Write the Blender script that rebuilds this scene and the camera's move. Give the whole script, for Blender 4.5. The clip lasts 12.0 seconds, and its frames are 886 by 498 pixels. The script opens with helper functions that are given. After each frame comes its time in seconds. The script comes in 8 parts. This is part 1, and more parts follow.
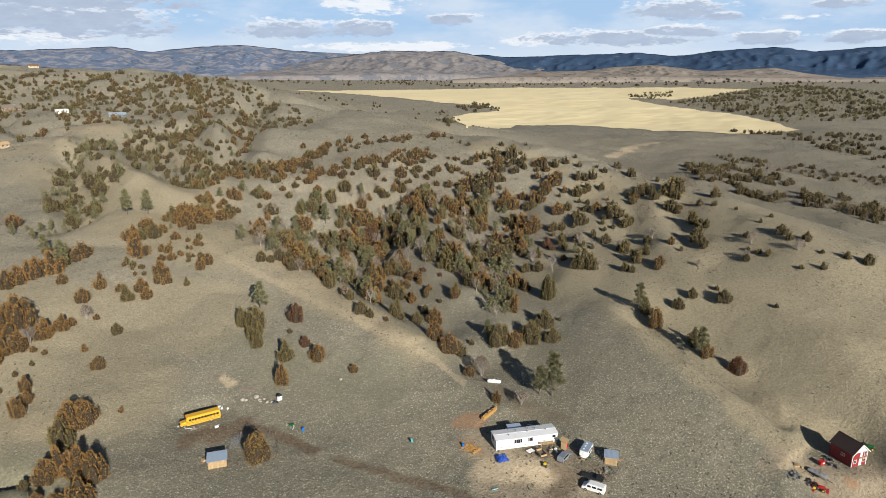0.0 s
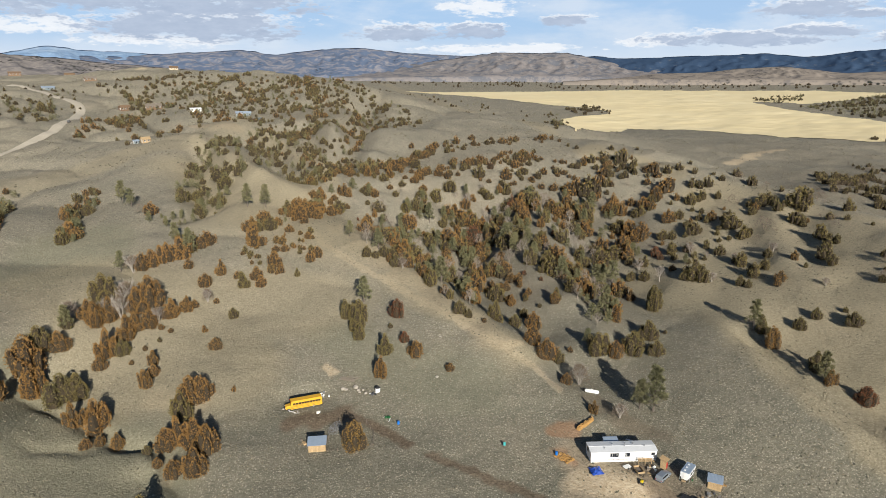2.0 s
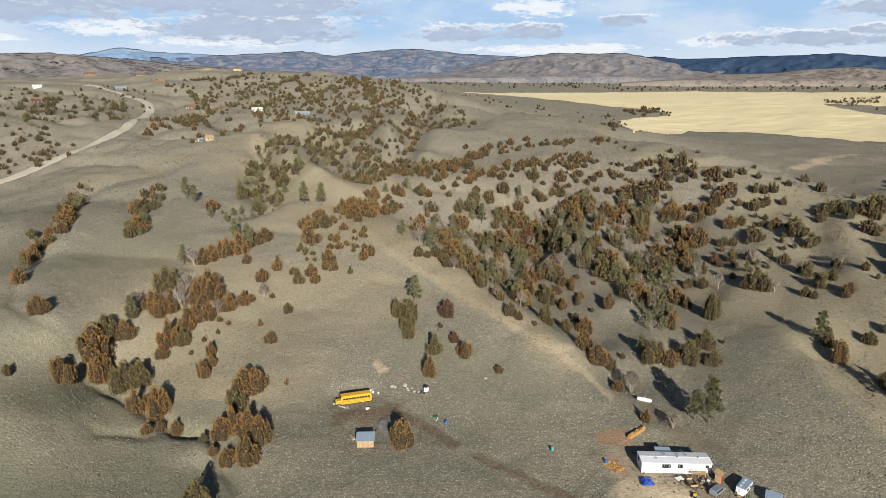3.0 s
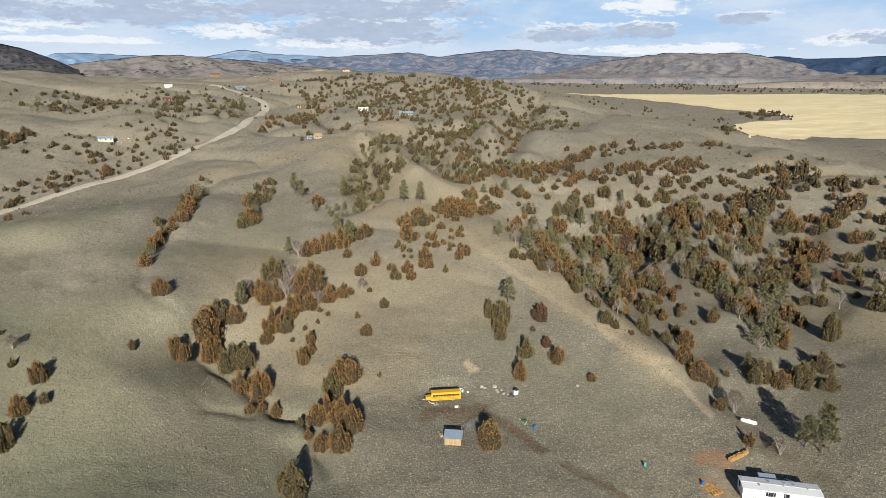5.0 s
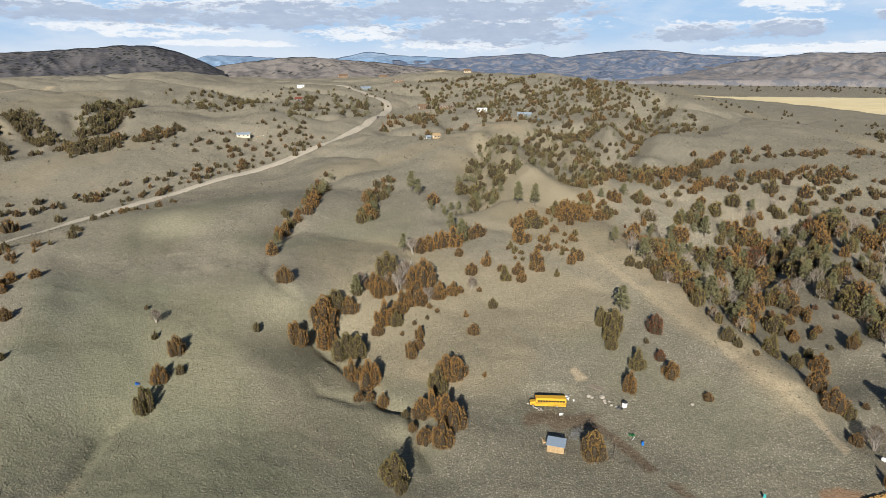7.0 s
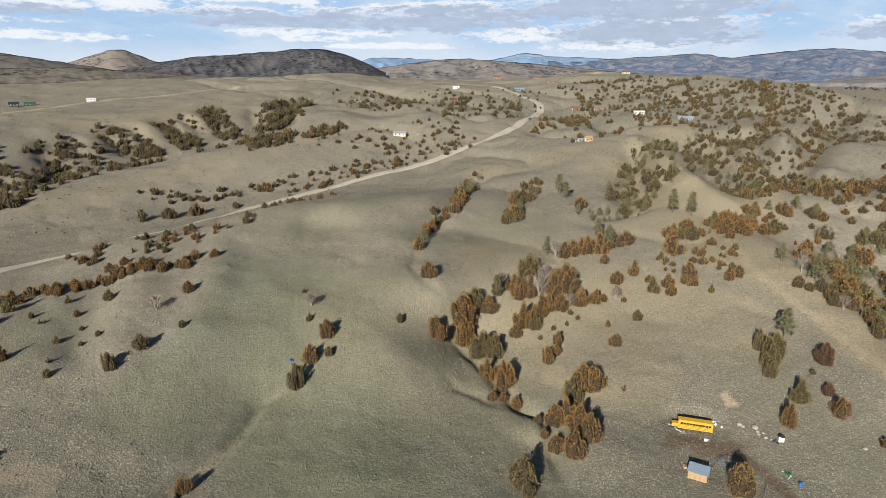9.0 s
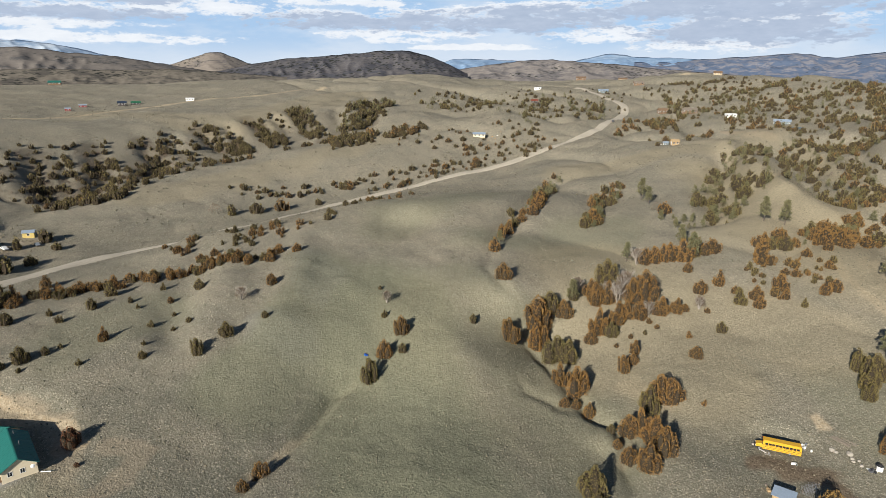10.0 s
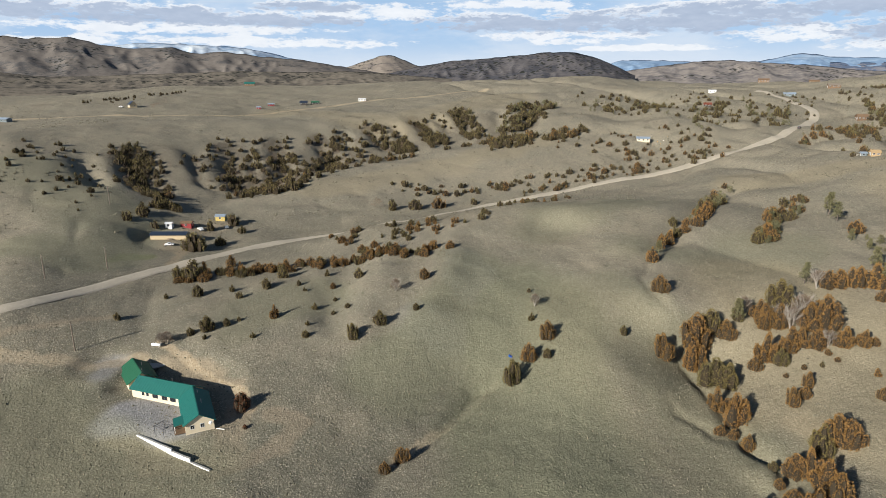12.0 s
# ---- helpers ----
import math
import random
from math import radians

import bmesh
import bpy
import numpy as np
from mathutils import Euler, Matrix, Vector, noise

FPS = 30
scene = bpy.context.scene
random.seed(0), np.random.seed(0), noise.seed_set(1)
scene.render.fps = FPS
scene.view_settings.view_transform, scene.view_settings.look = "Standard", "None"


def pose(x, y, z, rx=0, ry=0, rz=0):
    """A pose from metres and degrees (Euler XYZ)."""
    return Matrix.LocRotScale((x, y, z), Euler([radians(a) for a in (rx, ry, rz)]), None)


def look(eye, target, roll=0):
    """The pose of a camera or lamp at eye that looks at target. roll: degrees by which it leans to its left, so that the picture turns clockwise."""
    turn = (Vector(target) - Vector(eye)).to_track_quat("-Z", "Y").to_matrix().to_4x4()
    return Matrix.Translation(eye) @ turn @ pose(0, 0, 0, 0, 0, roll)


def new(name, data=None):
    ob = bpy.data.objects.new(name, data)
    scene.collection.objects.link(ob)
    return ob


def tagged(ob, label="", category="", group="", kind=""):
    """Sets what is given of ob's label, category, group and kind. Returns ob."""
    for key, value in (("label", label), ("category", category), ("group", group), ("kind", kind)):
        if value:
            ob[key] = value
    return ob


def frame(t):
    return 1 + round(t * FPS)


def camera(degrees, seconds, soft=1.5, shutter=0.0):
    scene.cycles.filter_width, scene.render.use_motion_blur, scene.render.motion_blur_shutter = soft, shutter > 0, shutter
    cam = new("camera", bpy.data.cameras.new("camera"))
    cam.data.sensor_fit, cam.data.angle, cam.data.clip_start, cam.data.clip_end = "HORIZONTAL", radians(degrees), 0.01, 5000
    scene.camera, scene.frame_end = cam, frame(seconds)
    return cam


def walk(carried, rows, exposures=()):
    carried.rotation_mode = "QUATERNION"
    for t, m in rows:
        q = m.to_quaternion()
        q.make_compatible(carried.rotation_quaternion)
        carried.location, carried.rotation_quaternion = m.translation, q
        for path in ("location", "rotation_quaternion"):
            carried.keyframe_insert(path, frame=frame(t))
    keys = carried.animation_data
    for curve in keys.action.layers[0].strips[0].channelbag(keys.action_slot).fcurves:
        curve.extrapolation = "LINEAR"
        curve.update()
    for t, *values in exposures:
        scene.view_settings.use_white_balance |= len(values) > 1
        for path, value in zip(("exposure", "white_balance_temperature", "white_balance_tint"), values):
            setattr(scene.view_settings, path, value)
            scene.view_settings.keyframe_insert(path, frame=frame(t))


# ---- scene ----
cam = camera(70.9, 12.0, soft=0.5)
EYE = 92.0
PATH = [
    (0.0, 0.0, -16.12), (0.5, 2.45, -16.08), (1.0, 4.62, -16.03), (1.5, 7.03, -15.99), (2.0, 9.7, -15.96),
    (2.5, 12.39, -15.93), (3.0, 14.65, -15.90), (5.0, 23.79, -15.83), (5.5, 26.29, -15.81), (6.0, 28.8, -15.79),
    (6.5, 31.54, -15.77), (7.0, 34.43, -15.74), (7.5, 38.21, -15.71), (9.5, 51.48, -15.58), (10.0, 55.3, -15.53),
    (10.5, 59.08, -15.50), (11.0, 62.62, -15.46), (11.5, 66.04, -15.41), (12.0, 69.68, -15.37),
]
walk(cam, [(t, pose(0, 0, EYE, 90 + tilt, 0, turn)) for t, turn, tilt in PATH], exposures=[(0.0, 0.49), (12.0, 0.49)])

# ---- sky and sun ----
SUN_FROM = radians(206)      # the sun stands behind the camera; shadows run the other way
SUN_UP = radians(22)
# clouds: bearing, height and half sizes in degrees
CLOUDS_EAST = [
    (30.2, 3.83, 8.2, 1.03, "grey"), (32.6, 2.49, 5.5, 0.47, "white"), (7.0, 5.30, 3.5, 0.62, "white"), (13.4, 3.41, 4.0, 0.58, "grey"),
    (7.3, 3.53, 2.9, 0.50, "grey"), (-0.8, 4.25, 2.3, 0.36, "grey"), (4.6, 1.92, 6.4, 0.33, "white"), (-19.2, 4.78, 3.4, 0.60, "grey"),
    (-22.7, 4.13, 1.4, 0.25, "grey"), (-14.3, 2.59, 6.7, 0.50, "grey"), (-19.9, 3.04, 3.2, 0.39, "grey"), (-26.0, 2.41, 2.5, 0.38, "grey"),
    (-31.1, 4.73, 1.9, 0.27, "grey"), (-32.7, 2.41, 2.4, 0.35, "grey"), (-8.6, 2.37, 3.3, 0.37, "white"), (-27.7, 3.84, 2.2, 0.16, "white"),
    (31.8, 5.70, 10.2, 0.98, "grey"), (54.6, 4.81, 9.4, 0.80, "grey"), (30.9, 3.80, 4.2, 0.64, "white")]
CLOUDS_WEST = [
    (47.9, 4.65, 6.6, 0.76, "grey"), (55.8, 4.44, 4.6, 0.40, "white"), (41.4, 3.14, 4.2, 0.36, "white"), (58.8, 3.14, 3.3, 0.31, "white"),
    (65.0, 4.80, 6.2, 0.64, "grey"), (47.2, 5.29, 6.0, 0.67, "grey"), (76.7, 5.41, 7.3, 0.58, "white"), (92.2, 3.94, 10.2, 0.43, "white"),
    (87.1, 2.91, 12.3, 0.36, "white"), (58.7, 3.55, 6.5, 0.36, "white"), (41.1, 3.58, 5.4, 0.37, "white"), (96.1, 5.05, 11.0, 0.57, "grey"),
    (85.6, 4.80, 9.4, 0.44, "grey"), (98.8, 5.08, 4.3, 0.40, "grey"), (64.1, 6.06, 5.7, 0.31, "white"), (80.5, 5.89, 4.3, 0.35, "grey"),
    (52.1, 2.42, 5.2, 0.22, "white"), (101.6, 2.75, 4.5, 0.24, "white")]


def build_sky():
    w = bpy.data.worlds.new("sky")
    scene.world = w
    w.use_nodes = True
    nt = w.node_tree
    nt.nodes.clear()
    out = nt.nodes.new("ShaderNodeOutputWorld")
    bg = nt.nodes.new("ShaderNodeBackground")
    bg.inputs["Strength"].default_value = 0.045
    sky = nt.nodes.new("ShaderNodeTexSky")
    sky.sky_type = "NISHITA"
    sky.sun_disc = False
    sky.sun_elevation = SUN_UP
    sky.sun_rotation = -SUN_FROM
    sky.air_density = 1.0
    sky.dust_density = 0.2
    sky.ozone_density = 2.0
    co = nt.nodes.new("ShaderNodeTexCoord")
    sep = nt.nodes.new("ShaderNodeSeparateXYZ")
    nt.links.new(co.outputs["Generated"], sep.inputs[0])

    def calc(op, *args):
        n = nt.nodes.new("ShaderNodeMath")
        n.operation = op
        for i, v in enumerate(args):
            if isinstance(v, (int, float)):
                n.inputs[i].default_value = v
            else:
                nt.links.new(v, n.inputs[i])
        return n.outputs[0]

    def ramp(v, low, high):
        r = nt.nodes.new("ShaderNodeMapRange")
        r.interpolation_type = "SMOOTHSTEP"
        r.inputs[1].default_value, r.inputs[2].default_value = low, high
        nt.links.new(v, r.inputs[0])
        return r.outputs[0]

    def blend(fac, a, b):
        n = nt.nodes.new("ShaderNodeMix")
        n.data_type = "RGBA"
        for sock, v in ((n.inputs[0], fac), (n.inputs[6], a), (n.inputs[7], b)):
            if isinstance(v, tuple):
                sock.default_value = (*v, 1)
            elif isinstance(v, (int, float)):
                sock.default_value = v
            else:
                nt.links.new(v, sock)
        return n.outputs[2]
    x, y, z = sep.outputs
    turn = calc("MULTIPLY", calc("ARCTAN2", calc("MULTIPLY", x, -1.0), y), 57.2958)
    rise = calc("MULTIPLY", calc("ARCSINE", z), 57.2958)
    flat = nt.nodes.new("ShaderNodeCombineXYZ")
    nt.links.new(turn, flat.inputs[0])
    nt.links.new(calc("MULTIPLY", rise, 3.2), flat.inputs[1])

    def wisps(scale, detail, off):
        n = nt.nodes.new("ShaderNodeTexNoise")
        n.inputs["Scale"].default_value = scale
        n.inputs["Detail"].default_value = detail
        n.inputs["Roughness"].default_value = 0.6
        m = nt.nodes.new("ShaderNodeVectorMath")
        m.inputs[1].default_value = (off, off * 2, off)
        nt.links.new(flat.outputs[0], m.inputs[0])
        nt.links.new(m.outputs[0], n.inputs["Vector"])
        return n.outputs[0]
    edge = calc("SUBTRACT", wisps(0.28, 7, 4.0), 0.5)
    fluff = wisps(0.55, 6, 9.0)
    low_sky = calc("SUBTRACT", 1.0, ramp(rise, 5.0, 12.0))
    col = blend(calc("MULTIPLY", low_sky, 0.86), sky.outputs[0], (6.7, 9.9, 14.5))
    col = blend(calc("MULTIPLY", calc("SUBTRACT", 1.0, ramp(rise, 0.0, 3.8)), 0.8), col, (12.1, 13.2, 14.5))
    veil = calc("MULTIPLY", ramp(wisps(0.09, 6, 21.0), 0.40, 0.66), 0.72)
    col = blend(calc("MULTIPLY", veil, calc("SUBTRACT", 1.0, ramp(rise, 7.0, 14.0))), col, (11.4, 12.7, 14.4))
    white = grey = under = None
    for bearing, height, wide, tall, tone in CLOUDS_EAST + CLOUDS_WEST:
        wide, tall = wide * 1.1, tall * 1.25
        a = calc("POWER", calc("DIVIDE", calc("SUBTRACT", turn, bearing), wide), 2.0)
        b = calc("POWER", calc("DIVIDE", calc("SUBTRACT", rise, height), tall), 2.0)
        body = calc("SUBTRACT", 1.0, calc("ADD", a, b))
        if tone == "white":
            white = body if white is None else calc("MAXIMUM", white, body)
        else:
            grey = body if grey is None else calc("MAXIMUM", grey, body)
            c = calc("POWER", calc("DIVIDE", calc("SUBTRACT", rise, height - 0.3 * tall), tall * 0.95), 2.0)
            body = calc("SUBTRACT", 1.0, calc("ADD", a, c))
            under = body if under is None else calc("MAXIMUM", under, body)
    rag = calc("ADD", calc("MULTIPLY", edge, 4.6), calc("MULTIPLY", calc("SUBTRACT", wisps(1.1, 7, 13.0), 0.5), 3.4))
    lit = ramp(calc("ADD", calc("MAXIMUM", white, grey), rag), -0.25, 0.7)
    shade = ramp(calc("ADD", under, calc("MULTIPLY", rag, 0.9)), -0.15, 0.6)
    col = blend(calc("MULTIPLY", lit, 0.92), col, blend(fluff, (12.0, 12.9, 14.2), (16.3, 16.5, 16.7)))
    col = blend(calc("MULTIPLY", shade, 0.92), col, blend(fluff, (5.3, 6.7, 9.2), (8.4, 9.8, 12.2)))
    nt.links.new(col, bg.inputs["Color"])
    nt.links.new(bg.outputs[0], out.inputs["Surface"])


build_sky()
sun = new("sun", bpy.data.lights.new("sun", "SUN"))
sun.data.energy = 5.0
sun.data.angle = radians(0.6)
sun.data.color = (1.0, 0.945, 0.83)
sun.matrix_world = look((0, 0, 0), (math.sin(SUN_FROM) * math.cos(SUN_UP), -math.cos(SUN_FROM) * math.cos(SUN_UP), -math.sin(SUN_UP)))

# ---- materials ----
def nodes_of(name):
    m = bpy.data.materials.new(name)
    m.use_nodes = True
    nt = m.node_tree
    return m, nt, nt.nodes["Principled BSDF"]


def mix_col(nt, fac, a, b):
    n = nt.nodes.new("ShaderNodeMix")
    n.data_type = "RGBA"
    for sock, v in ((n.inputs[0], fac), (n.inputs[6], a), (n.inputs[7], b)):
        if isinstance(v, (int, float)):
            sock.default_value = v
        elif isinstance(v, tuple):
            sock.default_value = (*v, 1)
        else:
            nt.links.new(v, sock)
    return n.outputs[2]


def noise_of(nt, scale, detail=4, rough=0.6, coords=None, low=0.35, high=0.65):
    n = nt.nodes.new("ShaderNodeTexNoise")
    n.inputs["Scale"].default_value = scale
    n.inputs["Detail"].default_value = detail
    n.inputs["Roughness"].default_value = rough
    if coords is not None:
        nt.links.new(coords, n.inputs["Vector"])
    r = nt.nodes.new("ShaderNodeMapRange")
    r.inputs[1].default_value, r.inputs[2].default_value = low, high
    nt.links.new(n.outputs[0], r.inputs[0])
    return r.outputs[0]


def place_of(nt):
    return nt.nodes.new("ShaderNodeNewGeometry").outputs["Position"]


def bump_of(nt, height, bsdf, strength=0.4, distance=0.1):
    b = nt.nodes.new("ShaderNodeBump")
    b.inputs["Strength"].default_value = strength
    b.inputs["Distance"].default_value = distance
    nt.links.new(height, b.inputs["Height"])
    nt.links.new(b.outputs[0], bsdf.inputs["Normal"])


def plain(name, colour, rough=0.7, metal=0.0, vary=0.15, scale=3.0, bump=0.0):
    """A surface of one colour with grain and blotches."""
    m, nt, bsdf = nodes_of(name)
    co = nt.nodes.new("ShaderNodeTexCoord").outputs["Object"]
    dark = tuple(c * (1 - vary) for c in colour)
    light = tuple(min(1, c * (1 + vary)) for c in colour)
    a = noise_of(nt, scale, 5, 0.65, co, 0.3, 0.7)
    col = mix_col(nt, a, dark, light)
    b = noise_of(nt, scale * 9, 3, 0.6, co, 0.3, 0.75)
    col = mix_col(nt, b, col, dark)
    piece = nt.nodes.new("ShaderNodeMath")
    piece.operation = "MULTIPLY"
    piece.inputs[1].default_value = min(1.0, vary * 1.6)
    nt.links.new(nt.nodes.new("ShaderNodeObjectInfo").outputs["Random"], piece.inputs[0])
    col = mix_col(nt, piece.outputs[0], col, tuple(c * 0.55 for c in colour))
    nt.links.new(col, bsdf.inputs["Base Color"])
    bsdf.inputs["Roughness"].default_value = rough
    bsdf.inputs["Metallic"].default_value = metal
    if bump:
        bump_of(nt, b, bsdf, bump, 0.05)
    return m


def ground_material():
    m, nt, bsdf = nodes_of("dry_grassland")
    p = place_of(nt)
    big = noise_of(nt, 0.011, 5, 0.6, p, 0.38, 0.62)
    mid = noise_of(nt, 0.06, 6, 0.7, p, 0.36, 0.64)
    tuft = noise_of(nt, 1.1, 6, 0.8, p, 0.40, 0.58)
    fine = noise_of(nt, 3.2, 4, 0.75, p, 0.36, 0.64)
    clod = noise_of(nt, 0.38, 5, 0.75, p, 0.42, 0.58)
    speck = noise_of(nt, 2.1, 3, 0.7, p, 0.54, 0.66)
    rock = noise_of(nt, 1.7, 2, 0.5, p, 0.70, 0.74)
    sage = noise_of(nt, 0.55, 3, 0.6, p, 0.60, 0.68)
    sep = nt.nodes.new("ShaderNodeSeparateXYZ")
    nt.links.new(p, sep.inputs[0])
    # grass turns straw with height; extra lightness stands in for sun on slopes
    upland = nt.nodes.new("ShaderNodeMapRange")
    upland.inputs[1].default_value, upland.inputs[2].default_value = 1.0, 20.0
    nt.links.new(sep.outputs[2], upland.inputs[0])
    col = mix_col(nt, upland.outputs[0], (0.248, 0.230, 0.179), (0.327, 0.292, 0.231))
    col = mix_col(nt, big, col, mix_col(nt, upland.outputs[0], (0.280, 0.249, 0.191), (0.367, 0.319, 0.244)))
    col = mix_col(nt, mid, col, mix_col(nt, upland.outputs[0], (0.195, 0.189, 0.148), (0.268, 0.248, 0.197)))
    col = mix_col(nt, clod, mix_col(nt, 0.16, col, (0.098, 0.091, 0.067)), col)
    col = mix_col(nt, tuft, mix_col(nt, 0.42, col, (0.102, 0.095, 0.068)), col)
    # fine dark specks put the grass's small shadows into the colour
    col = mix_col(nt, fine, mix_col(nt, 0.40, col, (0.109, 0.097, 0.068)), col)
    col = mix_col(nt, speck, col, mix_col(nt, 0.7, col, (0.526, 0.463, 0.364)))
    col = mix_col(nt, sage, col, (0.155, 0.145, 0.110))
    col = mix_col(nt, rock, col, (0.423, 0.394, 0.343))
    for kind, dim, lit in (("bare", (0.27, 0.215, 0.15), (0.37, 0.305, 0.22)), ("dark", (0.115, 0.088, 0.062), (0.18, 0.14, 0.10)),
                           ("gravel", (0.24, 0.235, 0.235), (0.33, 0.325, 0.325)), ("red", (0.27, 0.15, 0.085), (0.33, 0.20, 0.12)),
                           ("pale", (0.40, 0.31, 0.20), (0.52, 0.43, 0.31)), ("green", (0.13, 0.15, 0.06), (0.17, 0.185, 0.08)),
                           ("scrub", (0.105, 0.090, 0.070), (0.17, 0.148, 0.115)), ("sagey", (0.150, 0.151, 0.102), (0.222, 0.217, 0.150)), ("gold", (0.27, 0.225, 0.145), (0.37, 0.31, 0.205))):
        at = nt.nodes.new("ShaderNodeAttribute")
        at.attribute_name = kind
        col = mix_col(nt, at.outputs["Fac"], col, mix_col(nt, tuft, dim, lit))
    nt.links.new(col, bsdf.inputs["Base Color"])
    bsdf.inputs["Roughness"].default_value = 0.95
    bsdf.inputs["Specular IOR Level"].default_value = 0.1
    # tussocks: low domes a stride apart with rough ground between
    cell = nt.nodes.new("ShaderNodeTexVoronoi")
    cell.feature = "SMOOTH_F1"
    cell.inputs["Scale"].default_value = 1.35
    cell.inputs["Smoothness"].default_value = 0.35
    warp = nt.nodes.new("ShaderNodeVectorMath")
    wob = nt.nodes.new("ShaderNodeTexNoise")
    wob.inputs["Scale"].default_value = 1.6
    wob.inputs["Detail"].default_value = 3
    nt.links.new(p, wob.inputs["Vector"])
    nt.links.new(p, warp.inputs[0])
    nt.links.new(wob.outputs["Color"], warp.inputs[1])
    nt.links.new(warp.outputs[0], cell.inputs["Vector"])
    dome = nt.nodes.new("ShaderNodeMath")
    dome.operation = "MULTIPLY_ADD"
    nt.links.new(cell.outputs["Distance"], dome.inputs[0])
    dome.inputs[1].default_value = -0.9
    nt.links.new(noise_of(nt, 1.9, 5, 0.72, p, 0.30, 0.70), dome.inputs[2])
    bump_of(nt, dome.outputs[0], bsdf, 0.75, 0.17)
    return m


def field_material():
    m, nt, bsdf = nodes_of("stubble")
    p = place_of(nt)
    stretch_it = nt.nodes.new("ShaderNodeMapping")
    stretch_it.inputs["Scale"].default_value = (0.15, 1.0, 1.0)
    nt.links.new(p, stretch_it.inputs[0])
    rows = noise_of(nt, 0.03, 5, 0.65, stretch_it.outputs[0], 0.35, 0.65)
    big = noise_of(nt, 0.004, 4, 0.6, p)
    col = mix_col(nt, rows, (0.72, 0.60, 0.36), (0.84, 0.72, 0.47))
    col = mix_col(nt, big, col, (0.76, 0.63, 0.38))
    nt.links.new(col, bsdf.inputs["Base Color"])
    bsdf.inputs["Roughness"].default_value = 0.9
    bsdf.inputs["Specular IOR Level"].default_value = 0.1
    return m


MAT_FIELD = field_material()
MAT_ROAD = plain("road_gravel", (0.47, 0.415, 0.335), 0.95, vary=0.18, scale=0.12, bump=0.2)
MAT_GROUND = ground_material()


def foliage(name, light, dark):
    m, nt, bsdf = nodes_of(name)
    geo = nt.nodes.new("ShaderNodeNewGeometry")
    info = nt.nodes.new("ShaderNodeObjectInfo")
    col = mix_col(nt, geo.outputs["Random Per Island"], dark, light)
    col = mix_col(nt, noise_of(nt, 0.15, 3, 0.5, geo.outputs["Position"]), col, tuple(c * 0.7 for c in light))
    warm = tuple((a * 1.12, a * 1.0, a * 0.9)[i] for i, a in enumerate(light))
    half = nt.nodes.new("ShaderNodeMath")
    half.operation = "MULTIPLY"
    half.inputs[1].default_value = 0.3
    nt.links.new(info.outputs["Random"], half.inputs[0])
    col = mix_col(nt, half.outputs[0], col, warm)
    nt.links.new(col, bsdf.inputs["Base Color"])
    bsdf.inputs["Roughness"].default_value = 0.85
    bsdf.inputs["Specular IOR Level"].default_value = 0.2
    return m
# ---- the land: crests, draws and flats, with a sheet stretched over them ----
LAND = []


def landform(name, *places):
    """A crest, draw, bench or slope line, as places in metres."""
    for (xa, ya, za), (xb, yb, zb) in zip(places, places[1:]):
        ra, rb = math.hypot(xa, ya), math.hypot(xb, yb)
        n = max(1, int(math.hypot(xb - xa, yb - ya) / (0.07 * (ra + rb) / 2)))
        for i in range(n):
            k = i / n
            LAND.append((xa + (xb - xa) * k, ya + (yb - ya) * k, za + (zb - za) * k))
    LAND.append(places[-1])


def ring(radius, height, start, stop, count):
    """Plain land round the outside, all at one height."""
    for i in range(count):
        a = radians(start + (stop - start) * i / (count - 1))
        LAND.append((-math.sin(a) * radius, math.cos(a) * radius, height))


landform("floor right", (-93, 120, 0.0), (-56, 122, -1.0), (-11, 124, -3.0), (42, 126, -5.0), (103, 128, -6.0))
landform("floor left", (-156, -49, -4.0), (-141, -4, -2.0), (-127, 28, -4.0), (-107, 70, -1.0), (-93, 116, -3.0))
landform("bus bench", (-94, 152, 5.0), (-65, 148, 0.0), (-54, 130, -1.0), (-35, 143, -1.0))
landform("trailer yard", (7, 147, -1.0), (21, 141, -2.0), (39, 135, -3.0))
landform("barn yard", (81, 128, -3.0), (91, 136, -3.0), (101, 134, -3.0), (106, 128, -4.0))
landform("spur foot", (15, 157, 0.0), (3, 180, 3.0), (-8, 186, 10.0))
landform("bus spur", (-8, 186, 10.0), (-29, 204, 11.6), (-47, 221, 15.1), (-69, 240, 21.6), (-92, 258, 26.4))
landform("bus spur flank", (-103, 189, 9.7), (-104, 214, 17.7))
landform("spur head", (-109, 285, 31.9), (-95, 299, 34.0), (-70, 325, 35.7), (-37, 343, 34.8), (-9, 345, 30.5))
landform("creek", (-75, 107, -4.0), (-92, 122, -2.0), (-117, 128, -0.5), (-150, 139, 2.5), (-156, 140, 16.4))
landform("creek head", (-149, 150, 10.8), (-143, 180, 17.3), (-131, 220, 22.4), (-122, 257, 29.4), (-116, 290, 38.2))
landform("draw wood", (12, 180, 0.0), (1, 204, 2.0), (-21, 235, 4.2), (-41, 260, 6.8), (-54, 295, 12.8), (-49, 321, 21.2))
landform("rib mid", (19, 199, 7.5), (10, 225, 12.0), (-3, 247, 14.0), (-7, 292, 19.3))
landform("draw mid", (30, 197, 3.0), (24, 217, 7.7), (21, 259, 7.1), (21, 296, 12.5), (20, 335, 24.4))
landform("face right", (49, 227, 8.5), (72, 276, 17.9), (80, 325, 29.4))
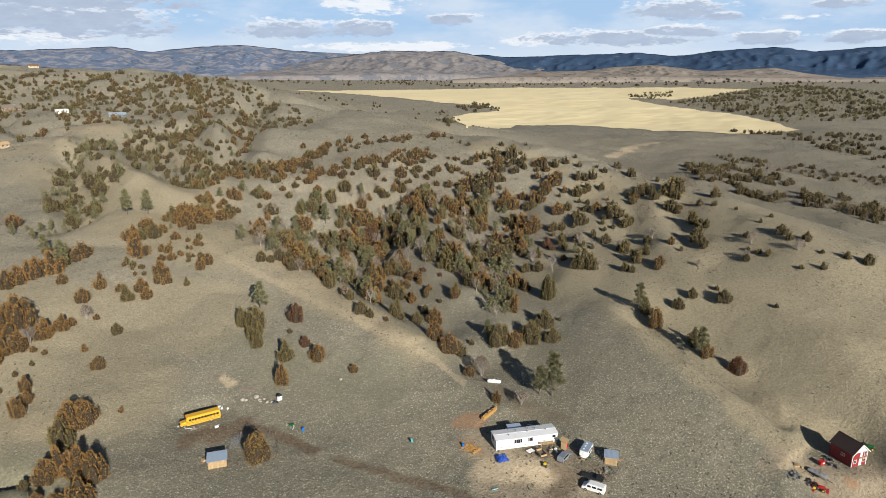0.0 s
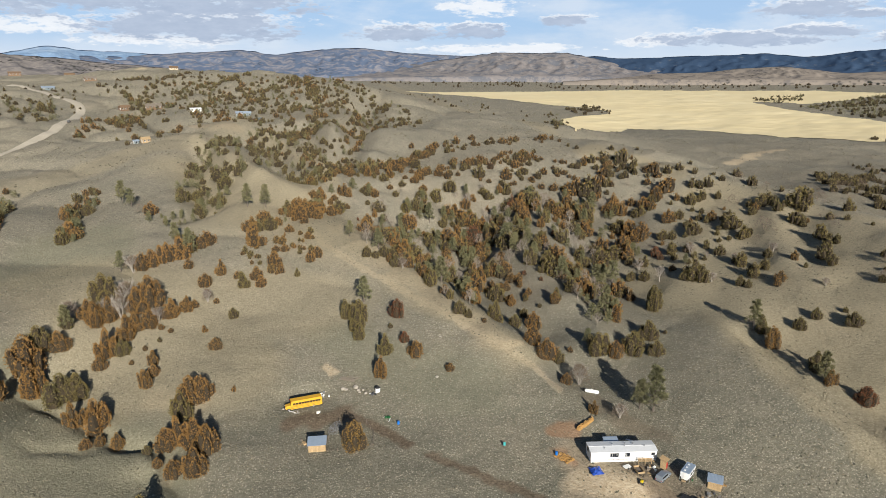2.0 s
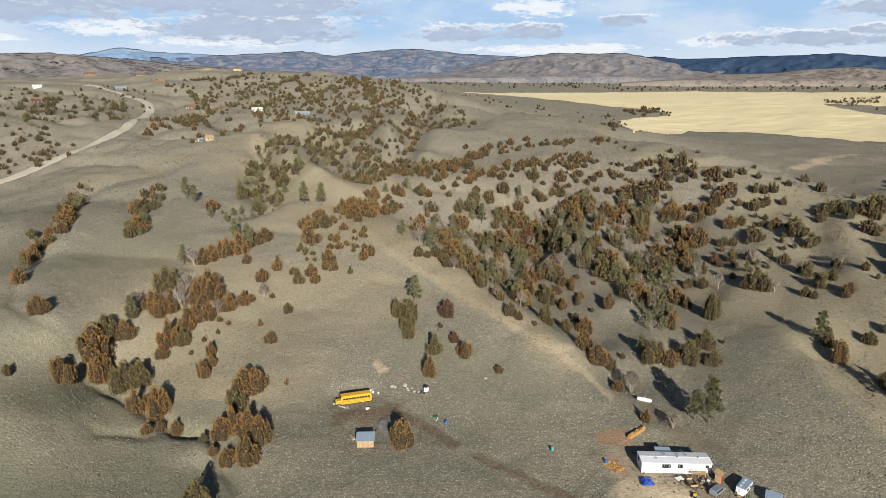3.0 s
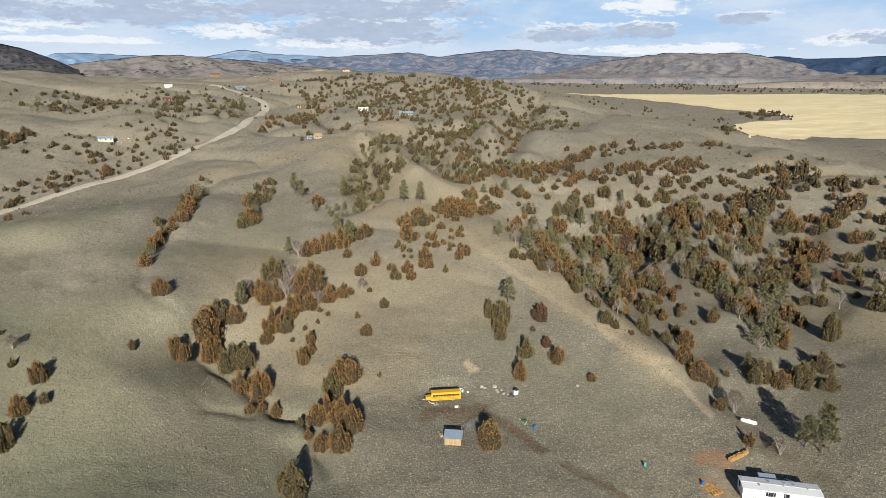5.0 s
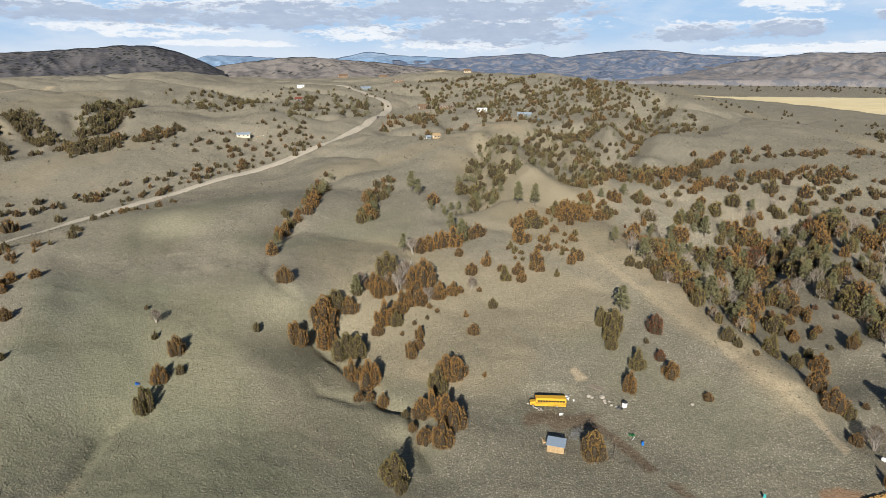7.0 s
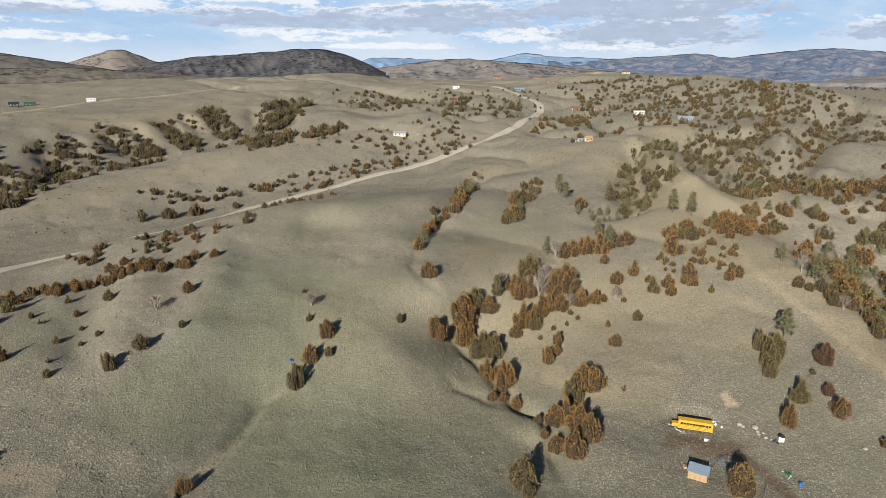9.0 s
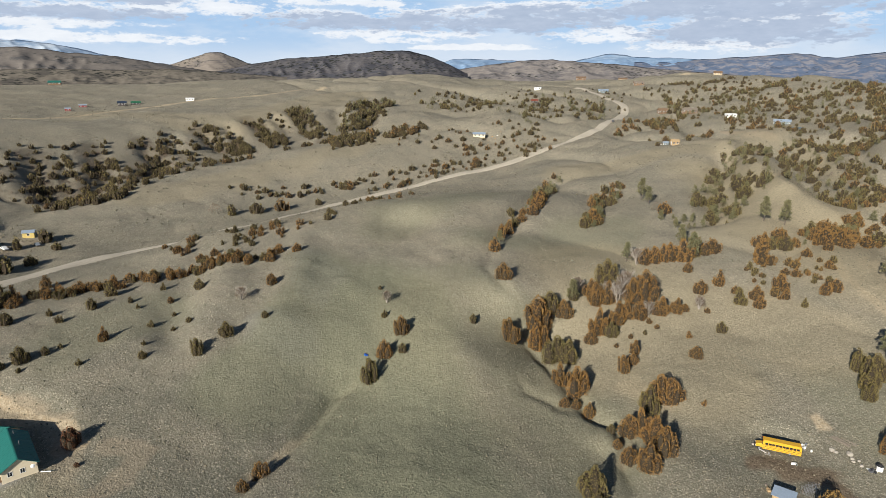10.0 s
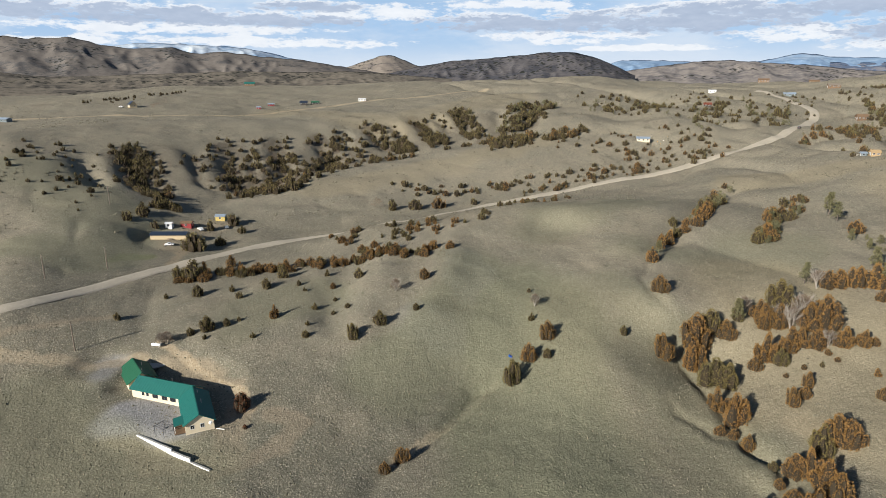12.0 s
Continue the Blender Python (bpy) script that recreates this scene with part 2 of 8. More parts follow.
landform("crest right", (-54, 417, 46.1), (-17, 432, 49.1), (29, 424, 48.3), (69, 389, 45.0), (92, 356, 41.6), (117, 322, 36.7), (137, 287, 33.6), (151, 250, 31.6), (159, 215, 30.0))
landform("hollow right", (-39, 519, 55.5), (37, 539, 26.9), (98, 500, 21.1), (138, 449, 14.8), (170, 395, 12.4), (195, 338, 4.6), (214, 290, 1.4))
landform("rib right", (63, 205, 11.4), (76, 171, 7.0), (85, 155, 3.6))
landform("draw right", (77, 199, 7.0), (91, 170, 3.8), (101, 147, 0.8))
landform("face far right", (120, 203, 22.0), (120, 172, 13.5), (117, 150, 6.0))
landform("swale far", (185, 443, 19.1), (217, 394, 14.3), (222, 332, 9.2))
landform("swale slope", (225, 684, 22.7), (309, 606, 18.8), (365, 526, 19.0))
landform("field near", (-175, 883, 37.5), (39, 949, 9.3), (189, 982, 8.2), (349, 937, 8.7), (459, 832, 13.7))
landform("field mid", (18, 1300, 17.4), (254, 1326, 15.9), (515, 1248, 20.3), (671, 1055, 22.3))
landform("field far", (-425, 2159, 27.4), (34, 2400, 24.2), (669, 2409, 30.1), (1189, 2199, 41.1))
landform("wood right", (571, 1387, 24.3), (811, 1494, 38.3), (959, 1403, 41.6))
landform("far plain", (-701, 2814, 36.4), (304, 2985, 30.5), (1595, 2541, 44.0))
landform("hill main", (-539, 670, 89.7), (-481, 677, 96.7), (-391, 652, 94.4), (-301, 632, 93.1), (-228, 609, 88.6), (-176, 584, 82.3), (-129, 576, 68.0), (-61, 587, 52.6), (11, 600, 42.7))
landform("hill main back", (-508, 862, 74.2))
landform("hill flank", (-354, 533, 64.4), (-272, 523, 71.4), (-190, 484, 65.0), (-127, 463, 57.2))
landform("hill draw", (-279, 463, 59.3), (-187, 420, 52.0), (-132, 356, 38.8), (-102, 376, 38.1))
landform("hill spur", (-153, 412, 55.8), (-114, 415, 51.5), (-76, 413, 49.6))
landform("house ridge", (-241, 300, 38.4), (-242, 350, 48.7), (-217, 400, 57.2), (-204, 429, 59.8))
landform("house flank", (-204, 344, 46.6), (-167, 307, 39.6), (-148, 334, 40.6))
landform("slope left", (-188, 197, 21.3), (-209, 158, 25.9), (-246, 153, 32.0), (-219, 253, 31.4))
landform("creek left", (-188, 152, 21.2), (-198, 172, 23.8))
landform("knoll", (-269, 182, 32.6), (-279, 139, 30.2), (-255, 110, 26.7), (-216, 84, 19.3), (-186, 62, 10.6), (-166, 44, 2.4))
landform("knoll left", (-298, 67, 20.9), (-244, 22, 13.2), (-208, -8, 8.2))
landform("bank", (-174, 1, 3.0), (-201, -14, 4.0))
landform("swale left", (-139, 38, -3.0), (-159, 71, -1.0), (-171, 103, 12.4), (-207, 131, 21.7), (-242, 150, 26.3))
landform("hump", (-146, 109, 8.3), (-125, 99, -1.0))
landform("road line", (-234, -71, 16.6), (-260, -50, 13.8), (-284, -22, 12.9), (-321, 48, 12.3), (-339, 142, 16.7), (-341, 209, 22.6), (-332, 289, 33.6), (-338, 341, 44.0), (-346, 395, 52.2), (-380, 464, 62.3), (-454, 520, 73.0), (-538, 565, 80.2))
landform("valley left", (-275, -75, 19.4), (-302, -45, 16.2), (-329, -24, 14.1), (-350, 10, 15.6))
landform("trailer bench", (-415, -112, 42.3), (-411, -85, 38.2), (-386, -53, 30.6), (-331, -53, 23.3))
landform("front ridge", (-385, 18, 22.3), (-420, 65, 28.3), (-439, 121, 31.8), (-448, 173, 37.8), (-454, 254, 46.8))
landform("front draw", (-420, 6, 19.4), (-464, 72, 28.3), (-481, 138, 32.5), (-491, 200, 37.8))
landform("gully foot", (-418, -36, 27.6), (-449, 23, 27.1), (-489, 103, 33.0))
landform("gully top", (-474, -125, 57.4), (-486, -63, 51.9), (-515, 12, 51.3), (-530, 103, 50.7), (-535, 196, 55.9), (-541, 302, 67.0))
landform("terrace", (-580, -152, 55.2), (-618, -55, 59.4), (-617, 56, 57.7), (-634, 183, 62.8))
landform("terrace back", (-746, -143, 66.0), (-799, -39, 70.8), (-754, 95, 65.6), (-769, 222, 73.8))
landform("plateau", (-872, -224, 65.6), (-939, -147, 69.5), (-999, -47, 81.2), (-967, 157, 80.7), (-907, 314, 88.9), (-858, 384, 88.9), (-776, 512, 95.2), (-708, 556, 83.4))
landform("plateau mid", (-670, 315, 75.2), (-570, 371, 71.2), (-518, 376, 64.7), (-517, 442, 69.2))
landform("basin", (-483, 356, 64.2), (-390, 359, 57.6), (-432, 445, 66.3), (-561, 483, 79.8))
landform("hill behind", (-218, 728, 52.9), (-77, 756, 26.8), (-160, 723, 42.0), (-387, 812, 75.9), (-609, 855, 82.2))
ring(30, -5, -140, 210, 15)
ring(75, -5, -140, 210, 15)
ring(300, -12, 125, 210, 7)
ring(300, -8, -140, -55, 7)
ring(1000, 20, 120, 210, 6)
ring(1000, 15, -140, -55, 6)
ring(1400, 55, 40, 110, 10)
ring(2500, 55, 20, 210, 12)
ring(2500, 62, -140, -45, 8)
ring(4900, 66, -140, 210, 24)

CUTS = []


def cut(name, depth, width, *line):
    """A gully (or with a negative depth a rib) worn along a line on plan."""
    CUTS.append((depth, width, line))


cut("hill draw", 9, 12, (-164, 580), (-143, 493), (-130, 393), (-127, 344))
cut("hill side draw", 7, 10, (-173, 443), (-148, 388), (-121, 334))
cut("house draw", 7, 9, (-197, 391), (-148, 334), (-120, 298))
cut("pine draw", 7, 9, (-214, 365), (-186, 307), (-161, 266), (-161, 240))
cut("far draw", 5, 8, (-352, 492), (-273, 411), (-217, 383))
cut("row draw", 2.5, 6, (-269, 272), (-221, 197), (-197, 163))
cut("second row draw", 2.5, 6, (-230, 276), (-194, 218))
cut("first gully", 5.2, 9, (-462, -52), (-432, -44), (-403, -32))
cut("second gully", 5.2, 9, (-486, 10), (-454, 12), (-422, 13))
cut("third gully", 4.5, 8, (-498, 44), (-457, 47), (-411, 23))
cut("fourth gully", 4.5, 8, (-512, 81), (-476, 87), (-446, 69))
cut("fifth gully", 4.5, 8, (-530, 127), (-491, 136))
cut("sixth gully", 4.5, 8, (-541, 171), (-500, 178))
cut("seventh gully", 4.5, 8, (-560, 222), (-501, 212))
cut("eighth gully", 4.5, 9, (-567, 316), (-474, 249), (-479, 216))
cut("gully rib", -2.2, 14, (-481, -16), (-434, -13))
cut("second rib", -1.8, 12, (-518, 105), (-482, 110))
cut("third rib", -1.8, 12, (-540, 155), (-499, 153))
cut("rill", 1.4, 2.6, (-127, 26), (-136, 37), (-143, 52), (-157, 68), (-161, 82))
cut("creek bed", 1.7, 2.2, (-75, 107), (-87, 117), (-96, 125), (-111, 127), (-124, 131), (-145, 139), (-151, 139))
cut("creek side bank", 1.0, 2.2, (-96, 125), (-109, 125), (-117, 121), (-125, 118), (-130, 117))
cut("upper rill", 0.8, 2.2, (-151, 139), (-155, 141), (-162, 139), (-179, 144), (-197, 163))
cut("right face draw", 2.1, 9, (115, 309), (105, 252), (105, 233))
cut("right face draw two", 2.1, 9, (96, 320), (82, 276), (86, 249))
cut("right face draw three", 2.5, 12, (48, 357), (35, 326), (26, 291))
cut("coulee finger", 4, 9, (-26, 339), (-30, 307), (-24, 265))
cut("right rib", -1.5, 7, (65, 293), (55, 255), (46, 219))
cut("right shoulder", -1.0, 8, (93, 273), (94, 220), (99, 197))
cut("knoll draw", 2, 7, (-281, 63), (-223, 41), (-195, 27))
cut("knoll rib", -2, 9, (-260, 106), (-206, 73), (-182, 59))
cut("knoll rib two", -1.6, 8, (-260, 74), (-215, 52), (-189, 41))
cut("spur crest", -2.5, 15, (-92, 266), (-69, 239), (-47, 219), (-28, 203), (-8, 188))
cut("right gully", 3, 3.5, (62, 210), (70, 189), (74, 179), (84, 165), (92, 150), (103, 146))
cut("ninth gully", 3.2, 7, (-481, -12), (-450, -10), (-423, -2))
cut("tenth gully", 3.2, 6, (-489, 26), (-457, 27), (-427, 23))
cut("eleventh gully", 3.2, 6, (-522, 101), (-495, 107))
cut("twelfth gully", 3.2, 6, (-533, 148), (-496, 153))
cut("thirteenth gully", 3.2, 7, (-547, 195), (-504, 195))
cut("fourteenth gully", 3.2, 7, (-552, 260), (-487, 230))
cut("fifteenth gully", 4, 8, (-454, -76), (-397, -63))
cut("house rib", -6, 8, (-227, 374), (-186, 334), (-148, 301), (-127, 289))
cut("house rib two", -6, 7, (-203, 408), (-166, 379), (-133, 337), (-111, 306))
cut("saddle rib", -6, 8, (-179, 443), (-129, 392), (-97, 375))
cut("right rib three", -1.3, 9, (100, 225), (113, 189), (122, 159))
cut("right gully two", 1.8, 8, (104, 238), (119, 201), (130, 170))
cut("right rib four", -1.2, 8, (128, 273), (134, 217), (146, 194))
cut("right gully three", 1.5, 7, (89, 174), (103, 154), (114, 143))
cut("coulee rib", -3, 7, (-66, 321), (-51, 297), (-36, 263))
cut("coulee rib two", -3, 7, (-8, 339), (2, 284), (16, 246))
cut("coulee finger two", 3.5, 7, (-50, 330), (-40, 297), (-29, 258))


ROAD = [(-234, -78), (-235, -71), (-260, -50), (-286, -22), (-309, 10), (-326, 49), (-300, 85), (-340, 143), (-341, 209), (-339, 264), (-335, 292), (-338, 336), (-337, 363), (-345, 392), (-373, 446), (-394, 483), (-415, 500), (-459, 525), (-514, 539)]
PADS = [
    # levelled sites: place, radius, height
    (102, 137, 7, -3.0), (22, 143, 8, -1.6), (-181, -17, 12, 1.2), (-169, -10, 8, 1.1), (-197, -28, 6, 1.5),
    (-203, -38, 6, 4.4), (-330, -24, 10, 15.0), (-55, 131, 4, -0.8), (-65, 148, 6, 0.3),
]


def off_line(x, y, line):
    """Distance from places to a bent line on plan, and how far along it (0 to 1)."""
    best = np.full(x.shape, 1e9)
    along = np.zeros(x.shape)
    lens = [math.hypot(b[0] - a[0], b[1] - a[1]) for a, b in zip(line, line[1:])]
    total, done = sum(lens), 0.0
    for (a, b), ln in zip(zip(line, line[1:]), lens):
        ux, uy = (b[0] - a[0]) / ln, (b[1] - a[1]) / ln
        k = np.clip((x - a[0]) * ux + (y - a[1]) * uy, 0, ln)
        d = np.hypot(x - a[0] - k * ux, y - a[1] - k * uy)
        along = np.where(d < best, (done + k) / total, along)
        best = np.minimum(best, d)
        done += ln
    return best, along


def grain(x, y, size, seed):
    """Smooth value noise on plan, -1 to 1."""
    gx, gy = np.floor(x / size), np.floor(y / size)
    fx, fy = x / size - gx, y / size - gy
    fx, fy = fx * fx * fx * (fx * (fx * 6 - 15) + 10), fy * fy * fy * (fy * (fy * 6 - 15) + 10)

    def h(ix, iy):
        v = np.sin(ix * 127.1 + iy * 311.7 + seed * 74.7) * 43758.5453
        return (v - np.floor(v)) * 2 - 1
    a = h(gx, gy) * (1 - fx) + h(gx + 1, gy) * fx
    b = h(gx, gy + 1) * (1 - fx) + h(gx + 1, gy + 1) * fx
    return a * (1 - fy) + b * fy


def fold(x, y):
    """Plan to (log of distance, bearing): the land is coarser the farther off it lies."""
    return np.log(np.hypot(x, y)), (np.arctan2(-x, y) + radians(145)) % (2 * math.pi)


def stretch():
    """Weights of the sheet through all the land lines."""
    p = np.array(LAND)
    u, v = fold(p[:, 0], p[:, 1])
    val = (p[:, 2] - EYE) / np.hypot(p[:, 0], p[:, 1])
    k = np.sqrt((u[:, None] - u) ** 2 + (v[:, None] - v) ** 2 + 0.0006)
    n = len(p)
    m = np.zeros((n + 1, n + 1))
    m[:n, :n] = k - np.eye(n) * 0.003
    m[:n, n] = m[n, :n] = 1
    return u, v, np.linalg.solve(m, np.append(val, 0))


SHEET = stretch()


def hollow(x, y):
    """How far a place lies from the bottom of the small draws (0 in them, 1 on the ribs between)."""
    return np.abs(grain(x + 9 * grain(x, y, 30, 6), y, 58, 21))


def lift(x, y):
    """Height of the land at places on plan (arrays)."""
    x, y = np.asarray(x, float), np.asarray(y, float)
    shape = x.shape
    x, y = x.ravel(), y.ravel()
    y = np.where(np.abs(y) < 1e-6, 1e-6, y)
    k = np.maximum(1.0, 35.0 / np.hypot(x, y))
    x, y = x * k, y * k
    r = np.hypot(x, y)
    u, v = fold(x, y)
    cu, cv, wt = SHEET
    z = np.empty(len(x))
    for s in range(0, len(x), 40000):
        e = slice(s, s + 40000)
        k = (u[e, None] - cu) ** 2 + (v[e, None] - cv) ** 2 + 0.0006
        z[e] = np.sqrt(k) @ wt[:-1] + wt[-1]
    z = EYE + z * r
    for depth, width, line in CUTS:
        xs, ys = [q[0] for q in line], [q[1] for q in line]
        near = (x > min(xs) - 4 * width) & (x < max(xs) + 4 * width) & (y > min(ys) - 4 * width) & (y < max(ys) + 4 * width)
        if near.any():
            wob = grain(x[near], y[near], width * 3, 5) * width * 0.5
            d, k = off_line(x[near] + wob, y[near] - wob, line)
            z[near] -= depth * np.exp(-(d / width) ** 2) * np.minimum(1, 0.15 + 5 * np.minimum(k, 1 - k))
    rough = np.clip(r / 250, 0.5, 2)
    hilly = np.clip((z - 2) / 14, 0, 1) * np.clip((1300 - r) / 300, 0, 1)
    west = np.clip((-x - 120) / 80, 0, 1) * np.clip((330 - y) / 80, 0, 1)
    hilly *= 1 - west * np.clip((r - 330) / 120, 0.35, 1)
    hilly *= 1 - np.clip((x + 90) / 60, 0, 1) * np.clip((r - 400) / 80, 0, 1)
    hilly *= 1 - 0.85 * np.clip((x - 25) / 25, 0, 1) * np.clip((380 - r) / 60, 0, 1)
    fold1 = hollow(x, y)
    fold2 = np.abs(grain(x, y + 5 * grain(x, y, 18, 7), 25, 22))
    z -= hilly * rough * (2.2 * (1 - np.minimum(1, fold1 * 1.7)) ** 1.3 + 0.6 * (1 - np.minimum(1, fold2 * 1.8)))
    still = np.clip((r - 40) / 60, 0, 1)
    z += rough * (0.55 * grain(x, y, 47, 1) + 0.35 * grain(x, y, 19, 2)) + still * 0.2 * grain(x, y, 7, 3)
    z += still * np.clip(1.8 - r / 220, 0, 1) * 0.10 * grain(x, y, 2.6, 4)
    for cx, cy, rad, level in PADS:
        d = np.hypot(x - cx, y - cy)
        k = np.clip((rad * 1.9 - d) / (rad * 0.9), 0, 1)
        k = k * k * (3 - 2 * k)
        z += (level - z) * k
    if ROAD:
        d, k = off_line(x, y, ROAD)
        z -= 0.4 * np.clip((5.0 - d) / 1.5, 0, 1)
    return z.reshape(shape)


def lift1(x, y):
    return float(lift(np.array([x]), np.array([y]))[0])


# ---- the ground sheet ----
WORN = []


def worn(name, kind, width, strength, *line):
    """Bare, trodden or gravelled ground along a line on plan."""
    WORN.append((kind, width, strength, list(line)))


worn("ridge road", "pale", 3.0, 0.8, (-641, -167), (-643, -103), (-618, 16), (-662, 83), (-704, 163), (-697, 241), (-731, 328))
worn("house drive", "pale", 2.4, 0.5, (-219, -77), (-213, -67), (-208, -51), (-206, -35), (-206, -28))
worn("house yard", "gravel", 7, 1, (-177, -30), (-172, -22), (-168, -17))
worn("house yard", "gravel", 4, 0.6, (-199, -38), (-206, -36))
worn("house bank", "pale", 1.3, 0.75, (-212, -22), (-203, -14), (-190, -6), (-177, 2), (-166, 4))
worn("house apron", "bare", 4, 0.5, (-172, -32), (-154, -20), (-148, -6), (-164, 1))
worn("house back", "bare", 4, 0.7, (-203, -19), (-195, -10), (-182, -2), (-167, 1))
worn("trailer drive", "bare", 2.2, 0.8, (-288, -22), (-303, -18), (-320, -15), (-340, -8))
worn("trailer lot", "bare", 7, 0.5, (-315, -25), (-343, -8), (-349, 1))
worn("ridge drive", "bare", 2, 0.7, (-269, 423), (-231, 400), (-221, 406), (-218, 454))
worn("ridge lot", "bare", 6, 0.6, (-220, 397), (-214, 399))
worn("bus lot", "dark", 3.0, 1, (-66, 140), (-58, 144), (-52, 147))
worn("bus track", "dark", 1.5, 1, (-52, 147), (-44, 144), (-38, 141), (-33, 138))
worn("bus track", "dark", 1.4, 0.9, (-26, 135), (-11, 129), (2, 125), (7, 121))
worn("bus spoil", "pale", 1.6, 0.9, (-65, 166), (-62, 164))
worn("spur path", "bare", 5, 0.6, (-88, 253), (-66, 230), (-46, 213), (-28, 197), (-12, 183))
worn("spur trail", "pale", 1.5, 0.5, (-101, 247), (-90, 235), (-75, 223), (-57, 212), (-39, 199), (-24, 188), (-12, 180), (-2, 176), (6, 168))
worn("home yard", "pale", 4, 0.75, (10, 131), (15, 133), (21, 134), (24, 130))
worn("home yard", "bare", 7, 0.9, (10, 139), (16, 132), (24, 131))
worn("home yard", "bare", 5, 0.7, (13, 127), (24, 126), (34, 125))
worn("home yard", "dark", 4, 0.8, (27, 132), (30, 130), (27, 125))
worn("home yard", "dark", 4, 0.6, (24, 138), (37, 133))
worn("wood lot", "red", 2.6, 0.7, (5, 150), (9, 151))
worn("wood lot", "red", 2, 0.6, (6, 141), (8, 139))
worn("tank lot", "dark", 3, 0.5, (16, 166), (23, 158), (32, 152))
worn("barn yard", "bare", 6, 0.8, (87, 135), (93, 132), (98, 129), (106, 129))
worn("barn bank", "pale", 1, 0.8, (84, 133), (90, 138), (97, 143))
worn("red spill", "red", 1, 0.8, (98, 129), (99, 128))
worn("pit", "pale", 1.6, 0.9, (-11, 181), (-7, 184))
worn("swale bank", "pale", 5, 1.0, (146, 542), (164, 565), (185, 601), (209, 617))
worn("hill spoil", "pale", 3, 0.8, (-473, 677), (-457, 692))
worn("creek bank", "pale", 1.5, 0.5, (-90, 122), (-88, 116))
worn("creek slope", "pale", 5, 0.4, (-106, 142), (-98, 143))
worn("scrub track", "bare", 1.5, 0.5, (-223, -69), (-232, -38))
worn("ditch", "pale", 1.2, 0.5, (-137, 37), (-145, 53), (-159, 77))
worn("rocky patch", "gravel", 9, 0.35, (-230, 94), (-203, 88))
worn("rocky patch", "gravel", 8, 0.3, (-192, 62), (-180, 66))
worn("green", "green", 5, 0.6, (-298, -43), (-300, -31))
# slightly darker ground along the creek
worn("creek tone", "dark", 7, 0.2, (-129, 123), (-114, 131))
worn("scrub tone", "scrub", 45, 0.36, (175, 485), (197, 417), (221, 375), (240, 327))
worn("scrub tone", "scrub", 60, 0.28, (206, 626), (266, 517), (317, 442))
worn("scrub tone", "scrub", 30, 0.16, (36, 414), (118, 609), (165, 578))
worn("scrub tone", "scrub", 70, 0.20, (459, 997), (423, 706), (402, 567))
worn("scrub tone", "scrub", 26, 0.35, (-50, 327), (-7, 333), (28, 314), (11, 247), (-34, 243))
worn("scrub tone", "scrub", 22, 0.45, (-452, -51), (-457, 16), (-473, 74), (-503, 144), (-521, 218))
worn("scrub tone", "scrub", 26, 0.3, (-192, 466), (-150, 480), (-145, 393))
worn("gold tone", "gold", 14, 0.6, (81, 331), (117, 269), (132, 209))
worn("gold tone", "gold", 10, 0.5, (27, 396), (70, 359))
worn("gold tone", "gold", 30, 0.6, (-190, 330), (-116, 257), (-76, 241))
worn("gold tone", "gold", 20, 0.45, (-141, 185), (-108, 189), (-83, 196))
worn("gold tone", "gold", 25, 0.5, (-166, 176), (-129, 175), (-100, 151))
worn("gold tone", "gold", 22, 0.15, (-168, 117), (-132, 123), (-100, 114))
worn("gold tone", "gold", 5, 0.5, (-222, 366), (-180, 323), (-143, 293))
worn("gold tone", "gold", 4, 0.5, (-201, 404), (-160, 366), (-110, 305))
worn("gold tone", "gold", 7, 0.5, (102, 229), (110, 184), (121, 158))
worn("gold tone", "gold", 7, 0.5, (51, 235), (63, 206), (76, 163), (89, 146))
worn("gold tone", "gold", 30, 0.6, (70, 250), (98, 195), (109, 165), (125, 161))
worn("gold tone", "gold", 26, 0.55, (90, 300), (120, 250), (135, 200))
worn("gold tone", "gold", 9, 0.5, (-62, 230), (-32, 200), (-4, 180))
worn("gold tone", "gold", 16, 0.4, (-271, 284), (-237, 342), (-215, 412))
worn("gold tone", "gold", 30, 0.35, (-643, 69), (-530, 152), (-644, 316))
worn("gold tone", "gold", 16, 0.35, (-402, 62), (-421, 163), (-438, 246))
worn("gold tone", "gold", 20, 0.4, (-817, 2936), (-159, 1096), (-15, 567))
worn("sage tone", "sagey", 17, 0.75, (-219, 99), (-189, 73), (-165, 49))
worn("sage tone", "sagey", 14, 0.5, (-229, 33), (-218, 7))
worn("sage tone", "sagey", 26, 0.9, (-185, 100), (-145, 80), (-105, 70))
worn("sage tone", "sagey", 16, 0.3, (-138, 88), (-114, 99))
worn("sage tone", "sagey", 20, 0.8, (-203, 107), (-161, 92), (-128, 81))
worn("sage tone", "sagey", 16, 0.3, (-148, 122), (-116, 109), (-94, 97))
worn("sage tone", "sagey", 16, 0.6, (-313, -77), (-294, -53), (-341, -39))
worn("sage tone", "sagey", 13, 0.55, (-194, -55), (-169, -45), (-144, -17))
worn("sage tone", "sagey", 25, 0.5, (-415, -107), (-394, -76), (-357, -51))
worn("sage tone", "sagey", 20, 0.5, (-254, 144), (-257, 200))
worn("sage tone", "sagey", 14, 0.5, (-185, 133), (-155, 133))
worn("sage tone", "sagey", 10, 0.35, (-64, 179), (-44, 173), (-21, 161))
worn("sage tone", "sagey", 18, 0.5, (-204, 167), (-188, 183), (-182, 217))
worn("sage tone", "sagey", 16, 0.5, (-159, 131), (-134, 122), (-100, 113))
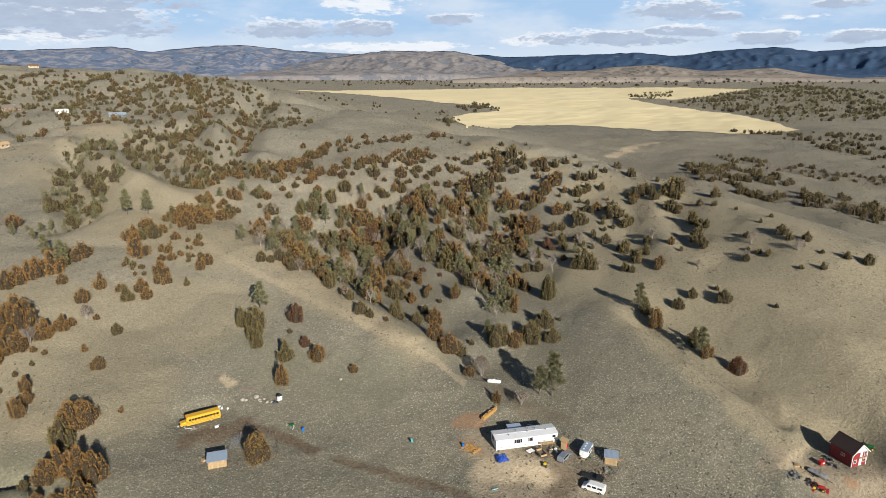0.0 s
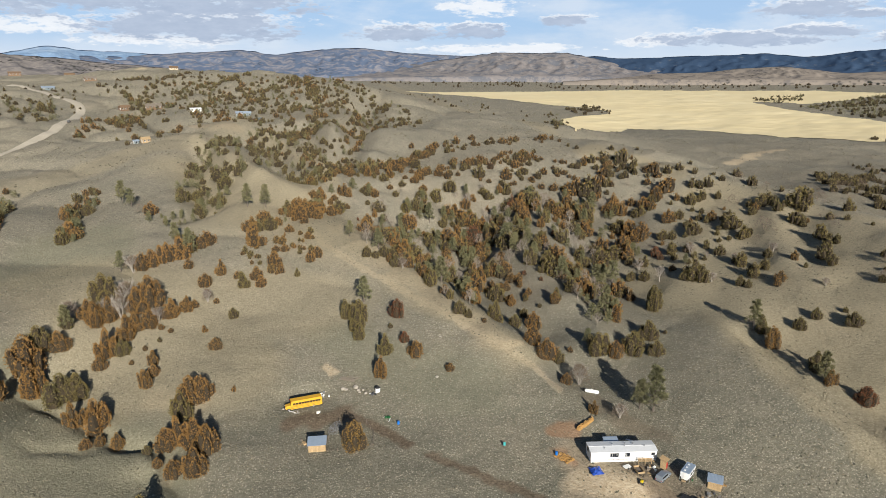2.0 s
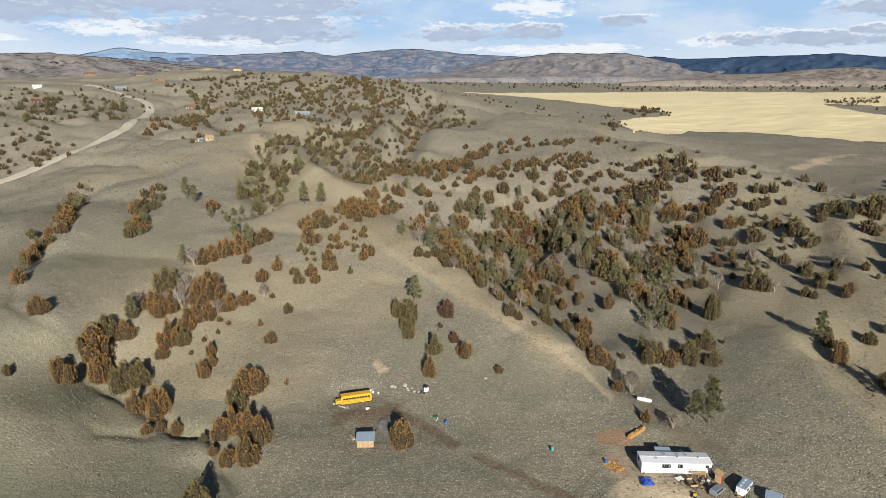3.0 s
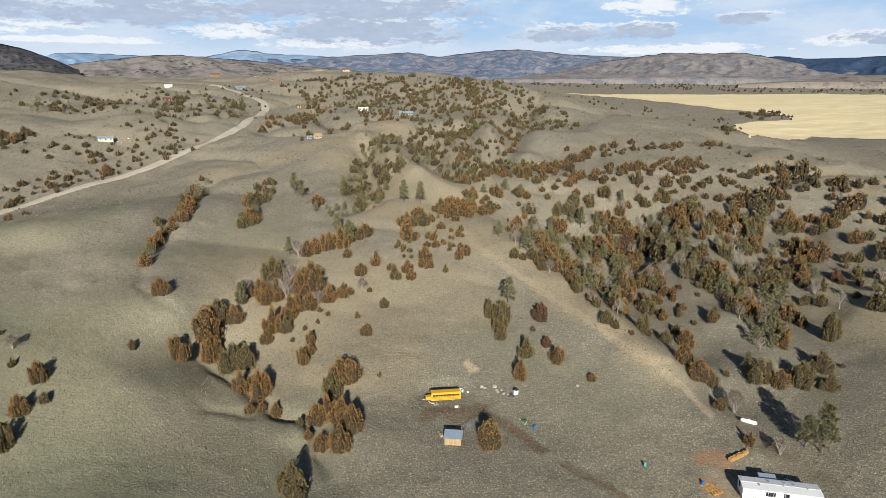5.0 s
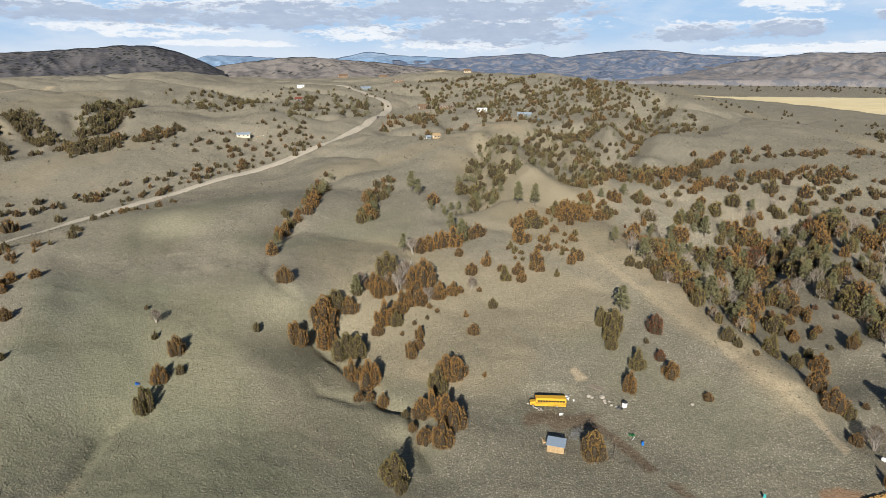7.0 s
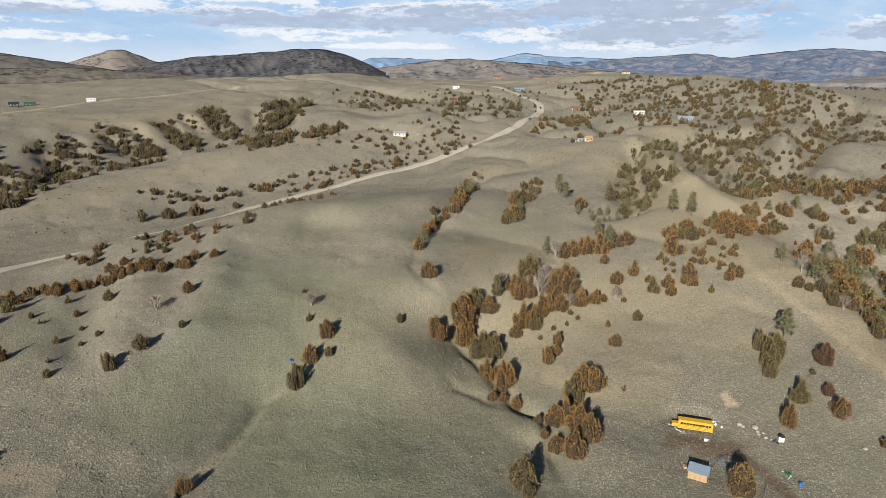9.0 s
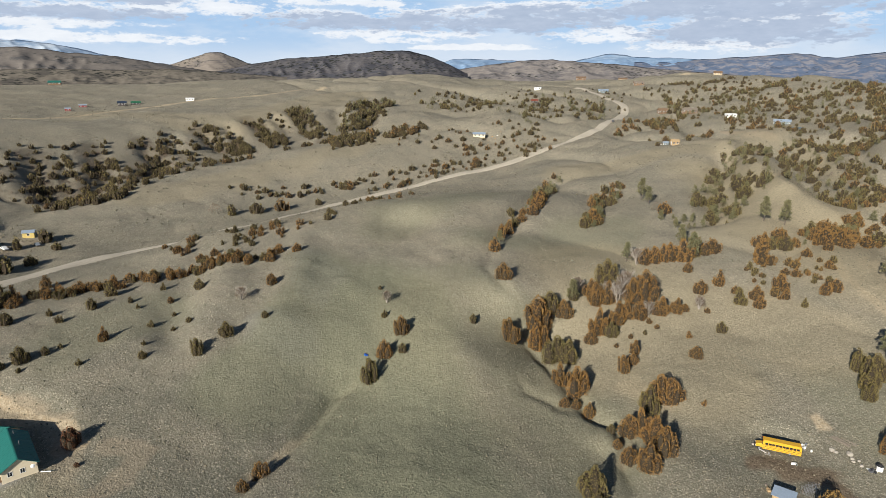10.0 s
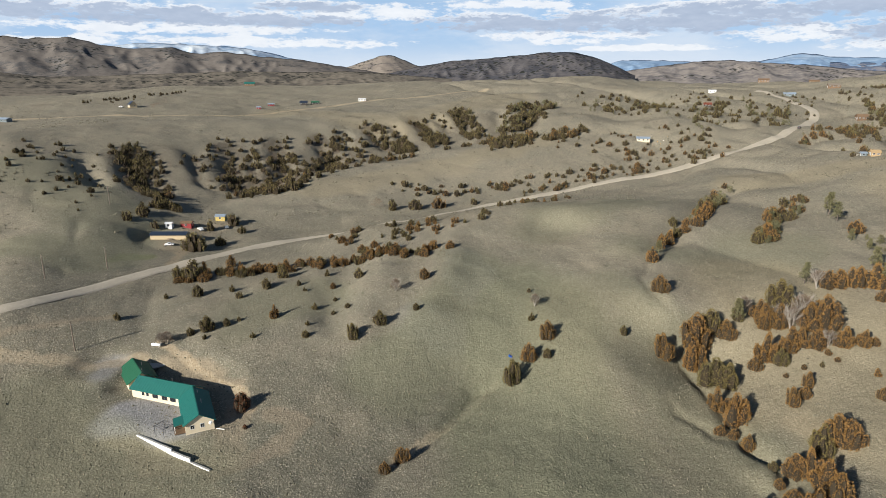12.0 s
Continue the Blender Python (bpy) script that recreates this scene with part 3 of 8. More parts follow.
worn("gully brush", "scrub", 8, 0.85, (-465, -53), (-446, -46), (-423, -34))
worn("gully brush", "scrub", 8, 0.85, (-489, 11), (-471, 13), (-438, 14))
worn("gully brush", "scrub", 8, 0.85, (-500, 44), (-472, 48), (-436, 25))
worn("gully brush", "scrub", 8, 0.85, (-514, 81), (-488, 89), (-461, 71))
worn("gully brush", "scrub", 8, 0.85, (-532, 128), (-501, 139))
worn("gully brush", "scrub", 8, 0.85, (-542, 171), (-502, 179))
worn("gully brush", "scrub", 8, 0.85, (-564, 224), (-511, 216))
worn("gully brush", "scrub", 8, 0.85, (-572, 319), (-493, 259), (-483, 217))
# darker brown strip along the right gully
worn("gully strip", "scrub", 3, 0.6, (86, 169), (93, 152), (103, 146), (109, 134))
worn("yard soil", "dark", 12, 0.3, (-189, -54), (-168, -42), (-146, -22))
worn("yard soil", "bare", 3, 0.5, (-144, -6), (-149, 10), (-158, 16), (-162, 10))
FIELD = [(20, 590), (111, 989), (235, 952), (305, 818), (351, 759), (482, 852), (506, 967), (500, 1113), (450, 1284), (448, 1556), (537, 1462), (641, 1527), (839, 1747), (780, 2133), (242, 2378), (-301, 2086), (-438, 1886), (-213, 1681), (-5, 1408), (94, 1355), (105, 1236), (16, 1096), (25, 989)]


def bearings():
    """Fine steps where the view sweeps, coarse ones behind."""
    a = [-48 + 0.17 * i for i in range(int(168 / 0.17) + 1)]
    b = [120 + 4 * i for i in range(1, 48)]
    return np.radians(np.array(a + b))


def within(x, y, line):
    hit = np.zeros(x.shape, bool)
    for (xa, ya), (xb, yb) in zip(line, line[1:] + line[:1]):
        if ya != yb:
            hit ^= ((ya > y) != (yb > y)) & (x < (xb - xa) * (y - ya) / (yb - ya) + xa)
    return hit


def sheet_mesh(name, co, quads, material):
    me = bpy.data.meshes.new(name)
    me.vertices.add(len(co))
    me.vertices.foreach_set("co", co.ravel())
    me.loops.add(quads.size)
    me.loops.foreach_set("vertex_index", quads.ravel().astype(np.int32))
    me.polygons.add(len(quads))
    me.polygons.foreach_set("loop_start", np.arange(0, quads.size, 4, dtype=np.int32))
    me.update(calc_edges=True)
    me.polygons.foreach_set("use_smooth", np.ones(len(quads), bool))
    me.materials.append(material)
    return me


def ground_sheet():
    az = bearings()
    rad = np.concatenate([[0.02, 12, 40, 70, 90], np.geomspace(105, 1100, 400), np.geomspace(1106, 2500, 150), np.geomspace(2550, 4950, 40)])
    gr, ga = np.meshgrid(rad, az, indexing="ij")
    x, y = -np.sin(ga) * gr, np.cos(ga) * gr
    x = x + 6 * np.clip(1 - gr / 60, 0, 1)
    z = lift(x, y)
    n, k = len(rad), len(az)
    co = np.stack([x, y, z], -1).reshape(-1, 3)
    idx = np.arange(n * k).reshape(n, k)
    nxt = np.roll(idx, -1, axis=1)
    quads = np.stack([idx[:-1], nxt[:-1], nxt[1:], idx[1:]], -1).reshape(-1, 4)
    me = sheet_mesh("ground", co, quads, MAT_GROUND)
    fx, fy = x.ravel(), y.ravel()
    for kind in ("bare", "dark", "gravel", "red", "pale", "green", "scrub", "gold", "sagey"):
        amount = np.zeros(len(fx), np.float32)
        for what, width, strength, line in WORN:
            xs, ys = [q[0] for q in line], [q[1] for q in line]
            m = 3 * width
            near = (fx > min(xs) - m) & (fx < max(xs) + m) & (fy > min(ys) - m) & (fy < max(ys) + m)
            if what != kind or not near.any():
                continue
            wob = grain(fx[near], fy[near], width * 1.3, 8) * width * 0.5
            d = off_line(fx[near], fy[near], line)[0] + wob
            amount[near] = np.maximum(amount[near], strength * np.clip((width * 1.3 - d) / (width * 0.6), 0, 1))
        me.attributes.new(kind, "FLOAT", "POINT").data.foreach_set("value", amount)
    ob = new("ground", me)
    tagged(ob, "rolling dry tan grassland hills with draws and ridges", "ground", kind="structure")
    # the stubble field lies on the valley floor
    cx, cy = co[quads].mean(1)[:, 0], co[quads].mean(1)[:, 1]
    wob = grain(cx, cy, 60, 11) * 5
    inside_it = within(cx + wob, cy + wob, FIELD)
    raised = co.copy()
    raised[:, 2] += 0.5
    part_quads = quads[inside_it]
    used, inverse = np.unique(part_quads, return_inverse=True)
    me = sheet_mesh("stubble_field", raised[used], inverse.reshape(-1, 4), MAT_FIELD)
    tagged(new("stubble_field", me), "wide pale yellow stubble field on the valley floor", "field", kind="structure")


ground_sheet()


def road_strip(name, line, width, label):
    """A graded gravel road laid on the land, with a low crown and shoulders."""
    pts = []
    for (xa, ya), (xb, yb) in zip(line, line[1:]):
        n = max(1, int(math.hypot(xb - xa, yb - ya) / 4))
        pts += [(xa + (xb - xa) * i / n, ya + (yb - ya) * i / n) for i in range(n)]
    pts.append(line[-1])
    p = np.array(pts)
    for _ in range(12):
        p[1:-1] = (p[:-2] + 2 * p[1:-1] + p[2:]) / 4
    t = np.gradient(p, axis=0)
    t /= np.linalg.norm(t, axis=1)[:, None]
    side = np.stack([-t[:, 1], t[:, 0]], -1)
    mid = lift(p[:, 0], p[:, 1])
    rows = []
    for k, dz in ((-1.25, -0.3), (-1, 0.10), (-0.5, 0.17), (0, 0.22), (0.5, 0.17), (1, 0.10), (1.25, -0.3)):
        q = p + side * k * width / 2
        rows.append(np.stack([q[:, 0], q[:, 1], np.maximum(lift(q[:, 0], q[:, 1]), mid - 0.25) + 0.25 + dz], -1))
    co = np.stack(rows, 1)
    n, k = co.shape[:2]
    idx = np.arange(n * k).reshape(n, k)
    quads = np.stack([idx[:-1, :-1], idx[:-1, 1:], idx[1:, 1:], idx[1:, :-1]], -1).reshape(-1, 4)[:, ::-1]
    me = sheet_mesh(name, co.reshape(-1, 3), quads, MAT_ROAD)
    tagged(new(name, me), label, "road", kind="structure")


road_strip("road", ROAD, 5.8, "pale graded gravel road winding through the hills")


# ---- far hills and mountains ----
def far_material(name, low, high, patch, cover, snow=0.0, woods=0.0):
    m, nt, bsdf = nodes_of(name)
    p = place_of(nt)
    big = noise_of(nt, 0.004, 6, 0.65, p, 0.4, 0.6)
    small = noise_of(nt, 0.05, 7, 0.75, p, 0.4, 0.6)
    col = mix_col(nt, small, low, high)
    both = nt.nodes.new("ShaderNodeMath")
    both.operation = "MULTIPLY"
    nt.links.new(noise_of(nt, 0.012, 8, 0.75, p, 0.60 - cover * 0.3, 0.66 - cover * 0.3), both.inputs[0])
    both.inputs[1].default_value = 0.85
    col = mix_col(nt, both.outputs[0], col, patch)
    if woods:
        dots = nt.nodes.new("ShaderNodeTexVoronoi")
        dots.inputs["Scale"].default_value = 0.055
        nt.links.new(p, dots.inputs["Vector"])
        r = nt.nodes.new("ShaderNodeMapRange")
        r.inputs[1].default_value, r.inputs[2].default_value = 0.42, 0.30
        nt.links.new(dots.outputs["Distance"], r.inputs[0])
        grove = nt.nodes.new("ShaderNodeMath")
        grove.operation = "MULTIPLY"
        nt.links.new(r.outputs[0], grove.inputs[0])
        nt.links.new(noise_of(nt, 0.006, 5, 0.7, p, 0.62 - woods * 0.3, 0.72 - woods * 0.3), grove.inputs[1])
        col = mix_col(nt, grove.outputs[0], col, (0.034, 0.036, 0.032))
    if snow:
        sep = nt.nodes.new("ShaderNodeSeparateXYZ")
        nt.links.new(p, sep.inputs[0])
        lvl = nt.nodes.new("ShaderNodeMapRange")
        lvl.inputs[1].default_value, lvl.inputs[2].default_value = snow - 30, snow + 90
        nt.links.new(sep.outputs[2], lvl.inputs[0])
        both = nt.nodes.new("ShaderNodeMath")
        both.operation = "MULTIPLY"
        nt.links.new(lvl.outputs[0], both.inputs[0])
        nt.links.new(big, both.inputs[1])
        col = mix_col(nt, both.outputs[0], col, (0.75, 0.8, 0.85))
    nt.links.new(col, bsdf.inputs["Base Color"])
    bsdf.inputs["Roughness"].default_value = 1.0
    bsdf.inputs["Specular IOR Level"].default_value = 0.0
    return m


# distance haze is put into the blue and grey base colours below
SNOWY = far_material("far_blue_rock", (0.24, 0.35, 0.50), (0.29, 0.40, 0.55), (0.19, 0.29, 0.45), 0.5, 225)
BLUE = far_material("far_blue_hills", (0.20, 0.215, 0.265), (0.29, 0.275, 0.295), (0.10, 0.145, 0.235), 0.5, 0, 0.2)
# the forest's dark blue also holds the cloud shade over that range
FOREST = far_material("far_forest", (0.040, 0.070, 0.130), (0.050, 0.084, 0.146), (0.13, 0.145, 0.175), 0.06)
BROWN = far_material("far_brown_hills", (0.165, 0.148, 0.138), (0.208, 0.186, 0.168), (0.11, 0.107, 0.110), 0.3, 0, 0.4)
BARE = far_material("far_bare_hills", (0.245, 0.212, 0.187), (0.295, 0.255, 0.218), (0.165, 0.15, 0.146), 0.25, 0, 0.4)
DARK = far_material("far_dark_butte", (0.098, 0.095, 0.106), (0.140, 0.130, 0.132), (0.068, 0.070, 0.084), 0.4, 0, 0.75)
MESA = far_material("far_mesa", (0.165, 0.146, 0.124), (0.220, 0.194, 0.160), (0.100, 0.092, 0.084), 0.35, 0, 0.6)
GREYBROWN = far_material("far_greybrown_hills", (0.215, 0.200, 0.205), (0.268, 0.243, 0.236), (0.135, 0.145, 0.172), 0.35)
CLIFF = far_material("far_cliffs", (0.225, 0.205, 0.20), (0.30, 0.268, 0.245), (0.150, 0.142, 0.148), 0.4, 0, 0.5)


def far_range(name, material, dist, rugged, *skyline):
    """A range of hills: bearings (degrees, left is positive) and crest heights, with spurs and ravines worn into its face."""
    ang = np.arange(skyline[0][0], skyline[-1][0], 0.12)
    a = np.array(skyline)
    crest = np.interp(ang, a[:, 0], a[:, 1])
    crest = np.convolve(np.pad(crest, 5, mode="edge"), np.hanning(13)[1:-1] / np.hanning(13).sum(), mode="valid")
    rows = 26
    tall = max(crest.max() - 60, 40)
    deep = dist * 0.16 + tall * 1.2
    up = np.linspace(0, 1, rows)
    ss, aa = np.meshgrid(up, ang, indexing="ij")
    seed = len(name) + dist * 0.01
    x = aa * dist / 57.3
    y = ss * deep
    bend = grain(x, y, deep * 0.4, seed) * deep * 0.1
    ridge = 0.6 * (1 - np.abs(grain(x + bend, y * 0.35, deep * 0.17, seed + 1)) * 1.6)
    ridge += 0.5 * (1 - np.abs(grain(x - bend, y * 0.4, deep * 0.075, seed + 2)) * 1.6)
    ridge = ridge * rugged + 0.25 * rugged ** 2 * grain(x, y, deep * 0.035, seed + 3)
    foot = 55.0
    body = (crest[None, :] - foot)
    z = foot + body * (ss ** 0.9) + body * ridge * 0.20 * np.sin(np.pi * ss) * (0.4 + 0.6 * ss) - body * 0.12 * np.sin(np.pi * ss)
    z = np.minimum(z, foot + body * (1 - 0.25 * (1 - ss)))
    z[-1] = crest + body * 0.02 * grain(x[-1], y[-1], deep * 0.05, seed + 5)
    z[0] = 30
    rad = dist - deep * (1 - ss)
    back = np.array([dist + 60.0])
    ca, sa = np.cos(np.radians(aa)), np.sin(np.radians(aa))
    px, py = -sa * rad, ca * rad
    px = np.vstack([px, px[-1] * (dist + 50) / dist])
    py = np.vstack([py, py[-1] * (dist + 50) / dist])
    z = np.vstack([z, np.full(len(ang), 30.0)])
    n, k = z.shape
    idx = np.arange(n * k).reshape(n, k)
    quads = np.stack([idx[:-1, :-1], idx[1:, :-1], idx[1:, 1:], idx[:-1, 1:]], -1).reshape(-1, 4)
    me = bpy.data.meshes.new("far_hills")
    me.from_pydata(np.stack([px, py, z], -1).reshape(-1, 3).tolist(), [], quads.tolist())
    me.polygons.foreach_set("use_smooth", np.ones(len(quads), bool))
    me.materials.append(material)
    tagged(new("backdrop_" + name.replace(" ", "_"), me), "distant " + name + " along the skyline", "mountains", kind="structure")


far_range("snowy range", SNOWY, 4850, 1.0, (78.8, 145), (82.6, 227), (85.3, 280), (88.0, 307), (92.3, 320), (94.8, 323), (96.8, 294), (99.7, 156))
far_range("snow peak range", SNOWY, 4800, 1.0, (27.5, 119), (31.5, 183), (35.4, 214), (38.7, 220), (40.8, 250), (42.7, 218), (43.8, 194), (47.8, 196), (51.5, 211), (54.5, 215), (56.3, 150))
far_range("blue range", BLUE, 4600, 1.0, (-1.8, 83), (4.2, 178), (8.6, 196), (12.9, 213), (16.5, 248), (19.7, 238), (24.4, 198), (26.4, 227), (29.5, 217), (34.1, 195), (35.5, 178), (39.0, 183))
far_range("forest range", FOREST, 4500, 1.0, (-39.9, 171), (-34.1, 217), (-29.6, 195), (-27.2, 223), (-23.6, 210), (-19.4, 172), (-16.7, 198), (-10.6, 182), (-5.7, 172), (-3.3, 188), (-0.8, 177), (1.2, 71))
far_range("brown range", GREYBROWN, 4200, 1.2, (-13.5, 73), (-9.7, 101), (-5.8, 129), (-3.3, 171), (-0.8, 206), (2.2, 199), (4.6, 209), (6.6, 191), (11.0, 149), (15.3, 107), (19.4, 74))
far_range("bare hills", BARE, 3600, 1.3, (-40.2, 47), (-36.8, 64), (-32.1, 52), (-29.4, 72), (-27.1, 99), (-22.1, 82), (-18.1, 114), (-14.5, 102), (-12.6, 85), (-8.7, 79), (-4.8, 55), (-0.8, 39))
far_range("butte", DARK, 2600, 0.7, (53.1, 99), (54.8, 139), (56.2, 164), (58.6, 190), (60.0, 191), (63.9, 175), (68.9, 158), (71.9, 136), (74.4, 110), (80.8, 101))
far_range("cone hill", BARE, 3400, 0.4, (69.4, 121), (72.1, 155), (73.1, 183), (74.2, 209), (75.1, 203), (76.3, 183), (77.8, 149), (80.8, 115))
far_range("brown hills", BROWN, 3000, 0.6, (73.9, 102), (78.3, 140), (82.1, 171), (85.4, 184), (88.1, 202), (90.7, 193), (92.4, 219), (95.3, 210), (97.2, 223), (99.4, 252), (101.6, 240), (103.7, 245), (105.7, 225), (107.6, 226))
far_range("cliff hills", CLIFF, 2900, 0.8, (30.5, 94), (33.4, 108), (37.3, 123), (40.2, 141), (42.9, 150), (45.6, 162), (47.8, 161), (50.8, 142), (53.2, 128), (56.4, 94))
far_range("mesa", MESA, 2100, 0.6, (68.9, 89), (73.9, 103), (77.8, 113), (82.7, 109), (87.3, 112), (92.6, 105), (97.5, 98), (101.3, 95), (104.1, 107), (106.0, 115), (108.8, 117))


# ---- building blocks for things ----
def block(bm, cx, cy, cz, sx, sy, sz, turn=0.0, lean=None):
    """A box with its centre and size, turned about z (degrees)."""
    m = pose(cx, cy, cz, 0, 0, turn)
    if lean:
        m = m @ pose(0, 0, 0, lean[0], lean[1], 0)
    bmesh.ops.create_cube(bm, size=1, matrix=m @ Matrix.Diagonal((sx, sy, sz, 1)))
    return bm


def boxed(cx, cy, cz, sx, sy, sz, turn=0.0, bevel=0.0, lean=None):
    bm = block(bmesh.new(), cx, cy, cz, sx, sy, sz, turn, lean)
    if bevel:
        bmesh.ops.bevel(bm, geom=bm.edges[:], offset=bevel, segments=2, affect="EDGES")
    return bm


def rod(bm, a, b, ra, rb=None, sides=8):
    """A round bar between two places."""
    a, b = Vector(a), Vector(b)
    d = b - a
    m = Matrix.Translation((a + b) / 2) @ d.to_track_quat("Z", "Y").to_matrix().to_4x4()
    bmesh.ops.create_cone(bm, cap_ends=True, segments=sides, radius1=ra, radius2=ra if rb is None else rb, depth=d.length, matrix=m)
    return bm


def rods(*bars):
    bm = bmesh.new()
    for bar in bars:
        rod(bm, *bar)
    return bm


def prism(outline, y0, y1, pinch=0.0):
    """A side outline (x, z) carried across from y0 to y1; pinch draws the upper half in."""
    bm = bmesh.new()
    top, low = max(z for _, z in outline), min(z for _, z in outline)

    def ring_at(y, s):
        return [bm.verts.new((x, y - s * pinch * max(0, (z - low) / (top - low) - 0.45) * 2, z)) for x, z in outline]
    a, b = ring_at(y0, -1), ring_at(y1, 1)
    bm.faces.new(a)
    bm.faces.new(b[::-1])
    n = len(outline)
    for i in range(n):
        bm.faces.new((a[i], b[i], b[(i + 1) % n], a[(i + 1) % n]))
    bmesh.ops.recalc_face_normals(bm, faces=bm.faces[:])
    return bm


def part(name, bm, material, parent, label="", smooth=False):
    me = bpy.data.meshes.new(name)
    bm.to_mesh(me)
    bm.free()
    if smooth:
        me.polygons.foreach_set("use_smooth", np.ones(len(me.polygons), bool))
    me.materials.append(material)
    ob = new(name, me)
    ob.parent = parent
    return tagged(ob, label)


def thing(name, label, category, x, y, turn=0.0, z=None, group="", tilt=0.0, tip=0.0):
    """An Empty on the ground that carries the parts of one thing."""
    ob = new(name)
    ob.matrix_world = pose(x, y, lift1(x, y) if z is None else z, tilt, tip, turn)
    return tagged(ob, label, category, group)


WHITE = plain("white_siding", (0.78, 0.78, 0.77), 0.55, vary=0.06, scale=1.5)
ROOF_WHITE = plain("white_metal_roof", (0.74, 0.75, 0.77), 0.4, vary=0.08, scale=0.7)
TRIM_GREY = plain("grey_trim", (0.10, 0.10, 0.11), 0.6)
GLASS = plain("dark_window_glass", (0.02, 0.024, 0.03), 0.08, vary=0.1)
YELLOW = plain("bus_yellow", (0.72, 0.40, 0.03), 0.38, vary=0.10, scale=1.2)
BLACK = plain("black_paint", (0.025, 0.025, 0.028), 0.5)
RUBBER = plain("tyre_rubber", (0.03, 0.03, 0.03), 0.85)
STEEL = plain("dull_steel", (0.45, 0.46, 0.48), 0.4, metal=0.7)
GALV = plain("galvanised_roof", (0.36, 0.44, 0.55), 0.42, metal=0.25, vary=0.12, scale=1.0)
PLANK = plain("new_pine_planks", (0.50, 0.35, 0.19), 0.75, vary=0.38, scale=2.5)
GOLDWOOD = plain("split_firewood", (0.52, 0.30, 0.10), 0.85, vary=0.3, scale=6)
OLDWOOD = plain("grey_weathered_wood", (0.24, 0.20, 0.16), 0.9, vary=0.3, scale=4)
BARNRED = plain("barn_red_paint", (0.26, 0.025, 0.028), 0.6, vary=0.12, scale=1.2)
SHINGLE = plain("dark_brown_shingles", (0.045, 0.026, 0.024), 0.9, vary=0.25, scale=3, bump=0.2)
TEAL = plain("green_metal_roof", (0.014, 0.150, 0.130), 0.6, metal=0.1, vary=0.10, scale=0.8)
DEEPGREEN = plain("older_green_roof", (0.02, 0.13, 0.07), 0.6, metal=0.1, vary=0.10, scale=0.8)
CREAM = plain("cream_stucco", (0.72, 0.62, 0.46), 0.85, vary=0.07, scale=1.5)
CONCRETE = plain("concrete", (0.42, 0.41, 0.39), 0.9, vary=0.12, scale=1.5)
BLUE = plain("blue_tarp", (0.02, 0.075, 0.42), 0.45, vary=0.25, scale=3)
BARREL = plain("blue_plastic", (0.015, 0.16, 0.52), 0.4)
SILVER = plain("silver_car_paint", (0.38, 0.42, 0.47), 0.28, metal=0.5)
WHITECAR = plain("white_car_paint", (0.80, 0.81, 0.82), 0.3)
GREENPAINT = plain("green_machine_paint", (0.015, 0.13, 0.04), 0.4)
REDPAINT = plain("red_machine_paint", (0.45, 0.02, 0.02), 0.4)
MACHINE = plain("yellow_machine_paint", (0.70, 0.52, 0.02), 0.4)
TANKWHITE = plain("tank_white", (0.82, 0.82, 0.80), 0.35, vary=0.05)
LOGHOUSE = plain("honey_log_wall", (0.20, 0.125, 0.075), 0.8, vary=0.2, scale=2)
TANWALL = plain("tan_wall", (0.50, 0.40, 0.26), 0.85, vary=0.1)
GREYWALL = plain("blue_grey_wall", (0.16, 0.20, 0.22), 0.8, vary=0.1)
STONE = plain("pale_boulder", (0.40, 0.36, 0.31), 0.95, vary=0.2, scale=4, bump=0.3)
LAMP = plain("headlamp", (0.7, 0.7, 0.65), 0.15)
REDLAMP = plain("red_lamp", (0.4, 0.01, 0.01), 0.3)
NAVY = plain("navy_metal_roof", (0.03, 0.045, 0.075), 0.4)
BRUSHWOOD = plain("grey_pole", (0.19, 0.15, 0.12), 0.9, vary=0.2, scale=2)


def window_on(parent, cx, cy, cz, wide, tall, turn, frame_mat, name="window"):
    """A framed pane standing 3 cm proud of a wall; the wall's outward side is +y before the turn."""
    m = pose(cx, cy, cz, 0, 0, turn)
    bm = bmesh.new()
    for ox, oz, sx, sz in ((0, tall / 2, wide + 0.16, 0.09), (0, -tall / 2, wide + 0.16, 0.09), (-wide / 2, 0, 0.09, tall), (wide / 2, 0, 0.09, tall), (0, 0, 0.05, tall)):
        block(bm, ox, 0.02, oz, sx, 0.07, sz)
    bm.transform(m)
    fr = part(name, bm, frame_mat, parent, "window frame")
    pane = block(bmesh.new(), 0, 0.0, 0, wide, 0.05, tall)
    pane.transform(m)
    part("pane", pane, GLASS, fr, "dark window pane")
    return fr


def door_on(parent, cx, cy, cz, wide, tall, turn, material):
    m = pose(cx, cy, cz, 0, 0, turn)
    bm = block(bmesh.new(), 0, 0.02, 0, wide, 0.08, tall)
    block(bm, 0, 0.05, tall * 0.2, wide * 0.7, 0.05, tall * 0.35)
    block(bm, 0, 0.05, -tall * 0.25, wide * 0.7, 0.05, tall * 0.3)
    bm.transform(m)
    d = part("door", bm, material, parent)
    knob = bmesh.new()
    bmesh.ops.create_icosphere(knob, subdivisions=1, radius=0.05, matrix=m @ Matrix.Translation((wide * 0.38, 0.1, 0)))
    part("handle", knob, STEEL, d)


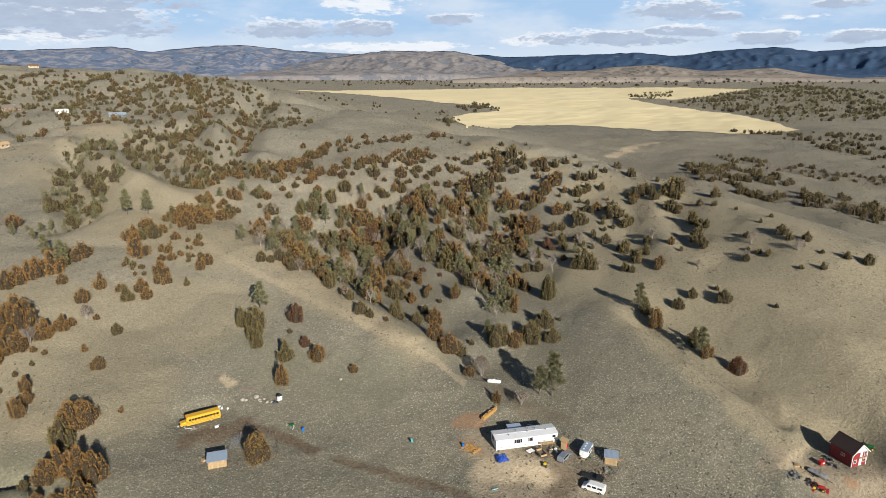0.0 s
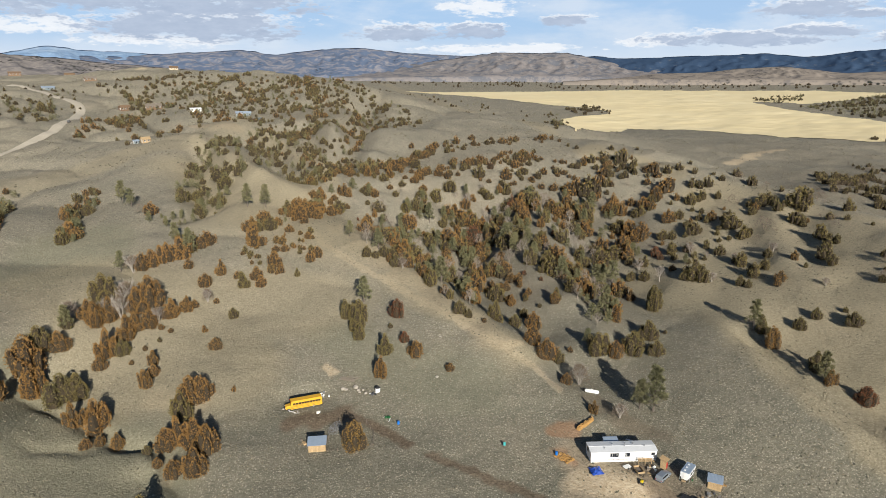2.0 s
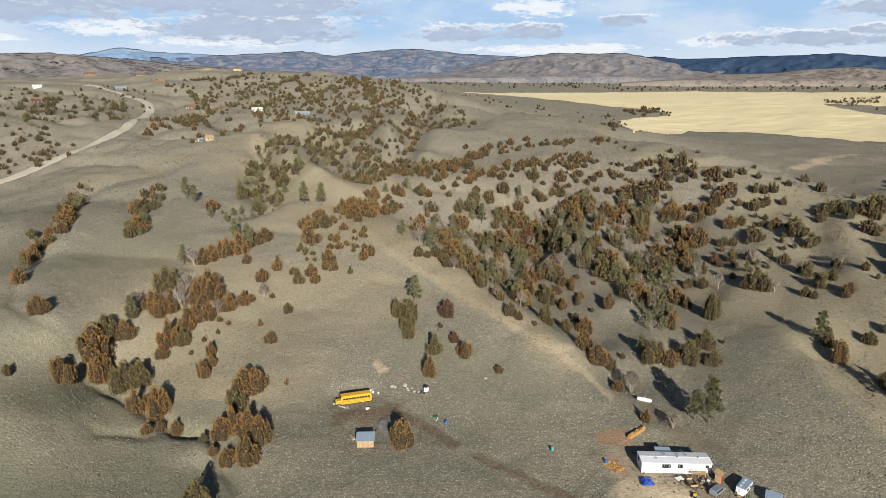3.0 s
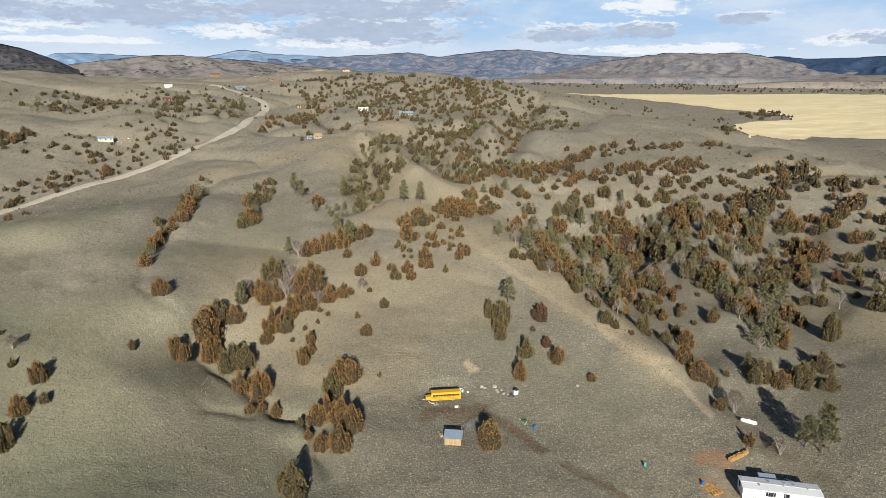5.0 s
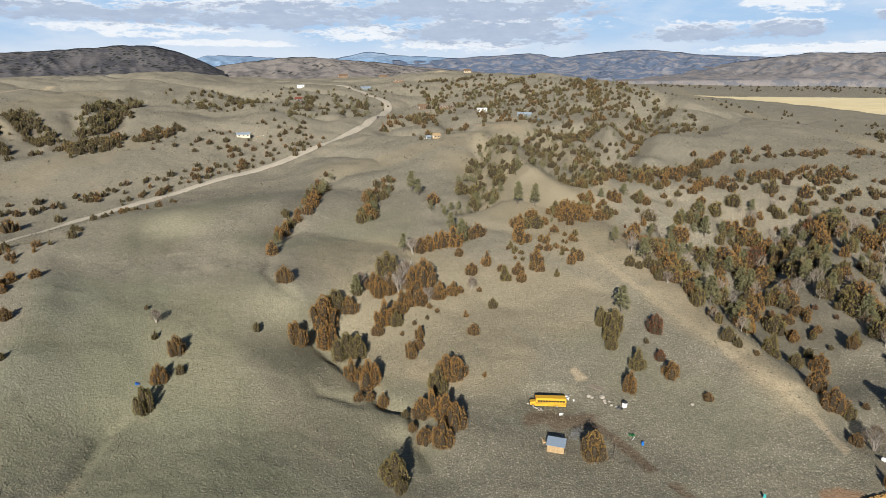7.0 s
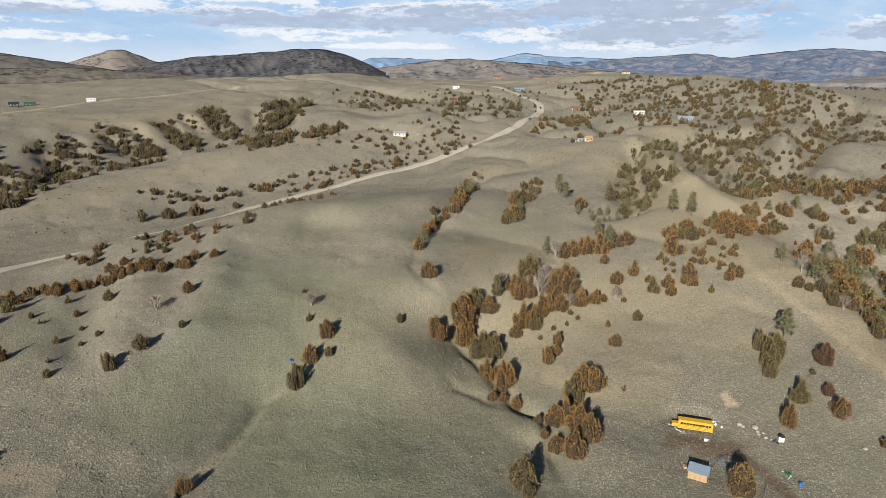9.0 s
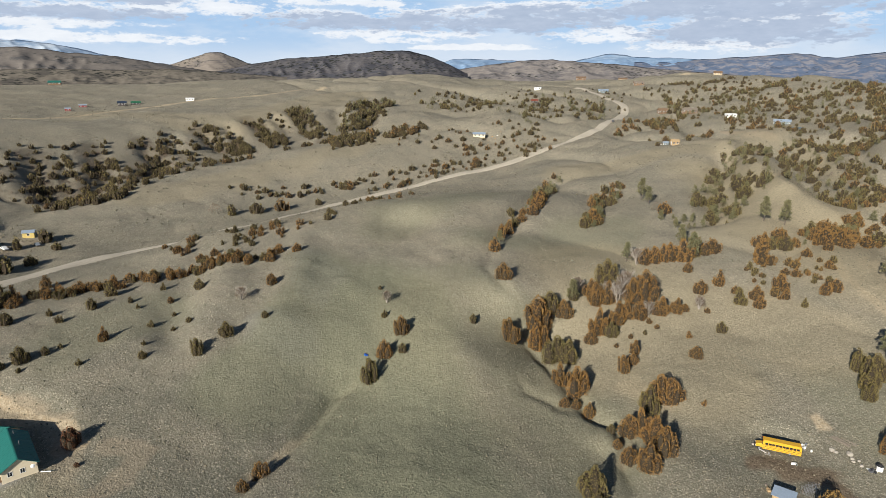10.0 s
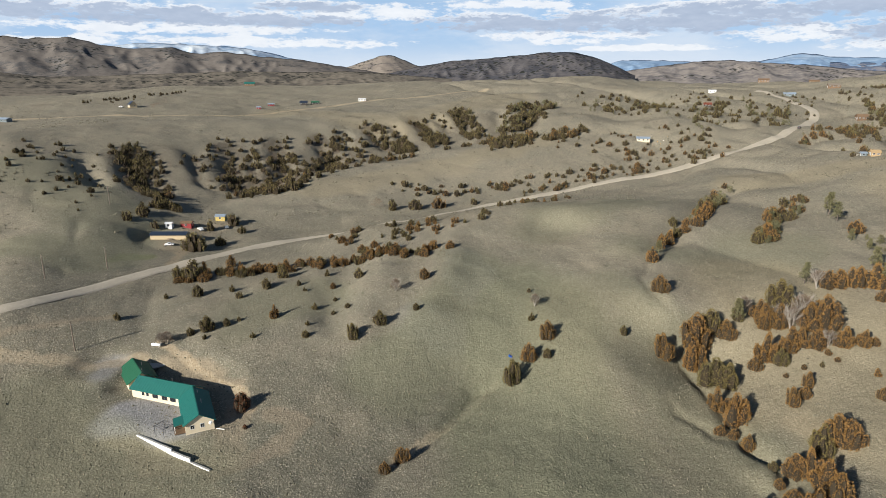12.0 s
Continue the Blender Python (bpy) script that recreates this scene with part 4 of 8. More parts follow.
def gable_roof(parent, cx, cy, turn, length, width, eave, rise, over, thick, material, ribs=0, name="roof"):
    """Two sloping slabs with overhang; ribs: standing seams as geometry."""
    half = width / 2 + over
    slope = math.atan2(rise, width / 2)
    run = half / math.cos(slope)
    m = pose(cx, cy, eave, 0, 0, turn)
    bm = bmesh.new()
    for s in (-1, 1):
        q = m @ Matrix.Translation((0, s * half / 2, rise - math.tan(slope) * half / 2 + thick / 2)) @ Matrix.Rotation(-s * slope, 4, "X")
        bmesh.ops.create_cube(bm, size=1, matrix=q @ Matrix.Diagonal((length + 2 * over, run + 0.02, thick, 1)))
        for i in range(ribs):
            x = (i + 0.5) / ribs * (length + 2 * over) - length / 2 - over
            bmesh.ops.create_cube(bm, size=1, matrix=q @ Matrix.Translation((x, 0, thick / 2 + 0.015)) @ Matrix.Diagonal((0.05, run, 0.04, 1)))
    bmesh.ops.create_cube(bm, size=1, matrix=m @ Matrix.Translation((0, 0, rise + thick * 0.9)) @ Matrix.Diagonal((length + 2 * over, 0.3, 0.06, 1)))
    return part(name, bm, material, parent)


def gable_walls(parent, cx, cy, turn, length, width, eave, rise, material, name="wall", sink=0.8):
    """A walled body with pointed ends, its foot a little in the ground."""
    bm = prism([(-width / 2, -sink), (width / 2, -sink), (width / 2, eave), (0, eave + rise), (-width / 2, eave)], -length / 2, length / 2)
    bm.transform(pose(cx, cy, 0, 0, 0, turn + 90))
    return part(name, bm, material, parent)


def house(name, label, x, y, turn, length, width, eave, rise, wall, roof, frame_mat=None, windows=3, door=True, ribs=0, chimney=False, category="house", z=None):
    """A plain gabled house with windows in its long sides and ends."""
    frame_mat = frame_mat or WHITE
    h = thing(name, label, category, x, y, turn, z)
    gable_walls(h, 0, 0, 0, length, width, eave, rise, wall)
    rf = gable_roof(h, 0, 0, 0, length, width, eave, rise, 0.4, 0.14, roof, ribs)
    for s, t in ((1, 0), (-1, 180)):
        for i in range(windows):
            window_on(h, (i + 0.5) / windows * length - length / 2, s * width / 2, eave * 0.58, 1.1, 1.1, t, frame_mat)
    for s, t in ((1, -90), (-1, 90)):
        window_on(h, s * length / 2, width * 0.2, eave * 0.58, 0.9, 1.1, t, frame_mat)
    if door:
        door_on(h, -length / 2, -width * 0.2, 1.0, 0.95, 2.0, 90, frame_mat)
    if chimney:
        part("chimney", boxed(length * 0.2, width * 0.15, eave + rise * 0.9, 0.6, 0.6, 1.4), CONCRETE, rf)
    return h


def wheel_on(parent, x, y, r, wide, rim):
    w = part("wheel", rod(bmesh.new(), (x, y - wide / 2, r), (x, y + wide / 2, r), r, sides=16), RUBBER, parent, "black rubber tyre")
    part("rim", rod(bmesh.new(), (x, y - wide / 2 - 0.02, r), (x, y + wide / 2 + 0.02, r), r * 0.55, sides=12), rim, w)


def vehicle(name, label, x, y, turn, outline, width, paint, glass, wheels, radius, category="car", lamps=(0.7, 2.2), tip=0.0, roof_mat=None):
    """A car, van or truck: outline (x ahead, z) in metres; glass: side panes (x0, x1, z0, z1); wheels: axle places."""
    v = thing(name, label, category, x, y, turn, tip=tip)
    bm = prism(outline, -width / 2, width / 2, 0.12)
    bmesh.ops.bevel(bm, geom=bm.edges[:], offset=0.06, segments=2, affect="EDGES")
    body = part("body", bm, paint, v, smooth=False)
    for x0, x1, z0, z1 in glass:
        for s in (-1, 1):
            part("side_window", boxed((x0 + x1) / 2, s * (width / 2 - 0.055), (z0 + z1) / 2, x1 - x0, 0.1, z1 - z0), GLASS, body, "dark side window")
    for a in wheels:
        for s in (-1, 1):
            wheel_on(v, a, s * (width / 2 - 0.1), radius, 0.24, STEEL)
    front = max(p[0] for p in outline)
    back = min(p[0] for p in outline)
    for s in (-1, 1):
        part("headlight", boxed(front - 0.03, s * width * 0.36, lamps[0], 0.1, 0.3, 0.16), LAMP, v)
        part("tail_light", boxed(back + 0.03, s * width * 0.4, lamps[0], 0.1, 0.16, 0.26), REDLAMP, v)
    for q in (front + 0.03, back - 0.03):
        part("bumper", boxed(q, 0, 0.42, 0.14, width * 0.94, 0.2, 0, 0.03), TRIM_GREY, v)
    # sloping glass fore and aft
    pts = sorted(outline, key=lambda p: -p[1])
    return v


def log_bm(rng, n, lx, ly, lz, size, across):
    """Many split logs heaped in a box of the given size."""
    bm = bmesh.new()
    for i in range(n):
        px, py = rng.uniform(-lx / 2, lx / 2), rng.uniform(-ly / 2, ly / 2)
        pz = rng.random() * lz
        block(bm, px, py, pz + size * 0.3, across, size * rng.uniform(0.7, 1.2), size * rng.uniform(0.6, 1.1), rng.uniform(-25, 25), (rng.uniform(-20, 20), rng.uniform(-12, 12)))
    return bm


# ---- the white mobile home and its yard ----
def mobile_home():
    L, W, H = 16.6, 4.4, 2.75
    z = lift1(22, 143) + 0.1
    h = thing("mobile_home", "long white mobile home with white metal roof", "mobile home", 21.2, 142.3, 12.2, z)
    bm = prism([(-W / 2, 0.55), (W / 2, 0.55), (W / 2, H), (0, H + 0.28), (-W / 2, H)], -L / 2, L / 2)
    bm.transform(pose(0, 0, 0, 0, 0, 90))
    wall = part("wall", bm, WHITE, h)
    for i in range(14):
        part("siding_batten", boxed(-L / 2 + (i + 0.5) * L / 14, -W / 2 - 0.012, 1.65, 0.05, 0.03, 2.1), WHITE, wall)
    part("skirting", boxed(0, 0, 0.2, L - 0.1, W - 0.1, 0.75), WHITE, h, "white skirting panels")
    part("trim", boxed(0, -W / 2 - 0.02, 0.6, L, 0.04, 0.07), TRIM_GREY, h, "dark grey base trim")
    roof = gable_roof(h, 0, 0, 0, L, W, H, 0.28, 0.16, 0.09, ROOF_WHITE, 17)
    for x, y in ((-4.6, -0.9), (-2.2, 0.7), (0.6, -0.3), (1.1, 0.9), (3.0, 0.6), (5.6, -0.4)):
        part("vent", rods(((x, y, H), (x, y, H + 0.62), 0.14)), STEEL, roof, "round metal roof vent")
    window_on(h, -2.4, -W / 2, 1.85, 2.0, 1.0, 180, TRIM_GREY)
    window_on(h, 0.9, -W / 2, 1.9, 1.1, 1.0, 180, TRIM_GREY)
    window_on(h, 7.3, -W / 2, 2.0, 0.8, 0.6, 180, TRIM_GREY)
    window_on(h, -L / 2, 0.6, 1.9, 1.0, 1.0, 90, TRIM_GREY)
    door_on(h, 5.0, -W / 2, 1.65, 0.9, 2.0, 180, WHITE)
    d = thing("wooden_deck", "raised pine deck with steps against the mobile home", "deck", 26.6, 141.0, 12.2, z)
    for i in range(14):
        part("board", boxed(-1.55 + i * 0.24, 0, 0.72, 0.2, 2.2, 0.06), PLANK, d)
    for x in (-1.6, 0, 1.6):
        for y in (-1.0, 1.0):
            part("post", boxed(x, y, 0.65, 0.12, 0.12, 1.9), PLANK, d)
    for y in (-1.02,):
        part("rail", boxed(0, y, 1.55, 3.3, 0.07, 0.12), PLANK, d)
        part("rail", boxed(0, y, 1.15, 3.3, 0.05, 0.1), PLANK, d)
    for i in range(3):
        part("step", boxed(1.95 + i * 0.28, 0, 0.52 - i * 0.18, 0.3, 1.1, 0.06), PLANK, d)
    a = thing("lean_to", "small white flat-roofed lean-to behind the mobile home", "shed", 18.9, 145.9, 12.2, z)
    part("wall", boxed(0, 0, 1.0, 3.4, 2.0, 2.2), WHITE, a)
    part("roof", boxed(0, 0, 2.2, 3.8, 2.4, 0.1, 0, 0, (6, 0)), GALV, a)


mobile_home()


def pipe_pile():
    p = thing("pipe_pile", "pale poles lying on the ground behind the home", "poles", 25.5, 149.5, -20)
    for i in range(4):
        part("pole", rods(((-2.6 + i * 0.3, i * 0.22, 0.1), (2.4 + i * 0.2, i * 0.3 - 0.3, 0.14), 0.09)), TANKWHITE if i < 2 else OLDWOOD, p)


pipe_pile()


def firewood(name, label, x, y, turn, lx, ly, lz, n, seed):
    t = thing(name, label, "firewood", x, y, turn)
    rng = random.Random(seed)
    if lz > 0.6:
        for r in range(int(lz / 0.2)):
            for c in range(int(lx / 0.22)):
                part("log", rods(((c * 0.22 - lx / 2 + rng.uniform(-.03, .03), -ly / 2 + rng.uniform(-.1, .1), 0.1 + r * 0.19), (c * 0.22 - lx / 2, ly / 2 + rng.uniform(-.1, .1), 0.1 + r * 0.19 + rng.uniform(-.03, .03)), rng.uniform(0.09, 0.13), None, 6)), GOLDWOOD, t)
    part("firewood", log_bm(rng, n, lx, ly * 1.2, lz, 0.2, 0.45), GOLDWOOD, t, "loose split logs")


firewood("firewood_stack", "long stack of golden split firewood", 13.0, 153.6, 53, 7.0, 0.9, 1.1, 90, 1)
firewood("firewood_heap", "low heap of rusty split firewood on the ground", 7.2, 139.6, -40, 4.2, 2.4, 0.35, 130, 2)


def barrel(x, y, material, label, h=0.9):
    b = thing("barrel", label, "barrel", x, y)
    part("drum", rods(((0, 0, 0), (0, 0, h), 0.34, None, 16), ((0, 0, h * 0.33), (0, 0, h * 0.36), 0.36, None, 16), ((0, 0, h * 0.66), (0, 0, h * 0.69), 0.36, None, 16)), material, b)
    part("lid", rods(((0, 0, h), (0, 0, h + 0.03), 0.3, None, 16)), material, b)


barrel(5.2, 140.4, BARREL, "blue plastic barrel standing on bare soil")


def tarp_heap(x, y, material, label, sx, sy, sz, seed):
    """A crumpled sheet draped over a heap."""
    t = thing("tarp_heap", label, "tarp", x, y, 20)
    bm = bmesh.new()
    bmesh.ops.create_grid(bm, x_segments=16, y_segments=16, size=0.5)
    for v in bm.verts:
        u, w = v.co.x * 2, v.co.y * 2
        edge = max(0, 1 - max(abs(u), abs(w)) ** 2.5)
        n = noise.noise((u * 2.2 + seed, w * 2.2, seed))
        v.co = Vector((u * sx / 2 * (1 + 0.15 * n), w * sy / 2 * (1 - 0.15 * n), sz * edge * (0.7 + 0.7 * n) + 0.05))
    part("sheet", bm, material, t)


tarp_heap(14.8, 135.6, BLUE, "crumpled blue tarpaulin over a low heap", 3.0, 3.2, 0.9, 3)


def utility_trailer(x, y, turn):
    t = thing("utility_trailer", "small trailer with a plywood box beside the yard", "trailer", x, y, turn)
    part("bed", boxed(0, 0, 0.62, 2.6, 1.6, 0.12), OLDWOOD, t)
    for s in (-1, 1):
        part("side_board", boxed(0, s * 0.8, 0.92, 2.6, 0.06, 0.5), PLANK, t)
        part("end_board", boxed(s * 1.3, 0, 0.92, 0.06, 1.6, 0.5), PLANK, t)
        wheel_on(t, 0, s * 0.92, 0.32, 0.2, STEEL)
    part("tongue", rods(((1.3, 0.5, 0.55), (2.4, 0, 0.5), 0.05), ((1.3, -0.5, 0.55), (2.4, 0, 0.5), 0.05)), BLACK, t)


utility_trailer(24.8, 136.2, -70)
cart = thing("flat_cart", "small white-decked flat cart in the yard", "cart", 22.2, 137.6, 35)
part("deck", boxed(0, 0, 0.5, 1.9, 1.3, 0.1, 0, 0.03), TANKWHITE, cart)
part("frame", boxed(0, 0, 0.4, 1.7, 0.5, 0.1), BLACK, cart)
for s in (-1, 1):
    wheel_on(cart, 0, s * 0.7, 0.28, 0.18, STEEL)


def log_splitter(x, y):
    m = thing("log_splitter", "small yellow and black log splitter on wheels", "machine", x, y, 60)
    part("engine", boxed(0, 0, 0.85, 0.75, 0.6, 0.55, 0, 0.08), MACHINE, m, "yellow engine housing")
    part("beam", boxed(0.2, 0, 0.55, 2.0, 0.22, 0.2), BLACK, m)
    part("ram", rods(((-0.6, 0.0, 0.72), (0.9, 0, 0.72), 0.08)), STEEL, m)
    for s in (-1, 1):
        wheel_on(m, -0.2, s * 0.5, 0.3, 0.18, STEEL)


log_splitter(25.1, 132.6)
BOXY = [(2.3, 0.35), (2.35, 0.75), (2.25, 1.0), (1.15, 1.08), (0.65, 1.68), (0.3, 1.76), (-2.05, 1.74), (-2.3, 1.1), (-2.35, 0.4)]
vehicle("suv", "silver grey sport utility car parked on the dirt", 30.4, 135.6, 53, BOXY, 1.85, SILVER, ((-0.2, 0.6, 1.12, 1.55), (-1.1, -0.3, 1.12, 1.58), (-1.95, -1.2, 1.12, 1.55)), (-1.4, 1.45), 0.36)
VAN = [(2.7, 0.4), (2.75, 0.85), (2.55, 1.15), (1.95, 1.25), (1.45, 2.0), (1.1, 2.12), (-2.55, 2.1), (-2.7, 1.9), (-2.72, 0.45)]
vehicle("van", "white panel van with dark windows", 35.9, 126.5, 151, VAN, 2.0, WHITECAR, ((0.55, 1.35, 1.25, 1.75), (-0.75, 0.2, 1.3, 1.75), (-2.2, -1.1, 1.3, 1.75)), (-1.7, 1.75), 0.37, category="van")


def flatbed(x, y, turn):
    t = thing("flatbed_trailer", "long black flatbed trailer beside the van", "trailer", x, y, turn)
    part("bed", boxed(0, 0, 0.7, 5.4, 2.1, 0.16, 0, 0.03), BLACK, t)
    for i in range(9):
        part("plank", boxed(-2.4 + i * 0.6, 0, 0.8, 0.5, 2.0, 0.04), BLACK, t)
    for s in (-1, 1):
        part("rail", boxed(0, s * 1.05, 1.0, 5.4, 0.06, 0.1), BLACK, t)
        for x0 in (-0.6, 0.4):
            wheel_on(t, x0, s * 1.0, 0.36, 0.22, STEEL)
    part("toolbox", boxed(1.6, 0, 1.1, 1.2, 1.6, 0.6, 0, 0.04), BLACK, t)
    part("tongue", rods(((2.7, 0.7, 0.65), (4.0, 0, 0.55), 0.06), ((2.7, -0.7, 0.65), (4.0, 0, 0.55), 0.06)), BLACK, t)


flatbed(36.3, 129.9, -28)


def camper():
    c = thing("truck_camper", "white slide-in truck camper on jacks with grey roof", "camper", 36.2, 137.4, 60)
    part("body", boxed(0, 0, 1.65, 3.6, 2.2, 1.5, 0, 0.1), WHITECAR, c)
    part("cab_over", boxed(2.2, 0, 2.0, 1.2, 2.2, 0.8, 0, 0.1), WHITECAR, c)
    part("base", boxed(-0.2, 0, 0.75, 3.2, 1.4, 0.5), WHITECAR, c)
    rf = part("roof", boxed(0.5, 0, 2.45, 4.7, 2.15, 0.12, 0, 0.04), GALV, c, "grey weathered roof")
    for x in (-1.0, 0.4, 1.8):
        part("vent", boxed(x, 0.3, 2.56, 0.45, 0.45, 0.14, 0, 0.03), WHITECAR, rf)
    window_on(c, -0.4, -1.1, 1.8, 1.1, 0.5, 180, TRIM_GREY)
    window_on(c, 1.0, -1.1, 1.8, 0.6, 0.5, 180, TRIM_GREY)
    door_on(c, -1.8, 0, 1.5, 0.7, 1.6, 90, WHITE)
    for x in (-1.6, 1.6):
        for y in (-1.15, 1.15):
            part("jack", rods(((x, y, -0.2), (x, y, 1.4), 0.05)), STEEL, c)
    part("propane_bottle", rods(((-0.4, -1.5, 0), (-0.4, -1.5, 0.5), 0.17, None, 12)), GREENPAINT, c, "green gas bottle")
    part("step", boxed(-2.2, 0, 0.3, 0.6, 0.9, 0.1), PLANK, c)


camper()


def planked_hut(name, label, x, y, turn, L, W, H, rise, siding, roof, z=None, planks=True):
    """A shed with a single-pitch roof; each wall plank is a piece of its own."""
    h = thing(name, label, "shed", x, y, turn, z)
    part("wall", prism([(-L / 2, -0.3), (L / 2, -0.3), (L / 2, H), (-L / 2, H)], -W / 2 + 0.06, W / 2 - 0.06), siding, h)
    rng = random.Random(len(name))
    w = 0.19
    for s in (-1, 1):
        for i in range(int(L / w)):
            q = boxed(-L / 2 + (i + 0.5) * w, s * (W / 2 - 0.03), H / 2 + (0.02 if s < 0 else rise / 2) + rng.uniform(-.04, .04), w - 0.025, 0.05, H + (0 if s < 0 else rise))
            part("plank", q, siding, h)
    slope = math.degrees(math.atan2(rise, W))
    rf = part("roof", boxed(0, 0, H + rise / 2 + 0.1, L + 0.5, W / math.cos(math.radians(slope)) + 0.6, 0.07, 0, 0, (slope, 0)), roof, h)
    n = int((L + 0.5) / 0.3)
    for i in range(n):
        part("seam", boxed(-L / 2 - 0.2 + i * 0.3, 0, H + rise / 2 + 0.15, 0.04, W / math.cos(math.radians(slope)) + 0.6, 0.05, 0, 0, (slope, 0)), roof, rf)
    return h


yard_shed = planked_hut("wood_shed", "small plank shed with grey metal roof in the yard", 42.2, 135.6, -15, 3.0, 2.2, 1.9, 0.5, PLANK, GALV)
outhouse = planked_hut("outhouse", "narrow plank outhouse with a red front panel", 31.2, 139.6, 60, 1.5, 1.4, 2.2, 0.3, PLANK, PLANK)
part("door", boxed(0, -0.72, 1.0, 0.8, 0.06, 1.8), REDPAINT, outhouse, "red door")


def rail_fence(label, points, posts_every=2.2, h=1.2, wires=3, material=None, group="yard fences"):
    """Posts with thin rails between them, following the ground."""
    f = thing("fence", label, "fence", points[0][0], points[0][1], 0, 0.0, group)
    material = material or BRUSHWOOD
    ox, oy = points[0][0], points[0][1]
    tops = []
    for (xa, ya), (xb, yb) in zip(points, points[1:]):
        n = max(1, round(math.hypot(xb - xa, yb - ya) / posts_every))
        tops += [(xa + (xb - xa) * i / n, ya + (yb - ya) * i / n) for i in range(n)]
    tops.append(points[-1])
    tops = [(x - ox, y - oy, lift1(x, y)) for x, y in tops]
    for x, y, z in tops:
        part("post", rods(((x, y, z - 0.3), (x, y, z + h), 0.06, 0.05, 6)), material, f)
    for a, b in zip(tops, tops[1:]):
        for k in range(wires):
            q = h * (0.35 + 0.6 * k / max(1, wires - 1))
            part("rail", rods(((a[0], a[1], a[2] + q), (b[0], b[1], b[2] + q), 0.025, None, 5)), material, f)


rail_fence("weathered pole fence round a small pen", [(40.1, 135.2), (37.8, 131.9), (41.1, 129.6), (44.2, 133.0), (43.6, 136.0)])


def clutter(label, x, y, turn, seed, mats, n, spread):
    """A heap of odd boards, boxes and tubs."""
    c = thing("scrap_heap", label, "scrap", x, y, turn)
    rng = random.Random(seed)
    for i in range(n):
        px, py = rng.gauss(0, spread * 0.4), rng.gauss(0, spread * 0.4)
        zz = lift1(x + px, y + py) - lift1(x, y)
        kind = rng.randrange(4)
        mat = rng.choice(mats)
        if kind == 0:
            part("board", boxed(px, py, zz + 0.08 + 0.05 * rng.random(), rng.uniform(1, 2.2), rng.uniform(0.15, 0.6), 0.06, rng.uniform(0, 180)), mat, c)
        elif kind == 1:
            part("crate", boxed(px, py, zz + 0.25, rng.uniform(0.4, 0.9), rng.uniform(0.4, 0.8), rng.uniform(0.4, 0.6), rng.uniform(0, 90), 0.03), mat, c)
        elif kind == 2:
            part("tub", rods(((px, py, zz), (px, py, zz + 0.5), 0.22, 0.27, 12)), mat, c)
        else:
            part("pole", rods(((px, py, zz + 0.1), (px + rng.uniform(-1.5, 1.5), py + rng.uniform(-1.5, 1.5), zz + rng.uniform(0.1, 0.4)), 0.05, None, 6)), mat, c)


clutter("tubs, boards and a steel basin in the pen", 40.6, 132.0, 10, 5, (OLDWOOD, STEEL, TRIM_GREY, PLANK), 13, 2.4)
clutter("boards and oddments lying before the deck", 27.6, 137.6, 10, 6, (TANKWHITE, PLANK, OLDWOOD), 9, 2.0)
clutter("upright pallets leaning by the plank shed", 44.2, 136.2, 60, 9, (PLANK, GOLDWOOD), 6, 1.0)
board = thing("teal_board", "long teal and white board lying on dirt", "board", 12.3, 125.9, 25)
part("panel", boxed(0, 0, 0.12, 1.7, 0.5, 0.14, 0, 0.03), plain("teal_plastic", (0.03, 0.33, 0.36), 0.5), board)
part("strip", boxed(0, -0.16, 0.2, 1.7, 0.2, 0.03), TANKWHITE, board, "white strip")


def gas_tank(x, y, turn, length, r, label="white horizontal propane tank on short legs"):
    g = thing("propane_tank", label, "tank", x, y, turn)
    bm = bmesh.new()
    bmesh.ops.create_uvsphere(bm, u_segments=20, v_segments=14, radius=r, matrix=pose(0, 0, 0, 0, 90, 0))
    for v in bm.verts:
        v.co.x += (length / 2 - r) * (1 if v.co.x > 0.001 else -1 if v.co.x < -0.001 else 0)
        v.co.z += r + 0.3
    part("shell", bm, TANKWHITE, g, smooth=True)
    part("dome", rods(((0, 0, 2 * r + 0.22), (0, 0, 2 * r + 0.5), 0.24, 0.2, 14)), TANKWHITE, g)
    for s in (-1, 1):
        for q in (-0.3, 0.3):
            part("leg", boxed(s * length * 0.28, q, 0.2, 0.14, 0.14, 0.55), CONCRETE, g)


gas_tank(15.4, 169.3, -10, 4.2, 0.55)
gas_tank(-210.3, -22.9, 60, 3.6, 0.5)
post = thing("teal_sign", "small teal board on a stake in the grass", "sign", -8.0, 140.7, 10)
part("stake", boxed(0, 0, 0.4, 0.1, 0.1, 1.2), OLDWOOD, post)
part("panel", boxed(0, 0, 0.9, 0.55, 0.12, 1.0, 0, 0.02), plain("teal_panel", (0.05, 0.36, 0.36), 0.5), post)


